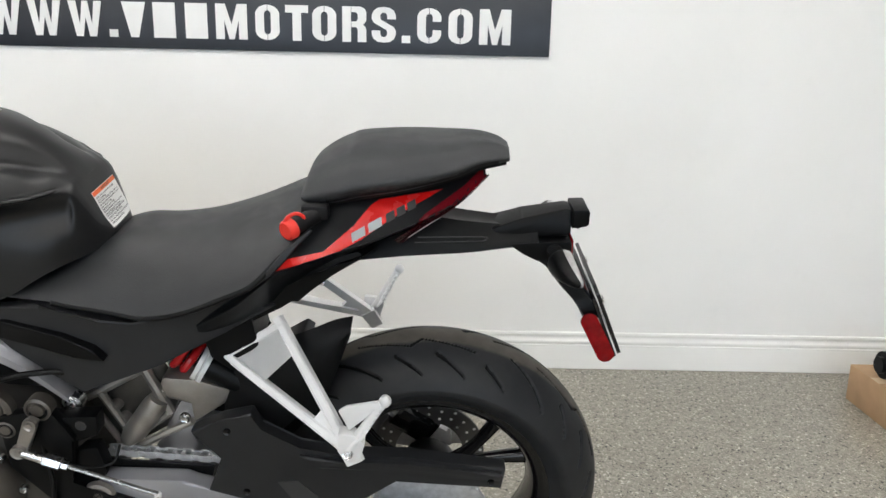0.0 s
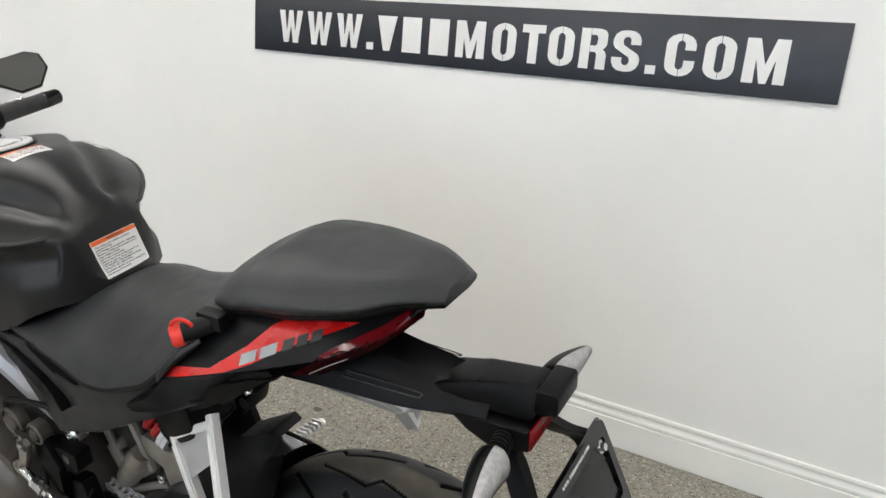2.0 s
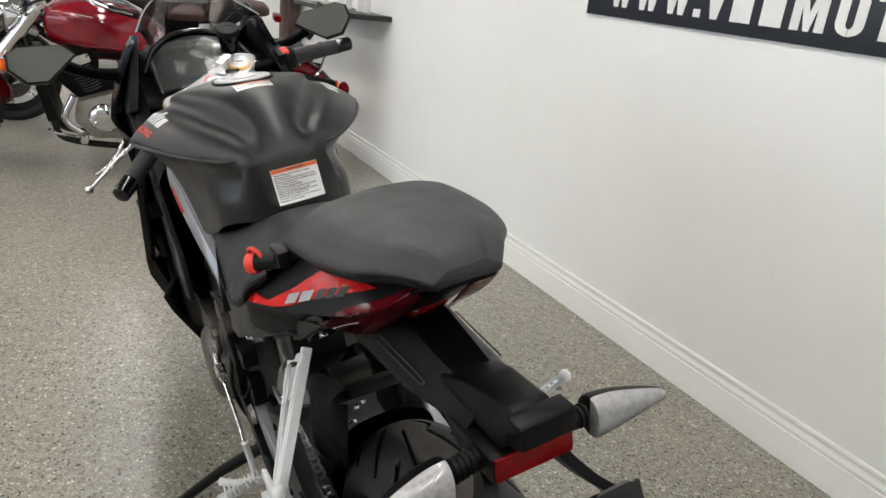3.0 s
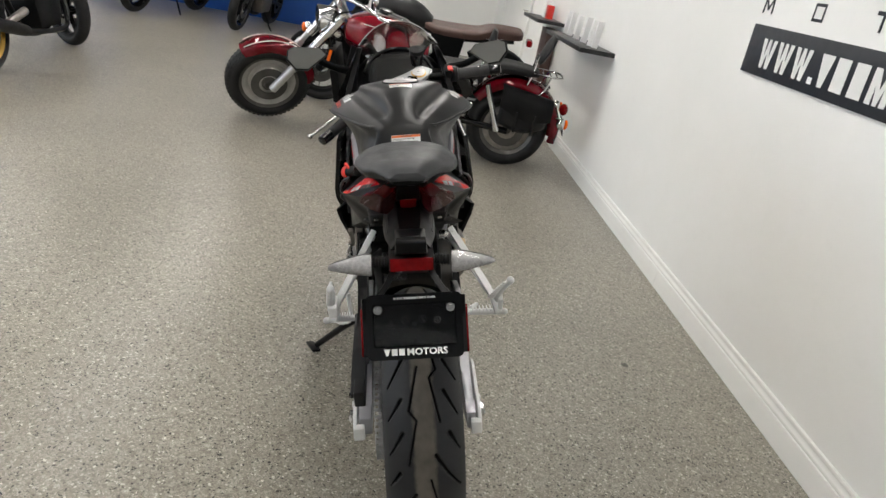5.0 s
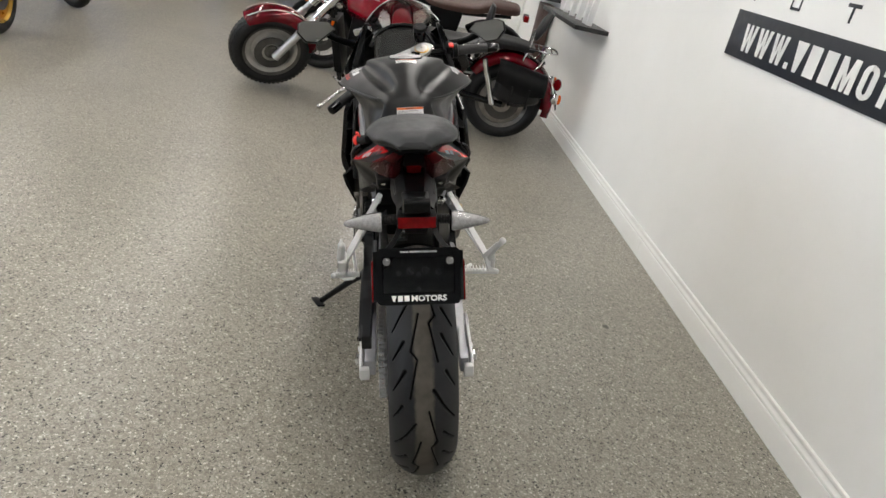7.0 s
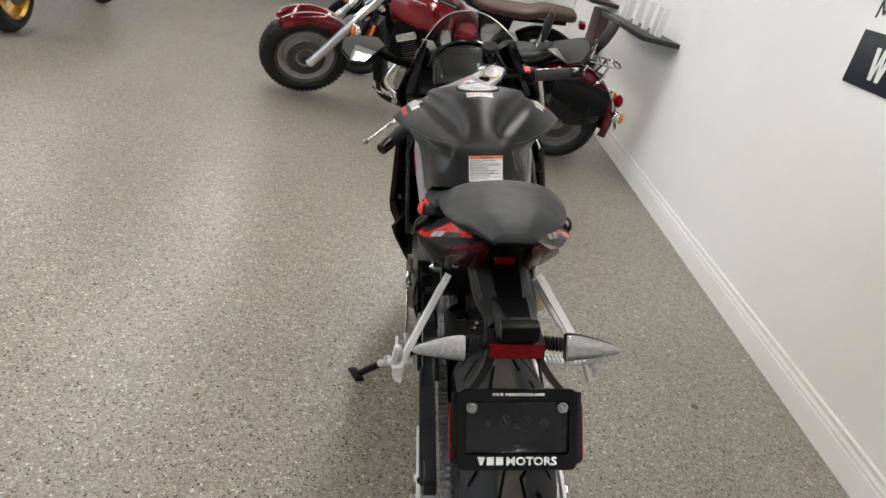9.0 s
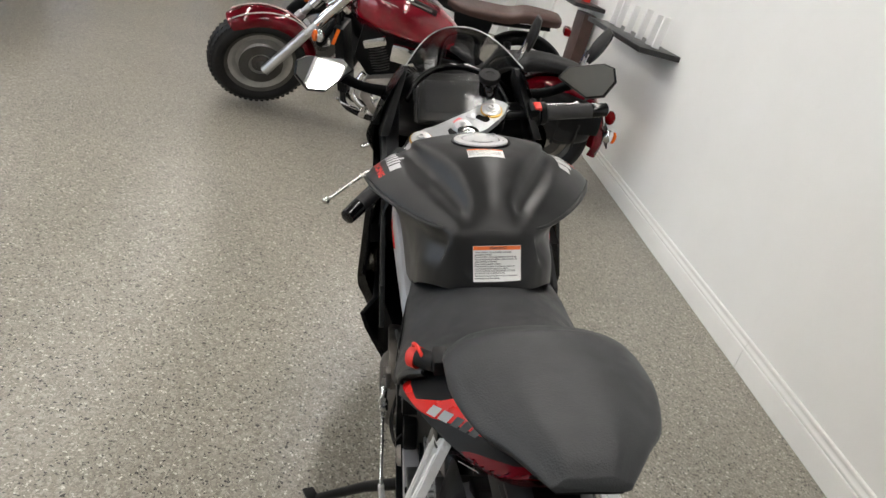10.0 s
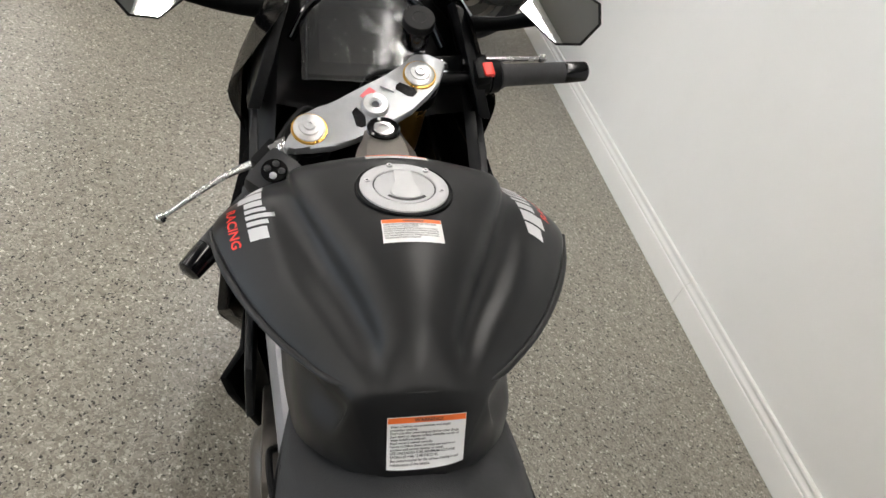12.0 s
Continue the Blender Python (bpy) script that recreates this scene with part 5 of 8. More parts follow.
        pts = [(0.0140 * math.cos(a), 0.034 * (1 if math.sin(a) > 0 else -1) + 0.0140 * math.sin(a)) for a in (2 * math.pi * k / 20 + 0.01 for k in range(20))]
        prism(bm, pts, s * 0.1035, s * 0.1070, 0.0010, Matrix.Translation((0.246, 0, 0.714)) @ turn(0, -28, 0))
        part("side_reflector", bm, REFLECTOR, bike, "oval red side reflector")


number_plate()


def indicator(s):
    bm = bmesh.new()
    tube(bm, [(0.175, s * 0.040, 0.838), (0.180, s * 0.078, 0.838)], 0.010, 14)
    for k in range(5):
        lathe(bm, [(0.009, -0.002), (0.0125, -0.001), (0.0125, 0.001), (0.009, 0.002)], (0.176 + 0.001 * k, s * (0.050 + 0.006 * k), 0.838), (0, 1, 0), 16)
    stalk = part("indicator_stalk", bm, RUBBER, bike, "ribbed black rubber indicator stalk")
    st, ln = [], []
    for y, hx, hz, cx in ((0.081, 0.015, 0.020, 0.184), (0.084, 0.022, 0.0232, 0.182), (0.105, 0.021, 0.0208, 0.183), (0.130, 0.018, 0.0150, 0.187), (0.152, 0.012, 0.0095, 0.192), (0.162, 0.008, 0.0062, 0.195), (0.167, 0.003, 0.0025, 0.197)):
        cz = 0.834 + (y - 0.078) * 0.05
        ring = [(cx + hx * math.cos(a), s * y, cz + hz * math.sin(a)) for a in (math.pi / 2 + math.pi * k / 8 for k in range(9))]
        st.append(ring)
        ln.append([(cx + 0.0004 + (hx * 0.85) * abs(math.cos(a)) ** 0.7, s * y, cz + hz * math.sin(a)) for a in (math.pi / 2 - math.pi * k / 8 for k in range(9))])
    bm = bmesh.new()
    grid(bm, spline(np.array(st), 4), True, True)
    part("indicator_shell", bm, PLASTIC, stalk, "black indicator shell")
    bm = bmesh.new()
    grid(bm, spline(np.array(ln), 4), True, True)
    lens = part("indicator_lens", bm, LENS, stalk, "clear ribbed indicator lens")
    lens.visible_shadow = False
    bm = bmesh.new()
    grid(bm, spline(np.array([[(x * 0.92 + 0.08 * 0.182, y, (z - 0.836) * 0.975 + 0.836) for x, y, z in r] for r in ln]), 3), True, True)
    part("lamp_reflector", bm, PEARL, lens, "pale ribbed lamp reflector")


both(indicator)


# --- pillion pegs and hangers
def peg_hanger(s):
    """A cast triangle between two mounts and the peg, splayed outwards on its way down."""
    wide = 0.0 if s < 0 else 0.020
    a, b, c = V(-0.254, s * (0.097 + wide), 0.727), V(-0.345, s * (0.098 + wide), 0.671), V(-0.140, s * (0.203 + wide), 0.565)
    n = (b - a).cross(c - a).normalized()
    if n.y * s < 0:
        n = -n

    def strut(bm, p, q, w0, w1, t):
        d = (q - p).normalized()
        side = d.cross(n)
        rows = [[p + side * w0 * x + n * t * y for x, y in ((-1, -1), (1, -1), (1, 0.7), (0.7, 1), (-0.7, 1), (-1, 0.7))], [q + side * w1 * x + n * t * y for x, y in ((-1, -1), (1, -1), (1, 0.7), (0.7, 1), (-0.7, 1), (-1, 0.7))]]
        grid(bm, rows, True, True)
    bm = bmesh.new()
    strut(bm, a + (a - c) * 0.06, c, 0.0070, 0.0085, 0.0075)
    strut(bm, b + (b - c) * 0.03, c, 0.0062, 0.0080, 0.0070)
    strut(bm, a, b, 0.0065, 0.0065, 0.0065)
    ball(bm, tuple(a), 0.009), ball(bm, tuple(b), 0.008)
    strut(bm, c + (a - c) * 0.09, c + V(0.008, 0, -0.022), 0.0150, 0.0130, 0.0095)
    gusset = [c + (a - c) * 0.05, c + (a - c) * 0.36, c + (b - c) * 0.30, c + (b - c) * 0.05]
    grid(bm, [[p - n * 0.003 for p in gusset], [p + n * 0.004 for p in gusset]], True, True)
    joint = 0.023 if s < 0 else 0.012
    prism(bm, [(-0.156, 0.606), (-0.159, 0.572), (-0.142, 0.550), (-0.125, 0.553), (-0.116, 0.587), (-0.132, 0.604)], s * (0.213 + wide - joint), s * (0.213 + wide), 0.004)
    hanger = part("peg_hanger", bm, SILVER, bike, "silver alloy pillion peg hanger", 30)
    bm = bmesh.new()
    bm.faces.new([bm.verts.new(p + n * 0.001) for p in (a, b, b + (c - b) * 0.30, a + (c - a) * 0.22)])
    bmesh.ops.solidify(bm, geom=bm.faces[:], thickness=0.004)
    part("hanger_face", bm, SILVER, hanger, "pale flat face of the hanger")
    for p, q, w in ((b, c, 0.0046), (a, c, 0.0050)):
        side = (q - p).normalized().cross(n)
        for k in (-1, 1):
            run = [p + (q - p) * f + side * w * k + n * 0.0074 for f in (0.06, 0.80)]
            part("hanger_rim", tube(bmesh.new(), run, 0.0016, 6), SILVER, hanger)
    bm = bmesh.new()
    tip = 0.198 if s < 0 else 0.246
    tube(bm, [(-0.142, s * (0.206 + wide), 0.572), (-0.128, s * (0.150 + tip * 0.28), 0.594), (-0.102, s * (0.06 + tip * 0.71), 0.634), (-0.087, s * tip, 0.654)], [0.0090, 0.0085, 0.0075, 0.0070], 12, 4)
    ball(bm, (-0.085, s * tip, 0.657), 0.0100)
    if s < 0:
        prism(bm, [(-0.155, 0.642), (-0.143, 0.651), (-0.096, 0.660), (-0.089, 0.655), (-0.121, 0.624), (-0.140, 0.606)], s * (0.199 + wide), s * (0.205 + wide), 0.0022)
    peg = part("pillion_peg", bm, SILVER, hanger, "folded silver pillion peg")
    for k in range(7):
        f = k / 6
        p = np.array([-0.126, s * 0.205, 0.594]) * (1 - f) + np.array([-0.100, s * (0.04 + tip * 0.8), 0.638]) * f
        part("peg_tooth", box(bmesh.new(), p + np.array([0.004, 0, 0.004]), (0.020, 0.020, 0.0045), 0.001, turn(0, -50, 0)), SILVER, peg)
    part("hanger_bolt", bolt(bmesh.new(), tuple(c + n * 0.009), tuple(n), 0.009, 0.006), STEEL, hanger)


both(peg_hanger)


# --- rider pegs, gear linkage, side stand
def rider_pegs(s):
    bm = bmesh.new()
    prism(bm, [(-0.70, 0.590), (-0.615, 0.605), (-0.585, 0.545), (-0.61, 0.455), (-0.48, 0.400), (-0.430, 0.385), (-0.435, 0.355), (-0.50, 0.355), (-0.64, 0.41), (-0.70, 0.49)], s * 0.140, s * 0.160, 0.005)
    part("peg_plate", bm, PLASTIC, bike, "black rider peg plate")
    bm = bmesh.new()
    end = 0.282 if s > 0 else 0.255
    tube(bm, [(-0.425, s * 0.172, 0.395), (-0.412, s * (end - 0.005), 0.398)], 0.0095, 10)
    peg = part("rider_peg", bm, SILVER, bike, "silver ridged rider peg")
    for k in range(9):
        part("peg_tooth", box(bmesh.new(), (-0.422 + 0.0012 * k, s * (0.185 + (end - 0.195) / 8 * k), 0.406), (0.026, 0.003, 0.012), 0.0008), SILVER, peg)
    part("peg_tip", ball(bmesh.new(), (-0.411, s * end, 0.398), 0.010), SILVER, peg)
    if s < 0:
        bm = bmesh.new()
        tube(bm, [(-0.661, -0.185, 0.544), (-0.594, -0.188, 0.520), (-0.454, -0.190, 0.464)], 0.0035, 8)
        tube(bm, [(-0.655, -0.185, 0.541), (-0.625, -0.187, 0.531)], 0.0075, 10)
        tube(bm, [(-0.623, -0.187, 0.5305), (-0.598, -0.188, 0.5215)], 0.0105, 6)
        tube(bm, [(-0.597, -0.188, 0.521), (-0.588, -0.188, 0.518)], 0.007, 6)
        rod = part("shift_rod", bm, STEEL, bike, "bright steel gear shift rod")
        bm = bmesh.new()
        prism(bm, [(-0.671, 0.540), (-0.646, 0.598), (-0.634, 0.606), (-0.622, 0.598), (-0.628, 0.586), (-0.650, 0.538), (-0.662, 0.532)], -0.182, -0.172, 0.003)
        bolt(bm, (-0.661, -0.182, 0.544), (0, -1, 0), 0.012, 0.010)
        bolt(bm, (-0.634, -0.182, 0.595), (0, -1, 0), 0.010, 0.006)
        part("shift_arm", bm, CAST, rod)
        bm = bmesh.new()
        tube(bm, [(-0.454, -0.190, 0.464), (-0.47, -0.187, 0.37), (-0.52, -0.22, 0.33), (-0.54, -0.245, 0.33)], [0.006, 0.006, 0.007, 0.008], 8, 4)
        part("shift_pedal", bm, SILVER, rod)
    else:
        bm = bmesh.new()
        tube(bm, [(-0.44, 0.180, 0.40), (-0.52, 0.19, 0.36), (-0.58, 0.215, 0.34)], 0.007, 8, 4)
        part("brake_pedal", bm, SILVER, bike, "silver rear brake pedal")


both(rider_pegs)


def side_stand():
    bm = bmesh.new()
    tube(bm, [(-0.60, -0.125, 0.330), (-0.70, -0.225, 0.225), (-0.80, -0.345, 0.095)], [0.014, 0.0125, 0.011], 12)
    part("side_stand", bm, PLASTIC, bike, "black side stand resting on the floor")
    bm = bmesh.new()
    m = Matrix.Translation((-0.812, -0.362, 0.0815)) @ turn(-12, 0, 25)
    box(bm, (0, 0, 0), (0.075, 0.030, 0.0085), 0.003, m.to_3x3().to_4x4())
    bmesh.ops.translate(bm, verts=bm.verts[:], vec=m.translation)
    part("stand_foot", bm, PLASTIC, bike)


side_stand()


# --- frame, engine, side covers
def frame_sides(s):
    bm = bmesh.new()
    prism(bm, [(-0.74, 0.765), (-0.67, 0.772), (-0.60, 0.785), (-0.506, 0.764), (-0.456, 0.760), (-0.385, 0.784), (-0.33, 0.806), (-0.30, 0.78), (-0.255, 0.765), (-0.33, 0.735), (-0.43, 0.690), (-0.56, 0.632), (-0.60, 0.66), (-0.66, 0.70), (-0.74, 0.735)], lambda x, z: s * (0.112 - 0.35 * max(0.0, x + 0.40)), lambda x, z: s * (0.164 - 0.18 * max(0.0, -0.50 - x) - 0.42 * max(0.0, x + 0.40)), 0.006)
    part("seat_side_cover", bm, PLASTIC_GREY, bike, "satin black cover under the seat")
    bm = bmesh.new()
    prism(bm, [(-0.74, 0.748), (-0.66, 0.752), (-0.57, 0.735), (-0.525, 0.718), (-0.508, 0.700), (-0.56, 0.700), (-0.66, 0.72), (-0.74, 0.728)], s * 0.115, lambda x, z: s * (0.168 - 0.18 * max(0.0, -0.50 - x)), 0.003)
    part("cover_insert", bm, PLASTIC, bike)
    # main beam of the frame
    sec = []
    for x, y, z, h, w in ((-1.03, 0.116, 0.862, 0.046, 0.018), (-0.92, 0.148, 0.848, 0.054, 0.018), (-0.85, 0.153, 0.826, 0.054, 0.018), (-0.785, 0.145, 0.774, 0.052, 0.018), (-0.70, 0.133, 0.714, 0.046, 0.018), (-0.645, 0.124, 0.665, 0.040, 0.018), (-0.61, 0.110, 0.610, 0.030, 0.016), (-0.595, 0.104, 0.580, 0.022, 0.014)):
        sec.append([(x, s * (y + w * cy), z + h * cz) for cy, cz in ((-0.9, 0.35), (-0.4, 0.5), (0.5, 0.42), (1.0, 0.1), (1.0, -0.25), (0.5, -0.5), (-0.6, -0.5))])
    bm = bmesh.new()
    grid(bm, spline(np.array(sec), 5), True, True)
    beam = part("frame_beam", bm, GREY_FRAME, bike, "silver-grey painted frame beam", 35)
    bm = bmesh.new()
    lathe(bm, [(0, 0.010), (0.007, 0.010), (0.009, 0.004), (0.014, 0.004), (0.018, 0.0), (0.018, -0.02), (0, -0.02)], (-0.602, s * 0.118, 0.583), (0, s, 0), 24)
    part("frame_bolt", bm, STEEL, beam)
    on = tree_of(beam)
    sx = 1.0 if s < 0 else -1.0
    pts = [(-0.860, 0.842), (-0.832, 0.822), (-0.796, 0.790), (-0.808, 0.788), (-0.838, 0.814), (-0.860, 0.829)]
    bm = polygon(bmesh.new(), [(sx * x, z) for x, z in (pts if sx > 0 else pts[::-1])])
    part("red_flash", lay(bm, on, (0, s * 0.2, 0), (sx, 0, 0), (0, 0, 1), 0.001, cuts=0.015), RED, beam, "red flash on the frame")


both(frame_sides)


def engine():
    bm = bmesh.new()
    prism(bm, [(-1.02, 0.60), (-0.86, 0.66), (-0.62, 0.58), (-0.56, 0.46), (-0.60, 0.34), (-0.74, 0.25), (-0.98, 0.26), (-1.08, 0.42)], -0.14, 0.14, 0.02)
    eng = part("engine", bm, CAST_DARK, bike, "cast alloy engine block")
    for s in (-1, 1):
        bm = bmesh.new()
        lathe(bm, [(0, 0.046), (0.055, 0.045), (0.075, 0.038), (0.088, 0.022), (0.094, 0.0), (0.094, -0.02)], (-0.79, s * 0.150, 0.44), (0, s, 0), 40)
        prism(bm, [(-0.90, 0.545), (-0.80, 0.560), (-0.72, 0.52), (-0.70, 0.40), (-0.78, 0.35), (-0.90, 0.38)], s * 0.138, s * 0.176, 0.010)
        cov = part("engine_cover", bm, BRONZE, eng, "bronze-grey engine side cover")
        for k in range(9):
            a = 2 * math.pi * k / 9
            part("cover_bolt", bolt(bmesh.new(), (-0.79 + 0.099 * math.cos(a), s * 0.150, 0.44 + 0.099 * math.sin(a)), (0, s, 0), 0.007, 0.012), STEEL, cov)
    bm = bmesh.new()
    for c, r, l in (((-0.632, -0.140, 0.604), 0.021, 0.022), ((-0.690, -0.140, 0.565), 0.016, 0.022), ((-0.705, -0.140, 0.600), 0.030, 0.018)):
        lathe(bm, [(0, l), (r * 0.5, l), (r * 0.55, l * 0.8), (r * 0.75, l * 0.8), (r * 0.8, l), (r, l * 0.9), (r, 0), (0, 0)][::-1], c, (0, -1, 0), 24)
    part("sprocket_boss", bm, BRONZE, eng)
    bm = prism(bmesh.new(), [(-0.655, 0.570), (-0.640, 0.580), (-0.548, 0.585), (-0.552, 0.548), (-0.575, 0.540), (-0.653, 0.514)], -0.150, -0.120, 0.004)
    mod = part("sprocket_cover", bm, PLASTIC, eng, "black front sprocket cover")
    # raised ink disc stands for the dark of a hole in the cover
    part("cover_hole", lathe(bmesh.new(), [(0, 0.0012), (0.0085, 0.0012), (0.0090, 0)], (-0.576, -0.150, 0.567), (0, -1, 0), 20), INK, mod)
    bm = prism(bmesh.new(), [(-0.650, 0.505), (-0.560, 0.520), (-0.552, 0.470), (-0.590, 0.400), (-0.660, 0.390)], -0.146, -0.118, 0.006)
    part("lower_cover", bm, PLASTIC, eng, "black lower engine cover")
    bm = lathe(bmesh.new(), [(0.0, 0.010), (0.008, 0.010), (0.009, 0.006), (0.016, 0.006), (0.018, 0.010), (0.024, 0.008), (0.026, 0.0)], (-0.569, -0.150, 0.428), (0, -1, 0), 28)
    part("pivot_boss", bm, CAST, eng, "pale swing arm pivot boss")
    bm = bmesh.new()
    tube(bm, [(-0.62, -0.165, 0.52), (-0.58, -0.168, 0.50), (-0.53, -0.165, 0.505), (-0.52, -0.15, 0.53)], 0.0022, 6, 5)
    tube(bm, [(-0.72, -0.15, 0.62), (-0.68, -0.16, 0.66), (-0.60, -0.15, 0.67), (-0.56, -0.12, 0.64)], 0.005, 8, 5)
    tube(bm, [(-0.64, -0.155, 0.54), (-0.63, -0.17, 0.48), (-0.64, -0.165, 0.42), (-0.66, -0.15, 0.36)], 0.004, 8, 5)
    part("cable", bm, RUBBER, eng)
    # exhaust below
    bm = bmesh.new()
    tube(bm, [(-0.95, 0.02, 0.26), (-0.80, 0.03, 0.20), (-0.62, 0.04, 0.20), (-0.50, 0.09, 0.24)], [0.03, 0.06, 0.075, 0.045], 16, 5)
    part("exhaust_box", bm, BRONZE, bike, "dull metal exhaust box under the engine")
    # dark inner frame and battery tray behind the engine
    bm = bmesh.new()
    prism(bm, [(-0.95, 0.78), (-0.55, 0.76), (-0.30, 0.76), (-0.16, 0.835), (-0.10, 0.86), (-0.25, 0.76), (-0.40, 0.68), (-0.58, 0.60), (-0.95, 0.62)], -0.100, 0.100, 0.01)
    part("inner_tray", bm, PLASTIC, bike, "black plastic tray under the seat")
    for s in (-1, 1):
        bm = prism(bmesh.new(), [(-0.245, 0.815), (-0.130, 0.855), (-0.118, 0.845), (-0.172, 0.812), (-0.205, 0.786), (-0.225, 0.766), (-0.250, 0.766)], s * 0.050, s * 0.094, 0.004)
        tb = part("tail_bracket", bm, PLASTIC, bike, "black tail bracket")
        part("bracket_bolt", bolt(bmesh.new(), (-0.190, s * 0.080, 0.797), (0.75, 0, -0.65), 0.006), STEEL, tb)
    bm = bmesh.new()
    tube(bm, [(-0.40, 0.05, 0.68), (-0.34, 0.055, 0.66), (-0.30, 0.03, 0.69), (-0.25, 0.02, 0.74)], 0.008, 8, 5)
    tube(bm, [(-0.42, -0.02, 0.66), (-0.36, -0.03, 0.64), (-0.30, 0.00, 0.68)], 0.010, 8, 5)
    box(bm, (-0.36, 0.05, 0.665), (0.08, 0.06, 0.05), 0.008, turn(0, 20, 0))
    part("wiring", bm, RUBBER, bike, "bundle of black wiring and connectors")
    # made-up plate that imitates the dark behind the shock link
    bm = prism(bmesh.new(), [(-0.50, 0.60), (-0.38, 0.60), (-0.35, 0.50), (-0.40, 0.42), (-0.48, 0.43)], 0.075, 0.090, 0.004)
    part("splash_guard", bm, PLASTIC, bike, "black backing plate added to darken the gap")
    bm = prism(bmesh.new(), [(-0.385, 0.742), (-0.300, 0.760), (-0.290, 0.690), (-0.335, 0.640), (-0.370, 0.668)], -0.105, -0.020, 0.006)
    part("shock_guard", bm, PLASTIC, bike, "black guard behind the shock absorber")
    bm = bmesh.new()
    tube(bm, [(-0.44, 0.15, 0.55), (-0.43, 0.15, 0.63)], [0.017, 0.017], 14)
    part("fluid_reservoir", bm, TAN, bike, "small pale brake fluid reservoir")


engine()


def side_fairing(s):
    """Upper and lower fairing skins with a sharp wing at the rear edge."""
    bm = bmesh.new()
    poly = [(-1.56, 0.80), (-1.42, 0.90), (-1.27, 0.905), (-1.12, 0.86), (-1.00, 0.800), (-1.000, 0.62), (-1.028, 0.578), (-1.12, 0.42), (-1.34, 0.50), (-1.50, 0.66)]

    def reach(x, z):
        return 0.254 - 0.30 * max(0.0, -1.18 - x) - 0.42 * max(0.0, z - 0.75) - 0.28 * max(0.0, 0.57 - z)
    prism(bm, poly, lambda x, z: s * (reach(x, z) - 0.022), lambda x, z: s * reach(x, z), 0.005)
    fair = part("side_fairing", bm, GLOSS_BLACK, bike, "gloss black side fairing")
    bm = bmesh.new()
    a = [(-1.06, 0.600), (-0.936, 0.596), (-0.882, 0.584), (-0.878, 0.545), (-0.884, 0.500), (-0.885, 0.445), (-0.95, 0.38), (-1.15, 0.38), (-1.15, 0.52)]

    def flare(x, z):
        return 0.187 + 0.057 * min(1.0, max(0.0, (z - 0.445) / 0.125)) if x > -0.91 else 0.211 - 0.30 * max(0.0, 0.56 - z)
    prism(bm, a, lambda x, z: s * (flare(x, z) - 0.012), lambda x, z: s * flare(x, z), 0.003)
    part("fairing_wing", bm, PLASTIC, fair, "black lower fairing wing")
    bm = bmesh.new()
    prism(bm, [(-1.02, 0.80), (-0.94, 0.775), (-0.80, 0.70), (-0.79, 0.60), (-0.86, 0.575), (-0.985, 0.585), (-1.02, 0.63)], s * 0.185, s * 0.197, 0.004)
    part("inner_fairing", bm, PLASTIC_GREY, fair, "dark grey inner fairing panel")


both(side_fairing)


def inner_ducts():
    """Black inner skins that close the fairing towards the frame and the steering head."""
    for s in (-1, 1):
        rows = []
        for x, z in ((-1.36, 0.86), (-1.22, 0.84), (-1.08, 0.77), (-0.99, 0.70), (-0.92, 0.63), (-0.86, 0.57)):
            w = 0.205 - 0.45 * max(0.0, x + 1.0)
            rows.append([(x, s * 0.120, z + 0.02), (x, s * (0.080 + w * 0.40), z - 0.03), (x, s * (0.040 + w * 0.72), z - 0.06), (x, s * w, z - 0.09)])
        bm = bmesh.new()
        grid(bm, spline(np.array(rows), 3))
        bmesh.ops.solidify(bm, geom=bm.faces[:], thickness=0.003)
        part("fairing_duct", bm, PLASTIC, bike, "black inner skin of the fairing")
        bm = prism(bmesh.new(), [(-1.30, 0.86), (-1.02, 0.86), (-0.84, 0.74), (-0.78, 0.66), (-0.86, 0.56), (-1.02, 0.58), (-1.30, 0.60)], s * 0.112, s * 0.122, 0.004)
        part("radiator_side", bm, PLASTIC, bike, "black side panel of the radiator")
    bm = bmesh.new()
    rows = [[(x, y, z - 0.10 * abs(y)) for y in (-0.22, -0.12, 0.0, 0.12, 0.22)] for x, z in ((-1.42, 0.90), (-1.30, 0.86), (-1.15, 0.80), (-1.02, 0.78), (-0.92, 0.77))]
    grid(bm, spline(np.array(rows), 2))
    bmesh.ops.solidify(bm, geom=bm.faces[:], thickness=0.003)
    part("steering_tray", bm, PLASTIC, bike, "black tray below the steering head")
    for s in (-1, 1):
        bm = bmesh.new()
        rows = [[(-1.36, s * 0.150, 1.02), (-1.33, s * 0.182, 0.97), (-1.30, s * 0.208, 0.90)], [(-1.24, s * 0.152, 0.99), (-1.20, s * 0.180, 0.94), (-1.18, s * 0.200, 0.87)],
                [(-1.12, s * 0.155, 0.92), (-1.08, s * 0.178, 0.88), (-1.06, s * 0.196, 0.82)], [(-1.00, s * 0.160, 0.84), (-0.98, s * 0.182, 0.81), (-0.98, s * 0.202, 0.76)]]
        grid(bm, spline(np.array(rows), 4))
        bmesh.ops.solidify(bm, geom=bm.faces[:], thickness=0.003)
        part("cockpit_side", bm, PLASTIC_GREY, bike, "matt black cockpit side panel")


inner_ducts()


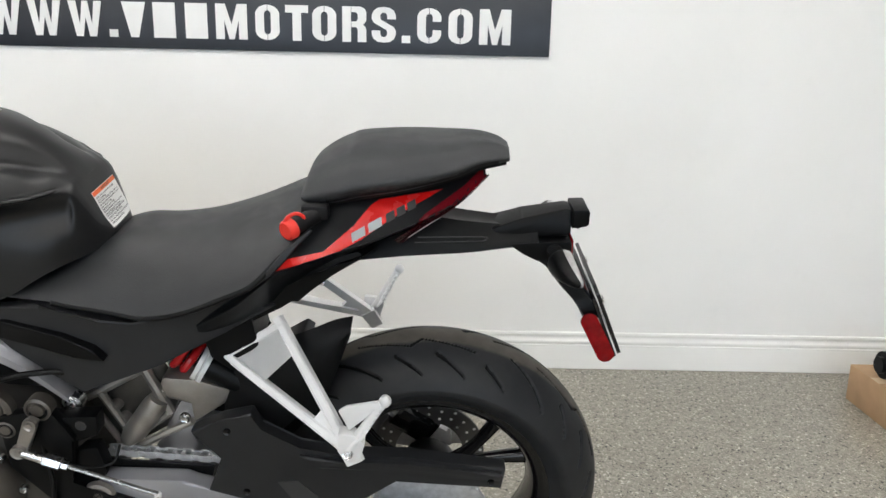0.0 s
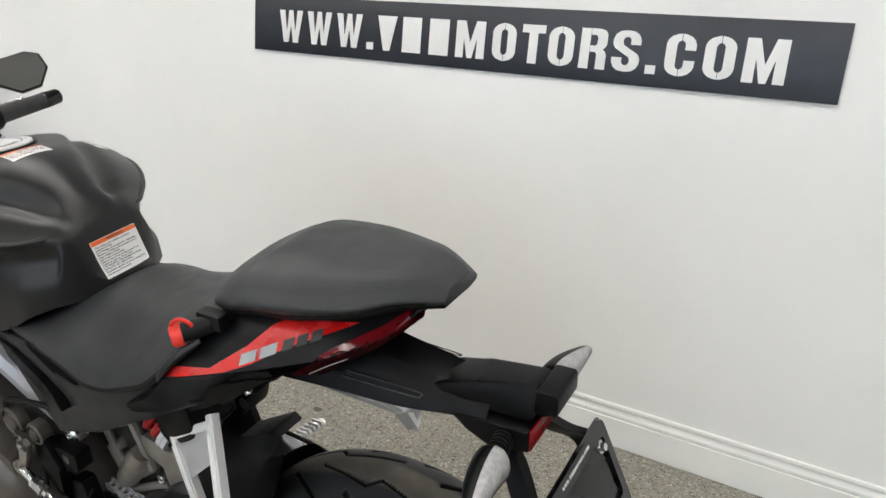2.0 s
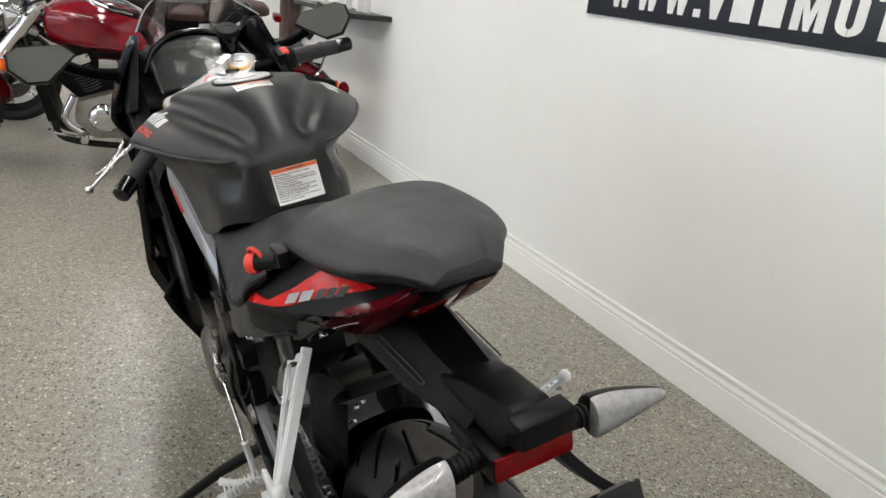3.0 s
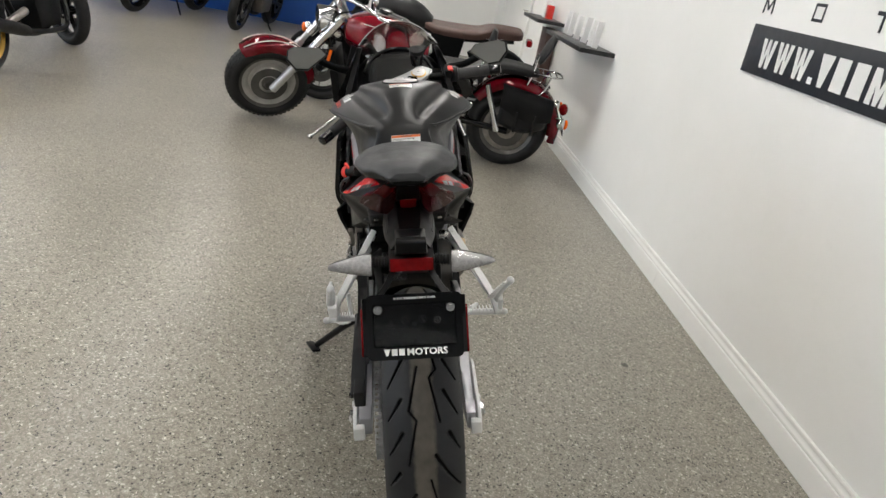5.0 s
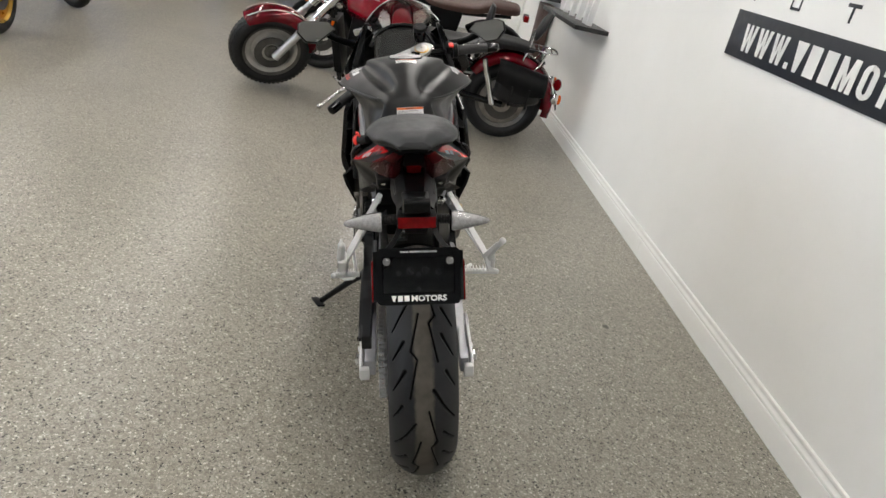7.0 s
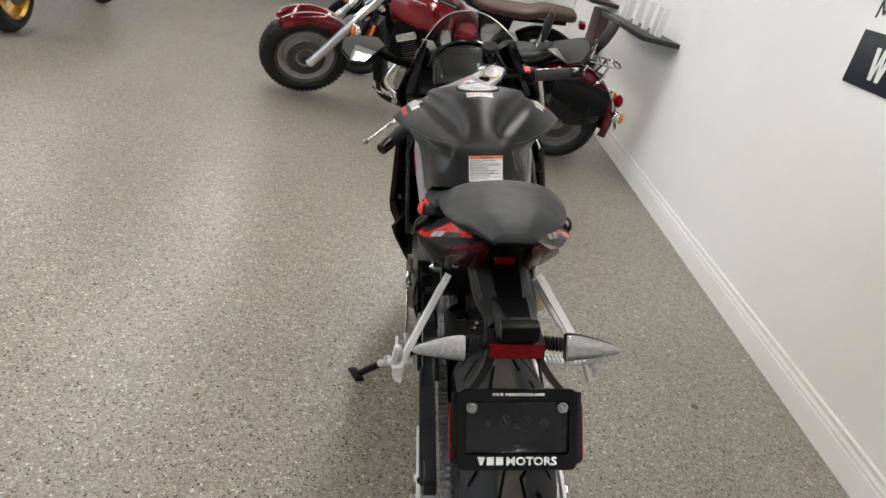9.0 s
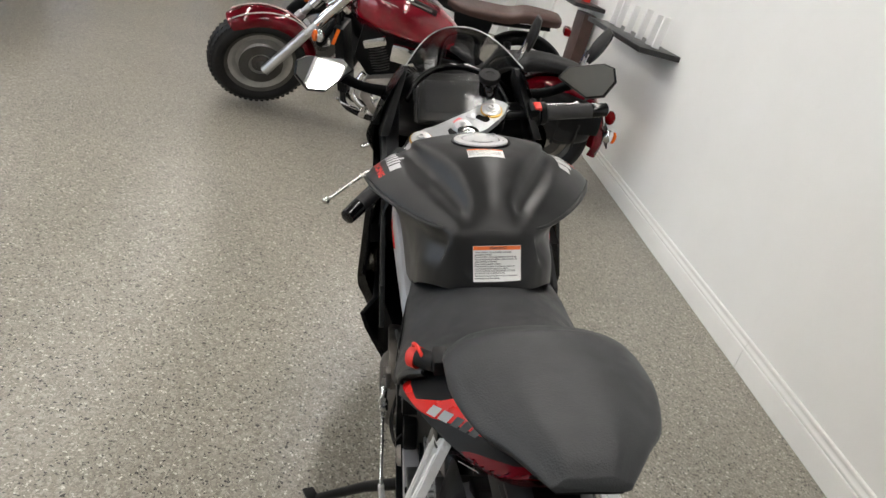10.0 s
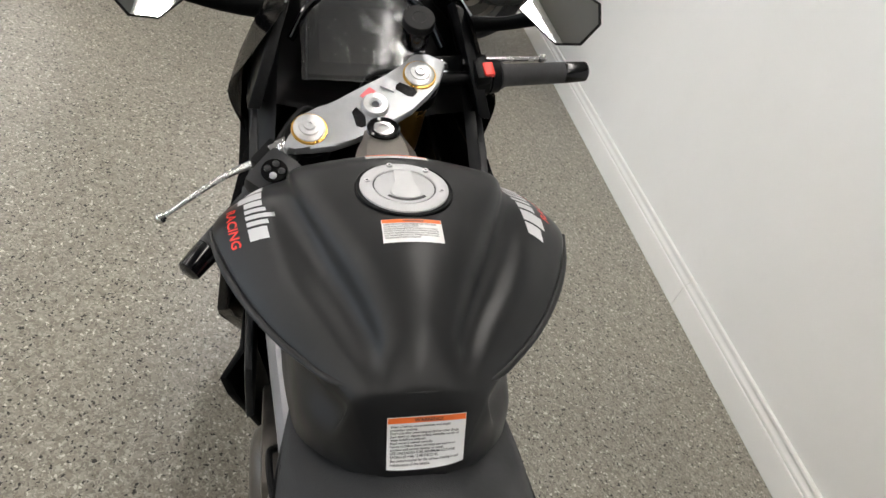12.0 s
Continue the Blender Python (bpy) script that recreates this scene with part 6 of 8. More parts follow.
# --- front of the motorcycle
def cowl():
    bm = bmesh.new()
    for s in (-1, 1):
        rows = [[(-1.135, 0.140, 1.100), (-1.175, 0.170, 1.040), (-1.215, 0.205, 0.970), (-1.240, 0.237, 0.905), (-1.180, 0.205, 0.860)],
                [(-1.330, 0.150, 1.065), (-1.345, 0.178, 1.020), (-1.365, 0.204, 0.960), (-1.385, 0.222, 0.890), (-1.370, 0.216, 0.800)],
                [(-1.480, 0.112, 1.005), (-1.495, 0.138, 0.970), (-1.510, 0.158, 0.920), (-1.520, 0.170, 0.860), (-1.500, 0.160, 0.760)],
                [(-1.580, 0.060, 0.950), (-1.595, 0.080, 0.925), (-1.605, 0.095, 0.890), (-1.610, 0.100, 0.840), (-1.580, 0.095, 0.750)],
                [(-1.640, 0.000, 0.905), (-1.655, 0.010, 0.890), (-1.665, 0.015, 0.865), (-1.665, 0.015, 0.825), (-1.625, 0.010, 0.745)]]
        g = spline(np.array([[(x, s * y, z) for x, y, z in r] for r in rows]), 4)
        grid(bm, spline(g.transpose(1, 0, 2), 4).transpose(1, 0, 2))
    bmesh.ops.solidify(bm, geom=bm.faces[:], thickness=0.004)
    c = part("front_cowl", bm, GLOSS_BLACK, bike, "gloss black front cowl", 50)
    # inner trim behind the instruments
    bm = bmesh.new()
    rows = [[(-1.16, y, 0.905 + 0.16 * abs(y)) for y in (-0.198, -0.13, -0.06, 0.0, 0.06, 0.13, 0.198)],
            [(-1.28, y, 0.920 + 0.10 * abs(y)) for y in (-0.200, -0.14, -0.06, 0.0, 0.06, 0.14, 0.200)],
            [(-1.40, y, z) for y, z in ((-0.185, 0.965), (-0.13, 1.015), (-0.06, 1.040), (0.0, 1.046), (0.06, 1.040), (0.13, 1.015), (0.185, 0.965))],
            [(-1.48, y, z) for y, z in ((-0.16, 0.955), (-0.11, 0.998), (-0.05, 1.012), (0.0, 1.018), (0.05, 1.012), (0.11, 0.998), (0.16, 0.955))],
            [(-1.64, y, 0.895) for y in (-0.03, -0.02, -0.01, 0.0, 0.01, 0.02, 0.03)]]
    grid(bm, spline(np.array(rows), 4))
    bmesh.ops.solidify(bm, geom=bm.faces[:], thickness=0.003)
    part("inner_trim", bm, PLASTIC, c, "matt black inner trim")
    for s in (-1, 1):
        bm = bmesh.new()
        prism(bm, [(-1.36, 0.945), (-1.37, 1.03), (-1.255, 1.084), (-1.225, 1.086), (-1.205, 1.066), (-1.165, 1.00), (-1.13, 0.935), (-1.19, 0.92)], lambda x, z: s * (0.132 + 0.31 * max(0.0, 1.085 - z)), lambda x, z: s * (0.148 + 0.34 * max(0.0, 1.085 - z)), 0.003)
        part("screen_mount", bm, PLASTIC, c, "black upright beside the instruments")
        bm = bmesh.new()
        prism(bm, [(-1.28, 0.925), (-1.24, 0.94), (-1.11, 0.885), (-1.00, 0.815), (-0.99, 0.70), (-1.05, 0.70), (-1.20, 0.85)], s * 0.182, s * 0.196, 0.004)
        part("inner_side", bm, PLASTIC_GREY, c)
    bm = tube(bmesh.new(), [(-1.285, -0.132, 0.985), (-1.325, -0.100, 1.030), (-1.365, -0.050, 1.052), (-1.375, 0.0, 1.058), (-1.365, 0.050, 1.052), (-1.325, 0.100, 1.030), (-1.285, 0.132, 0.985)], 0.006, 10, 5, 1.6)
    part("cowl_lip", bm, GLOSS_BLACK, c, "black lip under the windscreen")
    bm = bmesh.new()
    rows = []
    for f in np.linspace(0, 1, 8):
        row = []
        for y in np.linspace(-1, 1, 13):
            yy = y * (0.140 * (1 - f) + 0.07 * f)
            x = (-1.345 + 0.195 * abs(y) ** 2.2) * (1 - f) + (-1.60 + 0.06 * y * y) * f
            z = (1.166 - 0.062 * abs(y) ** 2.4) * (1 - f) + (0.930 - 0.02 * y * y) * f + 0.045 * math.sin(math.pi * f)
            row.append((x, yy, z))
        rows.append(row)
    grid(bm, spline(np.array(rows), 2))
    bmesh.ops.solidify(bm, geom=bm.faces[:], thickness=0.003)
    w = part("windscreen", bm, SCREEN, bike, "clear curved windscreen", 60)
    w.visible_shadow = False
    part("screen_edge", tube(bmesh.new(), rows[0], 0.0016, 6, 2), LENS_EDGE, w, "polished edge of the screen")
    # instruments
    m = Matrix.Translation((-1.288, -0.010, 0.992)) @ turn(0, 33, 0)
    bm = box(bmesh.new(), (0, 0, -0.010), (0.150, 0.192, 0.022), 0.008)
    dash = part("instrument_panel", bm, PLASTIC, bike, "instrument panel under clear film")
    dash.matrix_local = m
    bm = box(bmesh.new(), (-0.004, 0, 0.003), (0.112, 0.150, 0.003), 0.001)
    part("display_glass", bm, GLOSS_BLACK, dash, "dark glossy display")
    bm = bmesh.new()
    rng = random.Random(4)
    rows = [[(x + rng.uniform(-1, 1) * 0.002, y + rng.uniform(-1, 1) * 0.002, 0.008 + rng.uniform(0, 0.0034) + 0.03 * max(0, x - 0.06)) for y in np.linspace(-0.105, 0.105, 12)] for x in np.linspace(-0.082, 0.090, 10)]
    grid(bm, spline(np.array(rows), 2))
    film = part("protective_film", bm, FILM, dash, "wrinkled clear protective film")
    film.visible_shadow = False


def mirror(s):
    """A hexagonal mirror on a flat arm."""
    inn, out = V(-1.350, s * 0.288, 1.041), V(-1.272, s * 0.407, 1.080)
    u = (out - inn).normalized()
    n = MIRROR_N[s]
    u = (u - n * u.dot(n)).normalized()
    v = n.cross(u) * s
    if v.z < 0:
        v = -v
    c = (inn + out) / 2 + V(0, 0, -0.014)
    pts = [(-0.076, 0.012), (-0.052, 0.038), (0.040, 0.040), (0.066, 0.026), (0.070, -0.008), (0.040, -0.044), (-0.004, -0.046)]

    def ring(k, d):
        return [c + u * x * k + v * y * k - n * d for x, y in pts]
    bm = bmesh.new()
    grid(bm, [ring(1.0, -0.001), ring(1.06, 0.004), ring(1.05, 0.016), ring(0.80, 0.034), ring(0.35, 0.044)], True, False)
    bm.faces.new([bm.verts.new(p) for p in ring(0.35, 0.0441)])
    body = part("mirror_housing", bm, PLASTIC, bike, "black mirror housing", 30)
    bm = bmesh.new()
    bm.faces.new([bm.verts.new(p) for p in ring(0.985, 0.0005)])
    bm.faces.new([bm.verts.new(p) for p in ring(0.985, 0.002)][::-1])
    part("mirror_glass", bm, MIRROR, body, "faceted mirror glass")
    bm = bmesh.new()
    q = c - n * 0.03 - u * 0.05
    tube(bm, [q, q + V(-0.045, -s * 0.055, -0.035), V(-1.455, s * 0.165, 0.962)], [0.009, 0.008, 0.012], 10, 4, 1.7)
    part("mirror_arm", bm, PLASTIC, body, "black mirror arm")


FILM = sheet_material("thin_film", (0.95, 0.955, 0.96), 0.14, 1.30, 0.15)
MIRROR_N = {-1: V(0.88, 0.20, 0.47).normalized(), 1: V(0.88, -0.44, 0.50).normalized()}
cowl()
both(mirror)

RAKE, STEER = 24.0, 34.0
head = Matrix.Translation((-1.091, -0.004, 0.966)) @ turn(0, RAKE, 0) @ turn(0, 0, STEER)


def steering():
    """Clamp, fork, bars and front wheel, all turned to the left lock."""
    def on(name, bm, mat, label="", parent=None, smooth=40.0):
        bmesh.ops.transform(bm, matrix=head, verts=bm.verts[:])
        return part(name, bm, mat, parent or bike, label, smooth)
    bm = bmesh.new()
    pts = [(-0.044, -0.084), (-0.040, -0.050), (-0.041, 0.003), (-0.036, 0.044), (-0.046, 0.074), (-0.046, 0.104), (-0.034, 0.128), (-0.024, 0.141), (-0.015, 0.158), (-0.004, 0.158), (-0.004, 0.145), (0.012, 0.127),
           (0.027, 0.094), (0.032, 0.061), (0.034, 0.031), (0.038, 0.0), (0.034, -0.050), (0.023, -0.095), (0.015, -0.120), (-0.007, -0.149), (-0.018, -0.151), (-0.040, -0.138), (-0.051, -0.119)]
    prism(bm, pts, -0.008, 0.008, 0.004, turn(90, 0, 0))
    clamp = on("top_clamp", bm, CLAMP_GREY, "grey alloy top fork clamp")
    for s in (-1, 1):
        fx, fy = (-0.012, 0.098) if s > 0 else (-0.017, -0.110)
        bm = bmesh.new()
        # no real opening: a flat black plate paints the dark inside it
        hole = [(-0.014, 0.026), (-0.010, 0.037), (0.014, 0.046), (0.021, 0.041), (0.022, 0.033), (0.007, 0.024)] if s > 0 else [(-0.017, -0.062), (-0.016, -0.052), (-0.010, -0.048), (0.010, -0.056), (0.016, -0.063), (0.013, -0.074), (0.004, -0.075)]
        prism(bm, hole, -0.0006, 0.0006, 0.0, Matrix.Translation((0, 0, 0.0085)) @ turn(90, 0, 0))
        on("clamp_recess", bm, GLOSS_BLACK, "", clamp)
        bm = bmesh.new()
        lathe(bm, [(0.0, 0.014), (0.0035, 0.014), (0.0040, 0.0165), (0.0085, 0.0165), (0.0090, 0.0125), (0.0150, 0.0120), (0.0160, 0.0100), (0.0215, 0.0095), (0.0240, 0.0080), (0.0245, 0.003), (0, 0.003)], (fx, fy, 0.006), (0, 0, 1), 32)
        on("fork_cap", bm, BRUSHED, "dull bright fork cap", clamp)
        bm = bmesh.new()
        lathe(bm, [(0.0235, 0.0060), (0.0268, 0.0055), (0.0272, 0.001), (0.0235, 0.0)], (fx, fy, 0.006), (0, 0, 1), 32)
        on("fork_ring", bm, GOLD, "gold fork ring", clamp)
        bm = bmesh.new()
        tube(bm, [(fx, fy, -0.009), (fx, fy, -0.36)], 0.0265, 20)
        leg = on("fork_leg", bm, GOLD, "gold anodised fork tube")
        bm = bmesh.new()
        tube(bm, [(fx, fy, -0.36), (fx, fy, -0.64)], 0.0205, 16)
        box(bm, (-0.030, s * 0.100, -0.655), (0.06, 0.03, 0.09), 0.008)
        on("fork_slider", bm, CAST, "", leg)
        # clip-on bar, grip, switches, lever
        a, b = V(-0.012, s * 0.128, -0.020), V(0.071, -0.369, -0.028) if s < 0 else V(0.117, 0.382, -0.020)
        d = (b - a).normalized()
        bm = bmesh.new()
        tube(bm, [a, b], 0.011, 14)
        lathe(bm, [(0.0265, -0.014), (0.036, -0.014), (0.036, 0.014), (0.0265, 0.014)], (fx, fy, -0.026), (0, 0, 1), 24, True)
        bar = on("handlebar", bm, PLASTIC, "black clip-on handlebar")
        g0, g1 = a + d * (0.120 if s > 0 else 0.105), b - d * 0.046
        bm = bmesh.new()
        tube(bm, [g0, g0 + d * 0.004, g0 + d * 0.010, g1], [0.0235, 0.0235, 0.0190, 0.0182], 20)
        on("grip", bm, GRIP, "black rubber grip", bar)
        bm = bmesh.new()
        tube(bm, [g1, g1 + d * 0.003, g1 + d * 0.042, g1 + d * 0.046], [0.0170, 0.0186, 0.0170, 0.012], 20)
        on("bar_end", bm, GLOSS_BLACK, "glossy black bar end weight", bar)
        side = d.cross(V(0, 0, 1)).normalized()
        m = a + d * 0.075
        rot = Matrix((d, -side * (1 if s > 0 else 1), V(0, 0, 1))).transposed().to_4x4()
        bm = bmesh.new()
        if s > 0:
            tube(bm, [a + d * 0.070, a + d * 0.074, a + d * 0.096, a + d * 0.100], [0.022, 0.031, 0.032, 0.026], 20)
            tube(bm, [a + d * 0.1005, a + d * 0.102, a + d * 0.117, a + d * 0.1195], [0.026, 0.029, 0.028, 0.022], 20)
            box(bm, tuple(a + d * 0.080 + V(0.004, 0, 0.022)), (0.026, 0.050, 0.024), 0.006, rot)
            sw = on("switch_block", bm, PLASTIC, "black switch block", bar)
            bm = box(bmesh.new(), tuple(a + d * 0.084 + V(0.014, 0, 0.033)), (0.018, 0.026, 0.010), 0.003, rot)
            on("kill_switch", bm, RED_PLASTIC, "red engine stop switch", sw)
        else:
            box(bm, tuple(m + V(0.012, 0, 0.020)), (0.072, 0.058, 0.060), 0.014, rot)
            tube(bm, [a + d * 0.045, a + d * 0.108], 0.021, 18)
            sw = on("switch_block", bm, PLASTIC_GREY, "black switch block with a round button pad", bar)
            bm = bmesh.new()
            lathe(bm, [(0, 0.004), (0.018, 0.003), (0.019, 0.0), (0, 0.0)], tuple(m + V(0.014, 0, 0.0505)), (0, 0, 1), 28)
            on("button_pad", bm, GLOSS_BLACK, "", sw)
            for k in range(4):
                an = math.pi / 4 + k * math.pi / 2
                bm = bmesh.new()
                ball(bm, tuple(m + V(0.014 + 0.010 * math.cos(an), 0.010 * math.sin(an), 0.0545)), 0.0055, 10, (1, 1, 0.5))
                on("button", bm, GREY_FILM if k == 3 else PLASTIC_GREY, "", sw)
        # lever with a ball end
        l0, l1 = a + d * 0.06 + V(-0.040, 0, -0.012), V(-0.060, -0.345, -0.100) if s < 0 else V(0.050, 0.338, -0.030)
        bm = bmesh.new()
        tube(bm, [l0, l0 * 0.6 + l1 * 0.4 + V(-0.006, 0, 0.002), l1], [0.0075, 0.0055, 0.0042], 10, 6, 0.7)
        ball(bm, tuple(l1), 0.009, 12)
        on("lever", bm, STEEL, "polished lever with a ball end", bar)
        bm = bmesh.new()
        box(bm, tuple(a + d * 0.05 + V(-0.030, 0, -0.006)), (0.05, 0.034, 0.026), 0.006, rot)
        on("lever_perch", bm, PLASTIC, "", bar)
        bm = bmesh.new()
        tube(bm, [l0 + V(0.01, -s * 0.01, 0), l0 + V(-0.03, -s * 0.06, -0.01), V(-0.09, s * 0.06, -0.06), V(-0.07, s * 0.02, -0.16)], 0.0045, 8, 6)
        on("cable", bm, RUBBER, "", bar)
        bm = bmesh.new()
        tube(bm, [l0 + V(0.03, -s * 0.02, 0.012), l0 + V(0.005, -s * 0.035, 0.014)], [0.007, 0.010], 10)
        box(bm, tuple(l0 + V(0.0, -s * 0.030, 0.014)), (0.014, 0.034, 0.012), 0.003)
        on("cable_adjuster", bm, STEEL, "bright cable adjuster", bar)
    bm = prism(bmesh.new(), [(-0.037, -0.049), (-0.026, -0.029), (-0.005, -0.041), (-0.018, -0.056)], 0.0, 0.0022, 0.0010, Matrix.Translation((0, 0, 0.0095)) @ turn(90, 0, 0))
    on("clamp_facet", bm, CLAMP_GREY, "", clamp)
    # middle nut and key, brake reservoir
    bm = bmesh.new()
    lathe(bm, [(0.006, 0.006), (0.010, 0.010), (0.019, 0.009), (0.0215, 0.006), (0.0215, 0.0)], (0, 0, 0.008), (0, 0, 1), 36)
    on("stem_nut", bm, BRUSHED, "bright steering stem nut", clamp)
    bm = prism(bmesh.new(), [(-0.034, -0.014), (-0.028, 0.009), (-0.017, 0.006), (-0.022, -0.018)], 0.0, 0.0006, 0.0, Matrix.Translation((0, 0, 0.0090)) @ turn(90, 0, 0))
    on("red_tag", bm, TAG_PINK, "small faded red sticker", clamp)
    c = V(-0.072, 0.134, 0.008)
    bm = bmesh.new()
    lathe(bm, [(0, -0.004), (0.020, -0.004), (0.0225, 0.0), (0.0235, 0.040), (0.022, 0.042), (0, 0.042)], c, (0, 0, 1), 32)
    res = on("brake_reservoir", bm, GLOSS_BLACK, "black front brake fluid reservoir")
    bm = bmesh.new()
    lathe(bm, [(0.022, 0.0), (0.0262, 0.001), (0.0268, 0.003), (0.0268, 0.013), (0.0250, 0.0155), (0.012, 0.0160), (0.011, 0.0150), (0, 0.0150)], c + V(0, 0, 0.041), (0, 0, 1), 40)
    on("reservoir_cap", bm, RUBBER, "matt black screw cap", res)
    bm = tube(bmesh.new(), [c + V(0, 0, -0.004), c + V(0.01, 0.01, -0.03), c + V(0.03, 0.02, -0.03)], 0.006, 8, 4)
    on("reservoir_hose", bm, RUBBER, "", res)
    # lower clamp and front wheel
    bm = box(bmesh.new(), (-0.015, 0, -0.20), (0.085, 0.27, 0.035), 0.010)
    on("lower_clamp", bm, PLASTIC, "black lower fork clamp")
    wheel_at = V(-0.045, 0, -0.660)
    bm = tyre(bmesh.new(), 0.300, 0.120, 0.222, False, 72)
    bmesh.ops.translate(bm, verts=bm.verts[:], vec=wheel_at)
    w = on("front_tyre", bm, TYRE, "black front tyre", None, 180)
    bm = bmesh.new()
    lathe(bm, [(0.226, -0.045), (0.228, -0.04), (0.205, -0.02), (0.200, 0.0), (0.205, 0.02), (0.228, 0.04), (0.226, 0.045), (0.195, 0.02), (0.19, 0.0), (0.195, -0.02)], wheel_at, (0, 1, 0), 64, True)
    for k in range(6):
        an = math.pi * k / 3
        tube(bm, [wheel_at + V(0.03 * math.cos(an), 0, 0.03 * math.sin(an)), wheel_at + V(0.195 * math.cos(an + 0.1), 0, 0.195 * math.sin(an + 0.1))], [0.014, 0.012], 8)
    on("front_rim", bm, GLOSS_BLACK, "black cast front rim", w)
    for s in (-1, 1):
        bm = lathe(bmesh.new(), [(0.09, 0), (0.158, 0), (0.158, 0.005), (0.09, 0.005)], wheel_at + V(0, s * 0.066, 0), (0, 1, 0), 64, True)
        on("front_disc", bm, DISC, "", w)
    rows = []
    for k in range(9):
        an = radians(35 + 14 * k)
        r = 0.322
        rows.append([wheel_at + V(r * f * math.cos(an), y, r * f * math.sin(an)) for y, f in ((-0.075, 0.88), (-0.06, 0.97), (0, 1.0), (0.06, 0.97), (0.075, 0.88))])
    bm = bmesh.new()
    grid(bm, spline(np.array([[tuple(p) for p in r] for r in rows]), 2))
    bmesh.ops.solidify(bm, geom=bm.faces[:], thickness=0.003)
    on("front_mudguard", bm, GLOSS_BLACK, "black front mudguard")


steering()


def key_block():
    bm = bmesh.new()
    st = []
    for x, w, z in ((-0.930, 0.050, 0.985), (-0.955, 0.046, 0.988), (-0.985, 0.034, 0.990), (-1.010, 0.030, 0.986), (-1.018, 0.026, 0.978)):
        st.append([(x, -w, z - 0.05), (x, -w * 0.9, z - 0.01), (x, -w * 0.6, z), (x, w * 0.6, z), (x, w * 0.9, z - 0.01), (x, w, z - 0.05)])
    grid(bm, spline(np.array(st), 3), True, True)
    k = part("key_shroud", bm, BRONZE, bike, "dark metal ignition shroud", 30)
    c = V(-0.990, -0.002, 0.990)
    bm = lathe(bmesh.new(), [(0.024, 0.0), (0.024, 0.006), (0.021, 0.008), (0.015, 0.006), (0.015, 0.0)], c, (0.15, 0, 1), 32)
    part("key_collar", bm, GLOSS_BLACK, k)
    bm = lathe(bmesh.new(), [(0.0, 0.004), (0.007, 0.004), (0.008, 0.006), (0.0145, 0.0055), (0.015, 0.0)], c, (0.15, 0, 1), 32)
    part("key_barrel", bm, STEEL, k, "bright key barrel")


key_block()


# ------------------------------------------------------------------ the other motorcycles
def wheel(owner, name, at, radius, width, rim_r, rim_mat, cast, label):
    """A wheel in the xz plane of its owner: tyre, rim with spokes or a cast face, hub, brake disc."""
    bm = tyre(bmesh.new(), radius, width, rim_r, False, 72)
    t = part(name, bm, TOURING_RUBBER, owner, label, 180)
    t.location = at
    w = width * 0.42
    bm = lathe(bmesh.new(), [(rim_r + 0.006, -w), (rim_r - 0.004, -w * 0.9), (rim_r - 0.020, -w * 0.3), (rim_r - 0.022, 0), (rim_r - 0.020, w * 0.3), (rim_r - 0.004, w * 0.9), (rim_r + 0.006, w), (rim_r - 0.018, w * 0.8), (rim_r - 0.034, 0), (rim_r - 0.018, -w * 0.8)], n=64, closed=True)
    part("rim", bm, rim_mat, t)
    n = cast if cast else 24
    if cast:
        for k in range(n):
            a = 2 * math.pi * k / n
            bm = tube(bmesh.new(), [(0.03 * math.cos(a), 0, 0.03 * math.sin(a)), ((rim_r - 0.026) * math.cos(a + 0.12), 0, (rim_r - 0.026) * math.sin(a + 0.12))], [0.026, 0.020], 8, 3, 0.6)
            part("spoke", bm, rim_mat, t)
    else:
        bm = bmesh.new()
        for k in range(n):
            a = 2 * math.pi * k / n
            tube(bm, [(0.03 * math.cos(a), 0.03 * (-1) ** k, 0.03 * math.sin(a)), ((rim_r - 0.03) * math.cos(a + 0.25 * (-1) ** (k // 2)), 0, (rim_r - 0.03) * math.sin(a + 0.25 * (-1) ** (k // 2)))], 0.0025, 5)
        tagged(part("wire_spokes", bm, STEEL, t), kind="stuff")
    bm = lathe(bmesh.new(), [(0, -w - 0.02), (0.035, -w - 0.02), (0.045, -w * 0.4), (0.045, w * 0.4), (0.035, w + 0.02), (0, w + 0.02)], n=24)
    part("hub", bm, rim_mat, t)
    for s in (-1, 1):
        bm = lathe(bmesh.new(), [(0.075, -0.002), (0.135, -0.002), (0.135, 0.003), (0.075, 0.003)], (0, s * (w + 0.012), 0), n=48, closed=True)
        part("brake_disc", bm, DISC, t)
    return t


def mudguard(owner, at, r, a0, a1, hw, mat, label, thick=0.003):
    rows = []
    n = 10
    for k in range(n + 1):
        a = radians(a0 + (a1 - a0) * k / n)
        e = 1.0 if 0 < k < n else 0.72
        rows.append([(at[0] + r * f * math.cos(a), y * hw * e, at[2] + r * f * math.sin(a)) for y, f in ((-1, 0.80), (-0.96, 0.90), (-0.7, 0.975), (0, 1.0), (0.7, 0.975), (0.96, 0.90), (1, 0.80))])
    bm = bmesh.new()
    g = spline(np.array(rows), 3)
    g = spline(g.transpose(1, 0, 2), 3).transpose(1, 0, 2)
    grid(bm, g)
    bmesh.ops.solidify(bm, geom=bm.faces[:], thickness=thick)
    return part("mudguard", bm, mat, owner, label, 60)


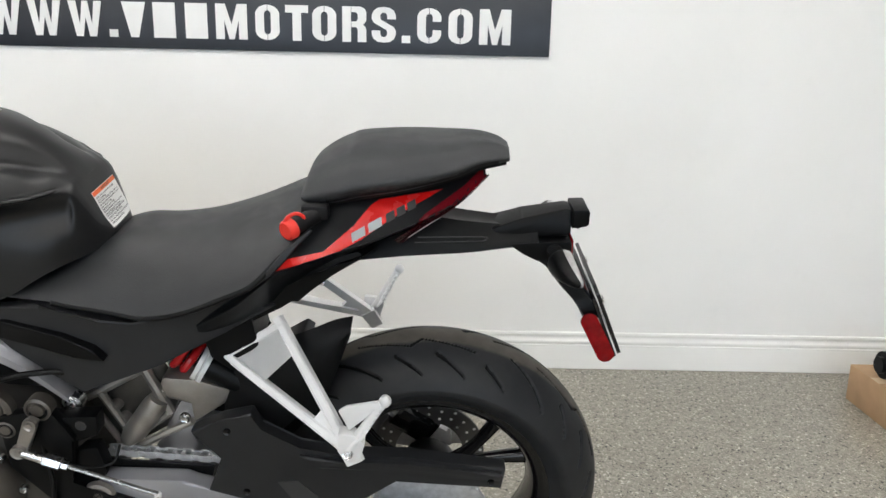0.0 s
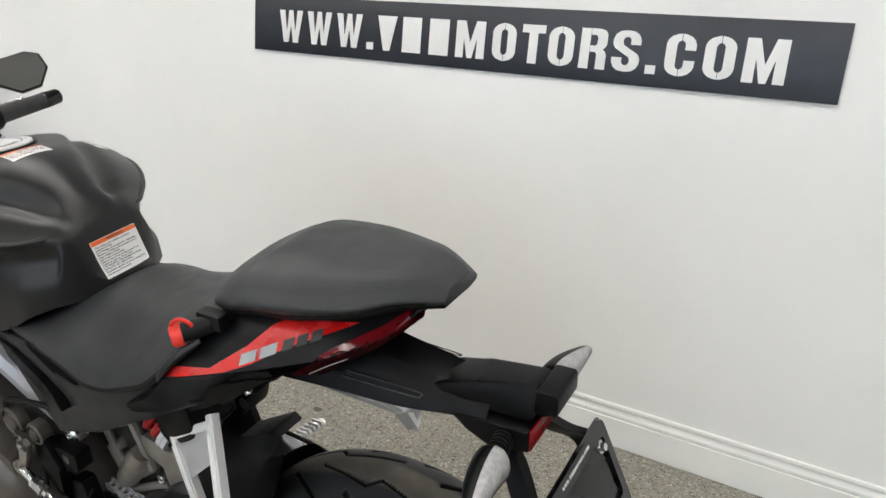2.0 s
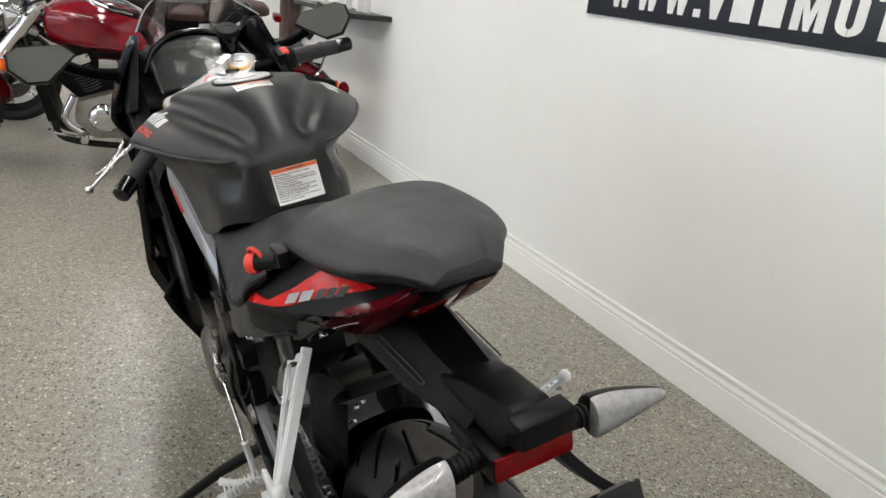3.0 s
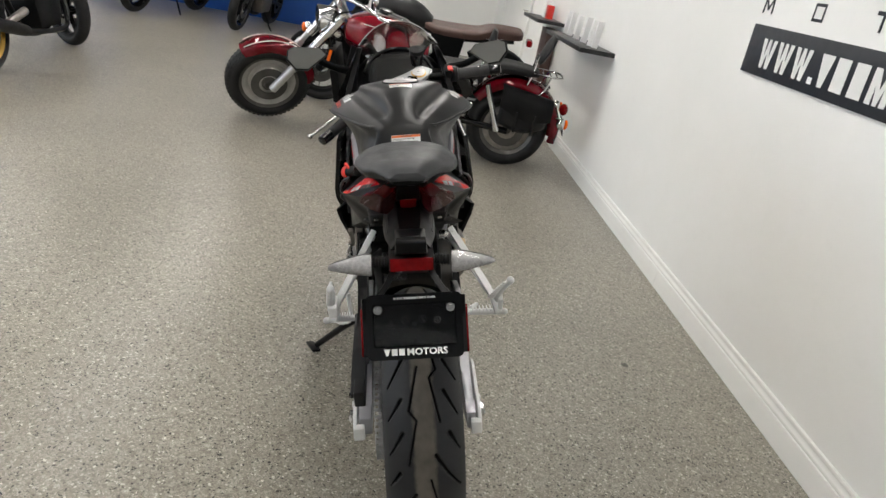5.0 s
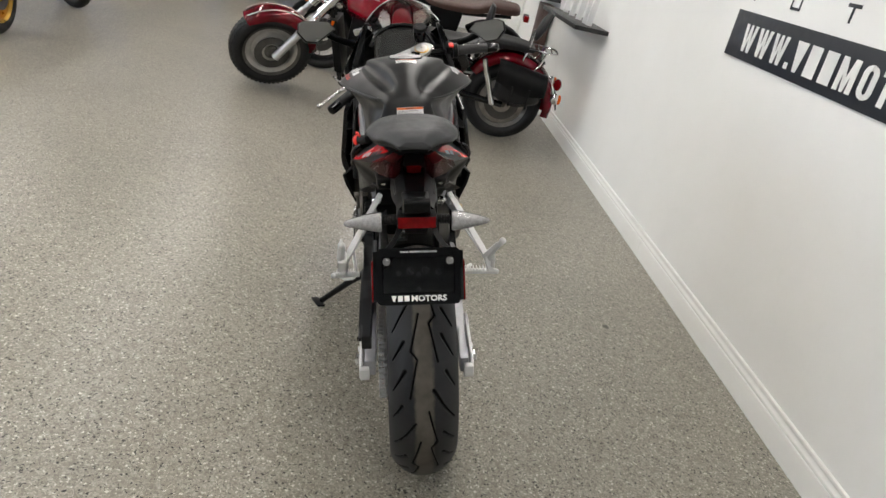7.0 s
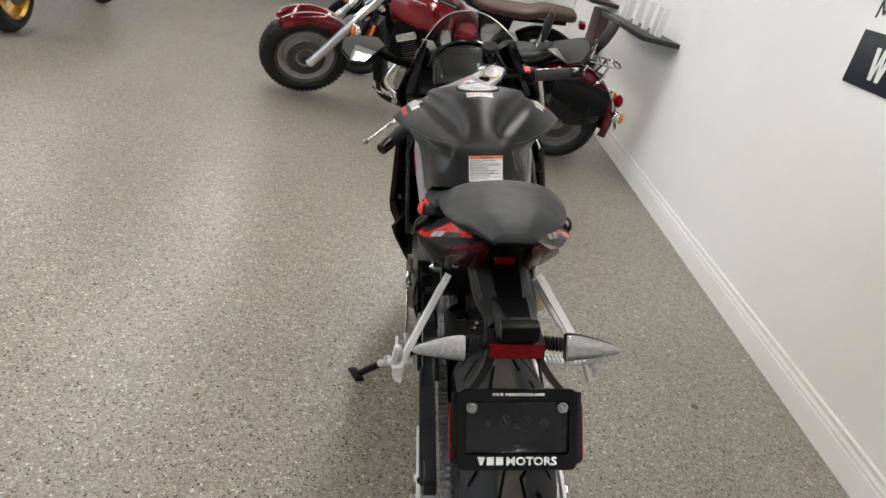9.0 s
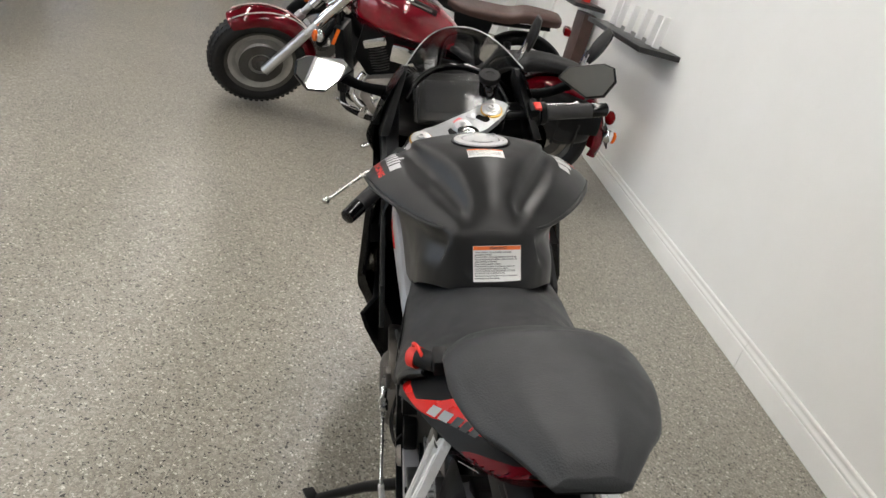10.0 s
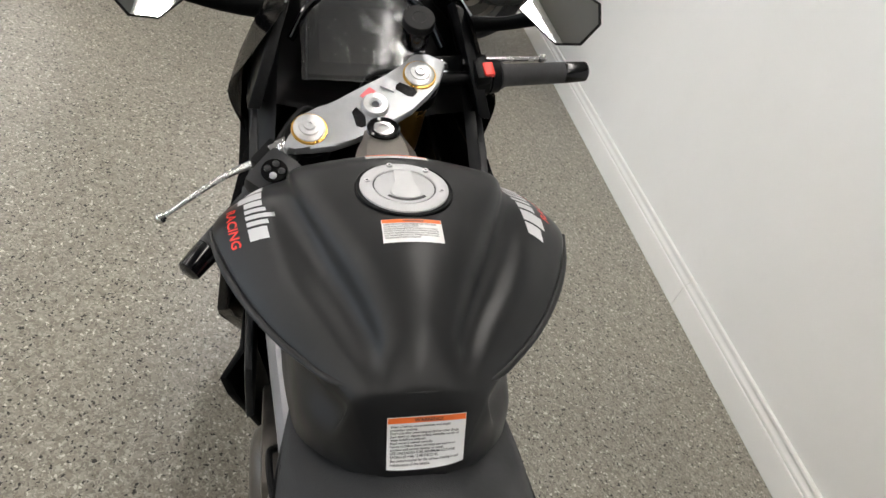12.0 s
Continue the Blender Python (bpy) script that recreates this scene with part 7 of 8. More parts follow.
def cruiser():
    """The dark red cruiser that stands across the end of the row, its tail to the wall."""
    c = thing("cruiser_motorcycle", pose(-3.22, 1.81, 0.0, 7, 0, 84.8), "dark red chrome-trimmed cruiser motorcycle with black leather saddlebags", "motorcycle")
    FX = -1.84
    # front end, turned a little
    fw = wheel(c, "front_wheel", (FX, 0, 0.318), 0.318, 0.140, 0.215, CAST_DARK, 0, "front wheel with a grey cast disc face")
    bm = bmesh.new()
    for s in (-1, 1):
        lathe(bm, [(0.217, 0.054), (0.205, 0.050), (0.176, 0.040), (0.168, 0.034), (0.150, 0.018), (0.118, 0.020), (0.108, 0.034), (0.060, 0.040)], axis=(0, s, 0), n=64)
    face = part("wheel_face", bm, CAST_PALE, fw, "pale grey cast wheel face")
    for s in (-1, 1):
        bm = lathe(bmesh.new(), [(0.048, 0.052), (0.124, 0.052), (0.126, 0.055), (0.124, 0.058), (0.048, 0.058)], axis=(0, s, 0), n=56, closed=True)
        part("front_disc", bm, CAST_PALE, face, "pale steel brake disc")
        bm = lathe(bmesh.new(), [(0.060, 0.040), (0.056, 0.064), (0.036, 0.072), (0.030, 0.084), (0.0, 0.086)], axis=(0, s, 0), n=36)
        part("front_hub", bm, CAST_DARK, face, "dark cast wheel hub")
        for k in range(6):
            an = math.pi * k / 3
            part("disc_bolt", bolt(bmesh.new(), (0.085 * math.cos(an), s * 0.057, 0.085 * math.sin(an)), (0, s, 0), 0.007, 0.004), STEEL, face)
    bm = bmesh.new()
    for k in range(54):
        an = 2 * math.pi * k / 54
        for s in (-1, 1):
            for y, r, skew in ((0.016, 0.3132, 28), (0.046, 0.2986, -24)):
                m = turn(0, -math.degrees(an + (0.058 if y > 0.03 else 0.0)), 0)
                box(bm, m @ V(r, s * y, 0), (0.008, 0.024, 0.020), 0.0, m @ turn(s * skew, 0, 0) @ turn(0, 0, -s * 24 if y > 0.03 else -s * 6))
    tagged(part("tread_block", bm, TOURING_RUBBER, fw, "black tread blocks"), kind="stuff")
    g = mudguard(c, (FX, 0, 0.318), 0.354, 2, 128, 0.092, CHERRY, "dark red flared front mudguard", 0.004)
    for dy in (-1, 1):
        bm = tube(bmesh.new(), [(FX + 0.3555 * math.cos(radians(a)), dy * (0.022 + 0.030 * math.sin(radians((a - 60) * 1.6))), 0.318 + 0.353 * math.sin(radians(a))) for a in range(34, 126, 8)], 0.004, 6, 2)
        part("pinstripe", bm, PINSTRIPE, g, "pale curved pinstripe")
    for s in (-1, 1):
        bm = bmesh.new()
        tube(bm, [(FX + 0.02, s * 0.105, 0.300), (FX + 0.245, s * 0.105, 0.60)], [0.032, 0.029], 18)
        tube(bm, [(FX + 0.245, s * 0.105, 0.60), (FX + 0.50, s * 0.105, 0.945)], [0.021, 0.021], 16)
        part("fork_leg", bm, BRUSHED, c, "satin alloy fork leg")
        bm = tube(bmesh.new(), [(FX + 0.30, s * 0.10, 0.665), (FX + 0.48, s * 0.10, 0.91)], [0.034, 0.036], 18)
        part("fork_cover", bm, CHROME, c, "chrome fork cover")
        bm = bmesh.new()
        tube(bm, [(FX + 0.29, s * 0.12, 0.655), (FX + 0.29, s * 0.17, 0.655)], 0.012, 10)
        ball(bm, (FX + 0.30, s * 0.20, 0.655), 0.040, 14, (0.8, 0.9, 1))
        ind = part("indicator", bm, CHROME, c, "chrome round indicator")
        bm = ball(bmesh.new(), (FX + 0.272, s * 0.20, 0.655), 0.036, 14, (0.5, 0.9, 1))
        part("indicator_lens", bm, AMBER, ind, "amber lens")
        bm = bmesh.new()
        tube(bm, [(FX + 0.46, s * 0.07, 0.985), (FX + 0.47, s * 0.10, 1.06), (FX + 0.56, s * 0.24, 1.10), (FX + 0.72, s * 0.37, 1.06), (FX + 0.86, s * 0.42, 1.03)], 0.013, 12, 6)
        hb = part("handlebar", bm, CHROME, c, "chrome swept handlebar")
        bm = tube(bmesh.new(), [(FX + 0.74, s * 0.378, 1.055), (FX + 0.88, s * 0.427, 1.025)], 0.018, 14)
        part("grip", bm, RUBBER, hb, "black rubber grip")
        bm = tube(bmesh.new(), [(FX + 0.66, s * 0.34, 1.085), (FX + 0.68, s * 0.40, 1.08), (FX + 0.84, s * 0.45, 1.05)], 0.006, 8, 4)
        part("lever", bm, CHROME, hb)
        bm = bmesh.new()
        tube(bm, [(FX + 0.66, s * 0.33, 1.08), (FX + 0.62, s * 0.38, 1.18), (FX + 0.60, s * 0.42, 1.24)], 0.006, 8, 4)
        ball(bm, (FX + 0.60, s * 0.44, 1.26), 0.055, 16, (0.35, 1.2, 0.8))
        part("mirror", bm, CHROME, hb, "chrome mirror")
    bm = bmesh.new()
    lathe(bm, [(0, -0.13), (0.05, -0.12), (0.085, -0.07), (0.098, 0.0), (0.102, 0.02), (0.096, 0.03)], (FX + 0.36, 0, 0.845), (-1, 0, -0.1), 32)
    h = part("headlight", bm, CHROME, c, "chrome round headlight")
    bm = lathe(bmesh.new(), [(0, 0.045), (0.05, 0.042), (0.096, 0.028)], (FX + 0.36, 0, 0.845), (-1, 0, -0.1), 32)
    part("headlight_lens", bm, LENS, h)
    bm = bmesh.new()
    box(bm, (FX + 0.44, 0, 0.80), (0.09, 0.25, 0.04), 0.012, turn(0, 36, 0))
    box(bm, (FX + 0.50, 0, 0.94), (0.09, 0.25, 0.035), 0.012, turn(0, 36, 0))
    part("fork_clamp", bm, CHROME, c, "chrome fork clamps")
    bm = bmesh.new()
    tube(bm, [(FX + 0.52, 0.05, 0.98), (FX + 0.45, 0.12, 0.93), (FX + 0.50, 0.07, 0.80), (FX + 0.62, 0.02, 0.72)], 0.006, 8, 6)
    tube(bm, [(FX + 0.60, -0.25, 1.07), (FX + 0.42, -0.18, 0.98), (FX + 0.46, -0.08, 0.82), (FX + 0.60, -0.03, 0.70)], 0.006, 8, 6)
    part("cable", bm, RUBBER, c)
    # the front end is turned to the left
    axis, head_at = V(0.48, 0, 0.645).normalized(), V(FX + 0.50, 0, 0.945)
    swing = Matrix.Translation(head_at) @ Matrix.Rotation(radians(28), 4, axis) @ Matrix.Translation(-head_at)
    for ob in [ob for ob in bpy.data.objects if ob.parent == c]:
        ob.matrix_local = swing @ ob.matrix_basis
    # tank
    T = [(-1.30, [(0, 0.86), (0.06, 0.855), (0.08, 0.83), (0.07, 0.78), (0.03, 0.74)]),
         (-1.26, [(0, 0.905), (0.085, 0.895), (0.120, 0.85), (0.105, 0.76), (0.04, 0.70)]),
         (-1.12, [(0, 0.945), (0.105, 0.930), (0.165, 0.86), (0.150, 0.74), (0.05, 0.675)]),
         (-0.95, [(0, 0.940), (0.105, 0.920), (0.165, 0.84), (0.150, 0.72), (0.05, 0.660)]),
         (-0.80, [(0, 0.890), (0.085, 0.872), (0.130, 0.80), (0.118, 0.71), (0.04, 0.660)]),
         (-0.68, [(0, 0.815), (0.050, 0.805), (0.075, 0.76), (0.07, 0.70), (0.03, 0.665)])]
    tank = part("fuel_tank", shell(T, 6, 5), CHERRY, c, "dark red teardrop fuel tank", 70)
    bm = bmesh.new()
    prism(bm, [(-1.16, 0.955), (-1.02, 0.972), (-0.88, 0.945), (-0.80, 0.905), (-0.95, 0.915), (-1.12, 0.935)], -0.045, 0.045, 0.01)
    part("tank_console", bm, CHROME, tank, "chrome tank console")
    bm = lathe(bmesh.new(), [(0, 0.03), (0.045, 0.028), (0.052, 0.015), (0.052, 0)], (-1.03, 0, 0.958), (0.1, 0, 1), 28)
    part("speedometer", bm, GLOSS_BLACK, tank, "round black-faced speedometer")
    for s in (-1, 1):
        bm = tube(bmesh.new(), [(-1.27, s * 0.095, 0.875), (-1.12, s * 0.152, 0.885), (-0.95, s * 0.156, 0.850), (-0.82, s * 0.126, 0.80)], 0.0035, 6, 5)
        part("pinstripe", bm, PINSTRIPE, tank)
    # engine: two finned cylinders in a vee
    for ang, x0, nm in ((-24, -1.06, "front"), (24, -0.90, "rear")):
        m = Matrix.Translation((x0, 0, 0.42)) @ turn(0, ang, 0)
        bm = lathe(bmesh.new(), [(0, 0.02), (0.066, 0.02), (0.066, 0.19), (0, 0.19)], m @ V(0, 0, 0), m.to_3x3() @ V(0, 0, 1), 24)
        cyl = part("cylinder", bm, PLASTIC, c, "black finned cylinder", 25)
        for k in range(9):
            r = 0.084 - 0.002 * abs(k - 4)
            bm = lathe(bmesh.new(), [(0, -0.003), (r - 0.004, -0.003), (r, -0.001), (r, 0.002), (r - 0.004, 0.003), (0, 0.003)], m @ V(0, 0, 0.04 + 0.0165 * k), m.to_3x3() @ V(0, 0, 1), 28)
            part("cooling_fin", bm, CAST_DARK, cyl)
        bm = box(bmesh.new(), tuple(m @ V(0, 0, 0.215)), (0.15, 0.18, 0.06), 0.022, m.to_3x3().to_4x4())
        part("cylinder_head", bm, CHROME, cyl, "chrome cylinder head cover")
    bm = bmesh.new()
    prism(bm, [(-1.16, 0.40), (-0.98, 0.46), (-0.74, 0.44), (-0.62, 0.36), (-0.66, 0.24), (-0.80, 0.18), (-1.08, 0.18), (-1.18, 0.28)], -0.13, 0.13, 0.03)
    eng = part("crankcase", bm, CAST, c, "grey crankcase")
    for x, r in ((-1.02, 0.088), (-0.79, 0.070)):
        for s in (-1, 1):
            bm = lathe(bmesh.new(), [(0, 0.045), (r * 0.6, 0.043), (r * 0.85, 0.030), (r, 0.008), (r, -0.01)], (x, s * 0.132, 0.315), (0, s, 0), 36)
            part("engine_cover", bm, CHROME, eng, "polished round engine cover")
    bm = bmesh.new()
    box(bm, (-0.96, -0.115, 0.60), (0.16, 0.05, 0.11), 0.022)
    part("air_cleaner", bm, CHROME, eng, "chrome air cleaner")
    bm = bmesh.new()
    tube(bm, [(-1.42, -0.045, 0.80), (-1.30, -0.06, 0.30), (-1.18, -0.09, 0.155), (-0.60, -0.10, 0.155), (-0.30, -0.10, 0.36)], 0.019, 12, 5)
    tube(bm, [(-1.42, 0.045, 0.80), (-1.30, 0.06, 0.30), (-1.18, 0.09, 0.155), (-0.60, 0.10, 0.155), (-0.30, 0.10, 0.36)], 0.019, 12, 5)
    tube(bm, [(-1.40, 0, 0.82), (-1.2, 0, 0.70), (-0.6, 0, 0.65), (-0.2, 0, 0.50)], 0.024, 12, 4)
    part("frame", bm, GLOSS_BLACK, c, "black tubular frame")
    bm = prism(bmesh.new(), [(-1.40, 0.66), (-1.34, 0.66), (-1.25, 0.28), (-1.31, 0.28)], -0.14, 0.14, 0.008)
    rad = part("radiator", bm, PLASTIC, c, "black radiator")
    bm = box(bmesh.new(), (-1.375, -0.146, 0.61), (0.022, 0.008, 0.10), 0.003, turn(0, 12, 0))
    part("side_reflector", bm, AMBER, rad, "amber side reflector")
    for side in (-1, 1):
        bm = prism(bmesh.new(), [(-0.74, 0.655), (-0.36, 0.655), (-0.30, 0.560), (-0.40, 0.400), (-0.60, 0.380), (-0.72, 0.450)], side * 0.095, side * 0.140, 0.018)
        part("side_cover", bm, GLOSS_BLACK, c, "glossy black side cover")
        bm = prism(bmesh.new(), [(-1.24, 0.70), (-0.72, 0.70), (-0.70, 0.46), (-0.82, 0.42), (-1.16, 0.40), (-1.26, 0.50)], side * 0.015, side * 0.055, 0.012)
        part("inner_cover", bm, PLASTIC, c, "black inner cover between the cylinders")
    bm = tube(bmesh.new(), [(-1.17, -0.150, 0.44), (-1.22, -0.155, 0.30), (-1.10, -0.160, 0.20)], 0.018, 12, 4)
    part("coolant_pipe", bm, CHROME, c, "chrome pipe beside the engine")
    # pegs and shift lever on the near side
    bm = bmesh.new()
    tube(bm, [(-1.12, -0.13, 0.22), (-1.12, -0.30, 0.235)], 0.010, 10)
    tube(bm, [(-1.12, -0.21, 0.235), (-1.12, -0.32, 0.24)], 0.020, 14)
    tube(bm, [(-1.10, -0.16, 0.20), (-1.26, -0.18, 0.23), (-1.30, -0.20, 0.26)], 0.008, 8, 4)
    part("foot_peg", bm, CHROME, c, "chrome forward foot peg")
    bm = tube(bmesh.new(), [(-0.93, -0.13, 0.17), (-1.00, -0.26, 0.075), (-1.08, -0.335, 0.045)], [0.012, 0.011, 0.012], 10)
    part("side_stand", bm, CHROME, c, "side stand on the floor")
    for z, x1 in ((0.27, 0.30), (0.36, 0.22)):
        bm = tube(bmesh.new(), [(-1.10, 0.09, 0.50), (-1.14, 0.17, 0.36), (-0.95, 0.20, z - 0.02), (-0.5, 0.205, z - 0.02), (-0.42, 0.205, z), (x1, 0.21, z + 0.02)], [0.022, 0.024, 0.024, 0.026, 0.043, 0.046], 14, 5)
        part("exhaust", bm, CHROME, c, "chrome exhaust pipe")
    # rear end
    wheel(c, "rear_wheel", (0, 0, 0.310), 0.310, 0.165, 0.200, CAST_DARK, 0, "rear wheel with a grey rim")
    bm = lathe(bmesh.new(), [(0.180, -0.045), (0.120, -0.060), (0.07, -0.085), (0, -0.085)], (0, 0, 0.31), n=48)
    part("wheel_face", bm, CAST, c, "grey cast rear wheel face")
    mudguard(c, (0.02, 0, 0.335), 0.375, -12, 150, 0.118, CHERRY, "dark red flared rear mudguard", 0.004)
    for s in (-1, 1):
        bm = tube(bmesh.new(), [(-0.62, s * 0.12, 0.34), (-0.30, s * 0.13, 0.33), (0.0, s * 0.125, 0.31)], [0.03, 0.026, 0.024], 12, 4)
        part("swing_arm", bm, GLOSS_BLACK, c)
        bm = bmesh.new()
        tube(bm, [(-0.08, s * 0.16, 0.31), (-0.21, s * 0.155, 0.64)], [0.024, 0.022], 14)
        part("shock_absorber", bm, CHROME, c, "chrome rear shock absorber")
        # saddlebag
        S = []
        for k, (f, y0, y1) in enumerate(((0.0, 0.15, 0.18), (0.10, 0.135, 0.25), (0.5, 0.13, 0.285), (0.9, 0.135, 0.25), (1.0, 0.15, 0.18))):
            x = -0.09 + 0.36 * f
            lo = 0.43 - 0.09 * math.sin(math.pi * (0.15 + 0.75 * f))
            hi = 0.655 - 0.05 * f
            S.append([(x, s * y0, lo + 0.03), (x, s * (y0 + y1) / 2, lo), (x, s * y1, lo + 0.05), (x, s * y1 * 1.01, (lo + hi) / 2), (x, s * (y1 - 0.015), hi - 0.04), (x, s * (y0 + y1) / 2, hi), (x, s * y0, hi - 0.01)])
        bm = bmesh.new()
        grid(bm, spline(np.array(S), 4), True, True)
        bag = part("saddlebag", bm, LEATHER, c, "black leather saddlebag", 50)
        bm = bmesh.new()
        rows = []
        for x in np.linspace(-0.10, 0.28, 8):
            f = (x + 0.09) / 0.36
            rows.append([(x, s * y, z - 0.05 * f) for y, z in ((0.14, 0.664), (0.21, 0.672), (0.268, 0.645), (0.292, 0.58), (0.294, 0.535 - 0.045 * math.sin(math.pi * np.clip(f, 0, 1))))])
        grid(bm, spline(np.array(rows).transpose(1, 0, 2), 3))
        bmesh.ops.solidify(bm, geom=bm.faces[:], thickness=0.006)
        part("bag_flap", bm, LEATHER, bag, "leather flap")
        for x in (0.03, 0.16):
            bm = tube(bmesh.new(), [(x, s * 0.296, 0.52), (x, s * 0.290, 0.44), (x + 0.004, s * 0.270, 0.36)], 0.008, 8, 3, 0.4)
            part("bag_strap", bm, LEATHER, bag, "thin leather strap")
        bm = bmesh.new()
        tube(bm, [(0.33, s * 0.10, 0.475), (0.37, s * 0.20, 0.475)], 0.010, 10)
        ball(bm, (0.37, s * 0.225, 0.475), 0.042, 14, (0.9, 0.8, 1))
        ind = part("indicator", bm, CHROME, c, "chrome round indicator")
        bm = ball(bmesh.new(), (0.400, s * 0.225, 0.475), 0.037, 14, (0.5, 0.85, 1))
        part("indicator_lens", bm, AMBER, ind, "amber lens")
    bm = ball(bmesh.new(), (0.395, 0, 0.52), 0.055, 16, (0.6, 1.1, 0.8))
    part("tail_light", bm, REFLECTOR, c, "red tail light")
    bm = box(bmesh.new(), (0.41, 0, 0.40), (0.008, 0.18, 0.11), 0.003, turn(0, -12, 0))
    part("plate_bracket", bm, PLASTIC, c)
    # seats with a backrest
    S = [(-0.70, [(0, 0.735), (0.06, 0.73), (0.085, 0.715), (0.08, 0.69), (0.0, 0.68)]),
         (-0.58, [(0, 0.715), (0.11, 0.715), (0.150, 0.70), (0.145, 0.665), (0.0, 0.65)]),
         (-0.42, [(0, 0.705), (0.13, 0.715), (0.178, 0.70), (0.17, 0.655), (0.0, 0.64)]),
         (-0.27, [(0, 0.735), (0.12, 0.745), (0.165, 0.725), (0.155, 0.665), (0.0, 0.65)]),
         (-0.21, [(0, 0.775), (0.10, 0.775), (0.130, 0.755), (0.125, 0.70), (0.0, 0.69)]),
         (-0.08, [(0, 0.790), (0.09, 0.790), (0.120, 0.77), (0.112, 0.73), (0.0, 0.72)]),
         (0.08, [(0, 0.785), (0.08, 0.782), (0.105, 0.765), (0.098, 0.735), (0.0, 0.725)]),
         (0.15, [(0, 0.765), (0.05, 0.762), (0.07, 0.752), (0.065, 0.735), (0.0, 0.73)])]
    part("seat", shell(S, 5, 5), LEATHER, c, "black leather two-part seat", 70)
    for nm, x0, z0, x1, z1, hw in (("backrest", 0.13, 0.83, 0.21, 1.035, 0.115), ("rider_backrest", -0.245, 0.80, -0.225, 1.00, 0.095)):
        rows = []
        for f in np.linspace(0, 1, 7):
            k = math.sin(math.pi * (0.12 + 0.76 * f)) ** 0.5
            x, z = x0 + (x1 - x0) * f, z0 + (z1 - z0) * f
            rows.append([(x + 0.028 * math.cos(a) * k, hw * k * math.sin(a), z - 0.01 * math.cos(a)) for a in (2 * math.pi * j / 16 for j in range(16))])
        bm = bmesh.new()
        grid(bm, spline(np.array(rows), 2), True, True)
        br = part(nm, bm, LEATHER, c, "padded black backrest", 60)
        bm = bmesh.new()
        for s in (-1, 1):
            tube(bm, [(x0 - 0.01, s * 0.05, z0 + 0.05), (x0 - 0.03, s * 0.07, 0.76), (x0 - 0.06, s * 0.13, 0.68)], 0.007, 8, 4)
        part("backrest_bar", bm, CHROME, br, "chrome backrest bars")
    # luggage rack
    bm = bmesh.new()
    loop = [(0.09, -0.09, 0.765), (0.27, -0.085, 0.760), (0.32, -0.05, 0.758), (0.32, 0.05, 0.758), (0.27, 0.085, 0.760), (0.09, 0.09, 0.765)]
    tube(bm, loop, 0.007, 8, 4)
    for x in (0.13, 0.18, 0.23, 0.28):
        tube(bm, [(x, -0.085, 0.762), (x, 0.085, 0.762)], 0.006, 8)
    for s in (-1, 1):
        tube(bm, [(0.24, s * 0.085, 0.762), (0.20, s * 0.125, 0.66), (0.15, s * 0.13, 0.60)], 0.009, 8, 4)
    part("luggage_rack", bm, CHROME, c, "chrome luggage rack")
    return c


cruiser()


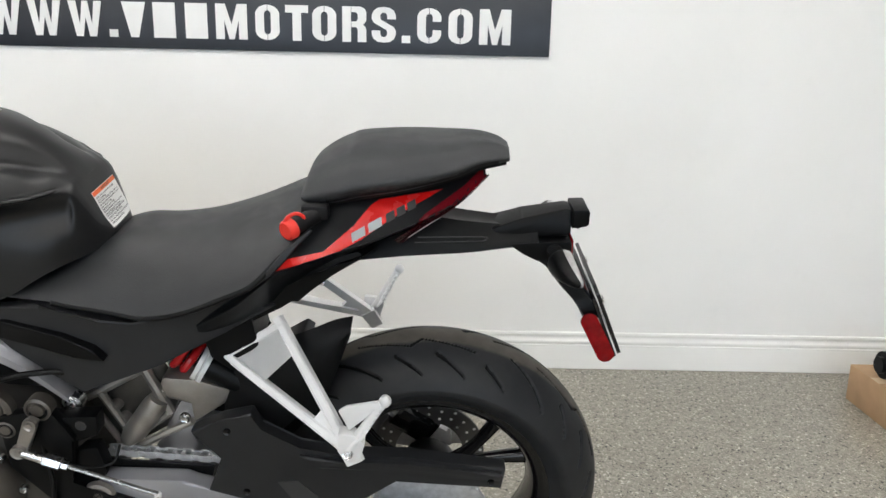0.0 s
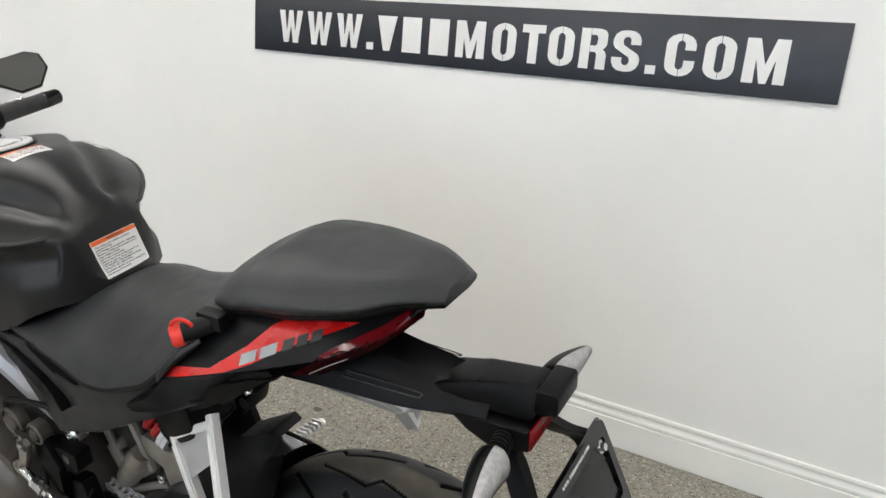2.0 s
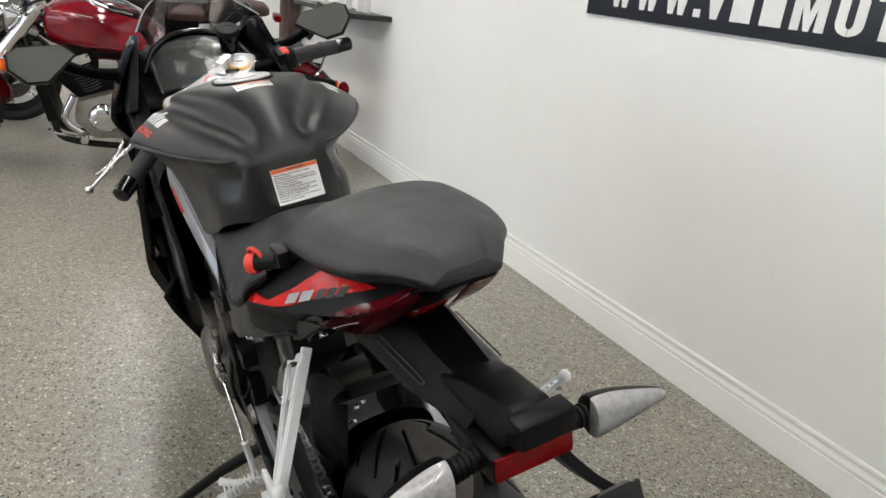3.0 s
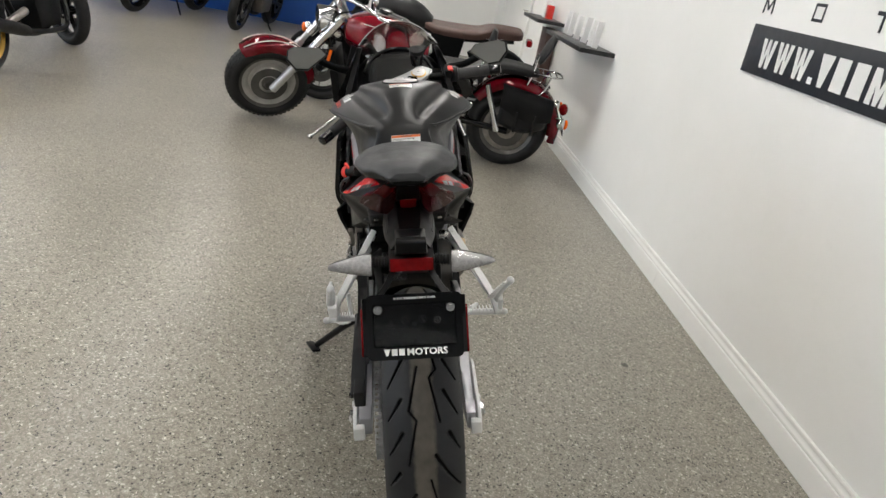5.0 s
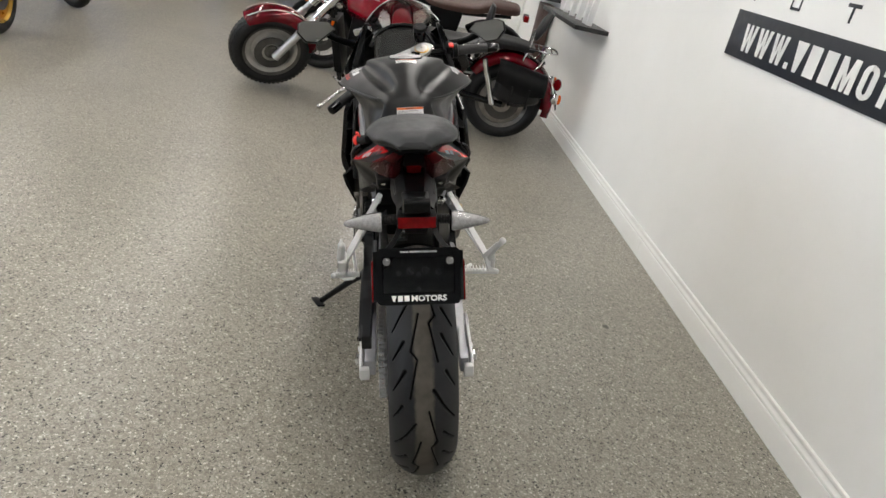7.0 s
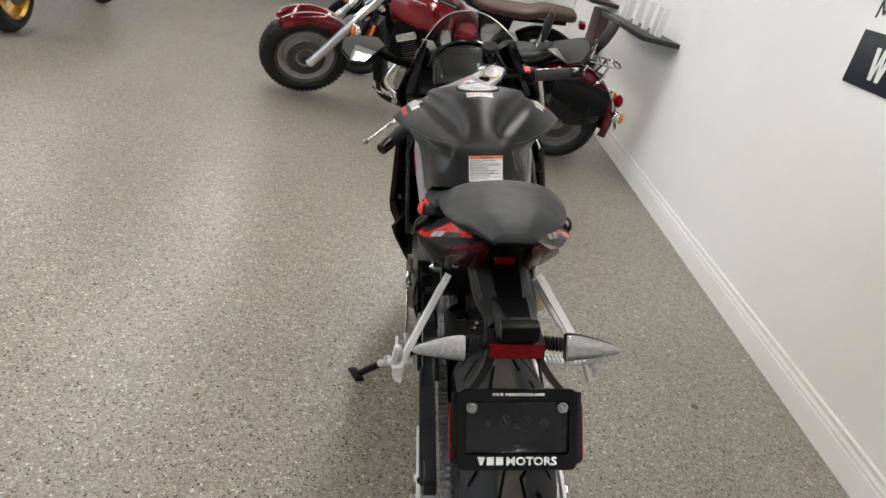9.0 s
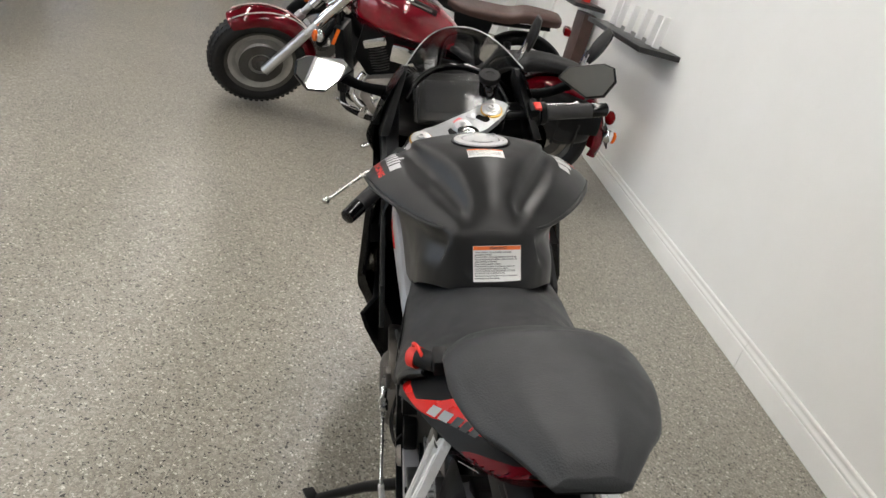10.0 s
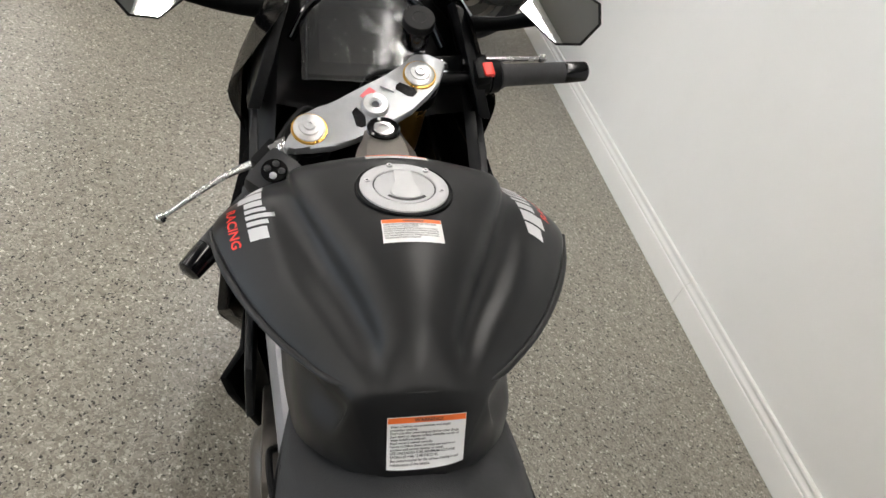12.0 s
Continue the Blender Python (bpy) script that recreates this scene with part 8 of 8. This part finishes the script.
def roadster(name, m, label, wheelbase, tank_mat, seat_mat, rim_mat, body_mat, cast, seat_long=0.62, high=0.0, steer=0.0):
    """A plain upright motorcycle of another make; x to its rear, the rear contact at the origin."""
    c = thing(name, m, label, "motorcycle")
    F = -wheelbase
    R = 0.315
    wheel(c, "rear_wheel", (0, 0, R), R, 0.15, 0.222, rim_mat, cast, "rear wheel")
    fw = wheel(c, "front_wheel", (F, 0, R), R, 0.115, 0.228, PLASTIC if steer else rim_mat, cast, "front wheel")
    fw.rotation_euler.z = radians(steer)
    mudguard(c, (F, 0, R), 0.345, 20, 150, 0.07, body_mat, "front mudguard")
    mudguard(c, (0, 0, R + 0.06), 0.40, 10, 130, 0.09, body_mat, "rear mudguard")
    for s in (-1, 1):
        bm = tube(bmesh.new(), [(F, s * 0.095, R), (F + 0.20, s * 0.095, 0.66 + high)], [0.026, 0.024], 14)
        tube(bm, [(F + 0.20, s * 0.095, 0.66 + high), (F + 0.36, s * 0.095, 1.00 + high)], [0.029, 0.029], 14)
        part("fork_leg", bm, PLASTIC, c, "dark fork leg")
        bm = tube(bmesh.new(), [(-0.50, s * 0.11, 0.40), (0.0, s * 0.125, R)], [0.032, 0.024], 12)
        part("swing_arm", bm, CAST if rim_mat is GOLD else PLASTIC, c, "swing arm")
        bm = tube(bmesh.new(), [(F + 0.37, s * 0.05, 1.01 + high), (F + 0.40, s * 0.14, 1.08 + high), (F + 0.50, s * 0.33, 1.08 + high), (F + 0.56, s * 0.40, 1.06 + high)], 0.012, 10, 5)
        hb = part("handlebar", bm, PLASTIC, c, "dark handlebar")
        bm = tube(bmesh.new(), [(F + 0.49, s * 0.31, 1.08 + high), (F + 0.57, s * 0.415, 1.057 + high)], 0.018, 12)
        part("grip", bm, RUBBER, hb)
        bm = tube(bmesh.new(), [(F + 0.44, s * 0.24, 1.085 + high), (F + 0.40, s * 0.34, 1.19 + high)], 0.006, 8)
        ball(bm, (F + 0.40, s * 0.36, 1.21 + high), 0.05, 14, (0.35, 1.2, 0.8))
        part("mirror", bm, PLASTIC, hb, "round mirror")
        bm = tube(bmesh.new(), [(-0.06, s * 0.13, 0.36), (-0.16, s * 0.125, 0.70)], 0.026, 12)
        part("shock_absorber", bm, PLASTIC, c)
    bm = lathe(bmesh.new(), [(0, -0.10), (0.05, -0.09), (0.08, -0.04), (0.088, 0.0), (0.082, 0.02), (0.0, 0.03)], (F + 0.26, 0, 0.90 + high), (-1, 0, -0.1), 28)
    part("headlight", bm, PLASTIC, c, "round headlight")
    T = [(F + 0.40, [(0, 0.90), (0.05, 0.89), (0.07, 0.86), (0.06, 0.80)]), (F + 0.46, [(0, 0.96), (0.09, 0.95), (0.125, 0.89), (0.11, 0.79)]),
         (F + 0.62, [(0, 0.985), (0.11, 0.965), (0.155, 0.88), (0.13, 0.77)]), (F + 0.80, [(0, 0.945), (0.09, 0.925), (0.125, 0.85), (0.11, 0.765)]), (F + 0.92, [(0, 0.86), (0.05, 0.85), (0.07, 0.81), (0.06, 0.76)])]
    T = [(x, [(y, z + high) for y, z in p]) for x, p in T]
    part("fuel_tank", shell(T, 5, 5), tank_mat, c, "fuel tank", 70)
    x0 = F + 0.86
    S = [(x0, [(0, 0.84), (0.07, 0.835), (0.10, 0.82), (0.09, 0.78)]), (x0 + 0.14, [(0, 0.825), (0.11, 0.822), (0.15, 0.80), (0.14, 0.755)]), (x0 + seat_long * 0.55, [(0, 0.84), (0.11, 0.838), (0.15, 0.815), (0.14, 0.765)]),
         (x0 + seat_long * 0.72, [(0, 0.885), (0.10, 0.882), (0.135, 0.86), (0.125, 0.80)]), (x0 + seat_long, [(0, 0.895), (0.09, 0.89), (0.12, 0.87), (0.11, 0.82)]), (x0 + seat_long + 0.05, [(0, 0.875), (0.06, 0.87), (0.08, 0.86), (0.075, 0.83)])]
    S = [(x, [(y, z + high) for y, z in p]) for x, p in S]
    part("seat", shell(S, 5, 5), seat_mat, c, "long padded seat", 70)
    bm = bmesh.new()
    prism(bm, [(F + 0.45, 0.46), (F + 0.58, 0.66 + high), (F + 0.80, 0.66 + high), (F + 0.95, 0.44), (F + 0.90, 0.24), (F + 0.50, 0.24)], -0.13, 0.13, 0.03)
    part("engine", bm, BRONZE if rim_mat is not GOLD else PLASTIC, c, "dark engine block")
    bm = bmesh.new()
    tube(bm, [(F + 0.40, 0, 0.92 + high), (F + 0.42, 0, 0.45), (F + 0.50, 0, 0.22), (F + 0.95, 0, 0.24), (-0.35, 0, 0.60 + high)], 0.024, 10, 4)
    for s in (-1, 1):
        tube(bm, [(F + 0.50, s * 0.06, 0.84 + high), (-0.45, s * 0.10, 0.74 + high), (0.12, s * 0.09, 0.80 + high)], 0.016, 10, 4)
    part("frame", bm, PLASTIC, c, "dark tubular frame")
    for s in (-1, 1):
        bm = prism(bmesh.new(), [(-0.60, 0.76 + high), (-0.30, 0.76 + high), (-0.34, 0.52), (-0.52, 0.50)], s * 0.11, s * 0.145, 0.015)
        part("side_cover", bm, body_mat, c, "side cover")
    bm = tube(bmesh.new(), [(F + 0.48, 0.10, 0.58), (F + 0.42, 0.14, 0.32), (F + 0.60, 0.17, 0.22), (-0.35, 0.18, 0.26), (-0.28, 0.18, 0.28), (0.22, 0.19, 0.38)], [0.02, 0.02, 0.022, 0.024, 0.045, 0.048], 14, 5)
    part("exhaust", bm, PLASTIC if rim_mat is GOLD else STEEL, c, "exhaust pipe")
    bm = box(bmesh.new(), (0.26, 0, 0.80 + high), (0.05, 0.12, 0.05), 0.012)
    part("tail_light", bm, REFLECTOR, c, "red tail light")
    bm = tube(bmesh.new(), [(-0.72, -0.12, 0.26), (-0.76, -0.24, 0.10), (-0.80, -0.30, 0.045)], 0.012, 10)
    part("side_stand", bm, PLASTIC, c, "side stand on the floor")
    return c


roadster("roadster_motorcycle", pose(-4.35, 1.78, 0, 8, 0, 86), "dark roadster motorcycle with a long brown leather seat", 1.52, PAINT, BROWN_SEAT, PLASTIC, PLASTIC, 0, seat_long=0.80, high=0.06)
roadster("adventure_motorcycle", pose(-3.30, -2.02, 0, 9, 0, 2), "tall dark motorcycle with gold wheel rims", 1.62, GREY_FRAME, LEATHER, GOLD, PLASTIC, 5, high=0.06, steer=48.0)
roadster("naked_motorcycle", pose(-9.22, -2.10, 0, 9, 0, 162), "black motorcycle parked before the blue panel", 1.40, PAINT, LEATHER, GLOSS_BLACK, PLASTIC, 6)
roadster("naked_motorcycle", pose(-9.27, -1.02, 0, 9, 0, 172), "black motorcycle with a round headlight before the blue panel", 1.40, GREY_FRAME, LEATHER, GLOSS_BLACK, PLASTIC, 6)


# ------------------------------------------------------------------ wall shelves and small things
def shelf(x0, x1, y0, z):
    bm = box(bmesh.new(), ((x0 + x1) / 2, (y0 + WALL_Y) / 2 - 0.0005, z), (abs(x1 - x0), WALL_Y - y0 - 0.001, 0.032), 0.002)
    return tagged(finish("wall_shelf", bm, SHELF_BLACK), "black floating shelf fixed to the white wall", "shelf", "wall shelves")


shelf(-4.25, -2.95, 2.165, 0.978)
shelf(-5.60, -4.75, 2.165, 1.02)
for x, lean, h in ((-3.03, 7, 0.185), (-3.15, 6, 0.182), (-3.37, 8, 0.186), (-3.62, 7, 0.18), (-3.86, 6, 0.186), (-4.02, 8, 0.184)):
    t = pose(x, 2.325, 0.9942, -lean * 0.5, 0, 0)
    bm = bmesh.new()
    box(bm, (0, -0.045, h / 2 + 0.004), (0.026, 0.042, h), 0.002)
    ob = tagged(finish("booklet_stand", bm, LABEL_WHITE), "slim white upright block on the black shelf", "display block", "blocks on the shelf")
    ob.matrix_basis = t
bm = box(bmesh.new(), (-5.10, 2.33, 1.10), (0.09, 0.06, 0.125), 0.004)
tagged(finish("red_carton", bm, RED_PLASTIC), "small red carton standing on the black shelf", "carton")
bm = box(bmesh.new(), (-5.24, 2.32, 1.12), (0.11, 0.05, 0.165), 0.004)
tagged(finish("white_carton", bm, LABEL_WHITE), "white carton standing on the black shelf", "carton")


def door(x0, x1):
    w = x1 - x0
    t = thing("door_1", pose((x0 + x1) / 2, WALL_Y - 0.002, 0.0), "white painted door with a moulded casing in the wall", "door", kind="structure")
    part("door_leaf", box(bmesh.new(), (0, -0.008, 1.02), (w - 0.16, 0.016, 2.03), 0.003), WHITE_TRIM, t)
    for s in (-1, 1):
        part("casing", box(bmesh.new(), (s * (w / 2 - 0.04), -0.014, 1.05), (0.078, 0.028, 2.10), 0.008), WHITE_TRIM, t)
    part("casing", box(bmesh.new(), (0, -0.014, 2.14), (w, 0.028, 0.078), 0.008), WHITE_TRIM, t)
    bm = tube(bmesh.new(), [(w / 2 - 0.14, -0.016, 1.0), (w / 2 - 0.14, -0.05, 1.0), (w / 2 - 0.25, -0.055, 1.0)], 0.009, 10)
    part("door_handle", bm, STEEL, t, "steel lever handle")


door(-8.9, -6.6)
bm = box(bmesh.new(), (-5.05, 2.36, 0.48), (0.30, 0.10, 0.95), 0.004)
tagged(finish("display_panel", bm, BROWN_SEAT), "dark brown upright panel standing against the wall", "panel")

bm = box(bmesh.new(), (2.38, 2.03, 0.065), (0.42, 0.30, 0.130), 0.004)
cb = tagged(finish("cardboard_box", bm, CARD), "low brown cardboard box on the floor by the wall", "box")
part("box_tape", box(bmesh.new(), (2.38, 2.03, 0.1307), (0.422, 0.05, 0.001)), TAN, cb)
bm = bmesh.new()
tube(bm, [(2.20, 2.05, 0.178), (2.42, 2.05, 0.178)], 0.046, 20)
tube(bm, [(2.185, 2.05, 0.178), (2.20, 2.05, 0.178)], 0.028, 16)
tagged(finish("black_canister", bm, PLASTIC), "black canister lying on the cardboard box", "canister")

# marks on the floor
for x, y, r in ((-0.262, 1.985, 0.018),):
    bm = bmesh.new()
    polygon(bm, [(x + r * (1 + 0.12 * math.sin(3 * a) + 0.1 * math.sin(7 * a)) * math.cos(a) * 0.9, y + r * (1 + 0.2 * math.cos(2 * a)) * math.sin(a)) for a in (2 * math.pi * k / 26 for k in range(26))])
    for v in bm.verts:
        v.co.z = 0.0012
    tagged(finish("floor_stain", bm, STAIN), "small dark stain on the speckled floor", "stain", kind="structure")
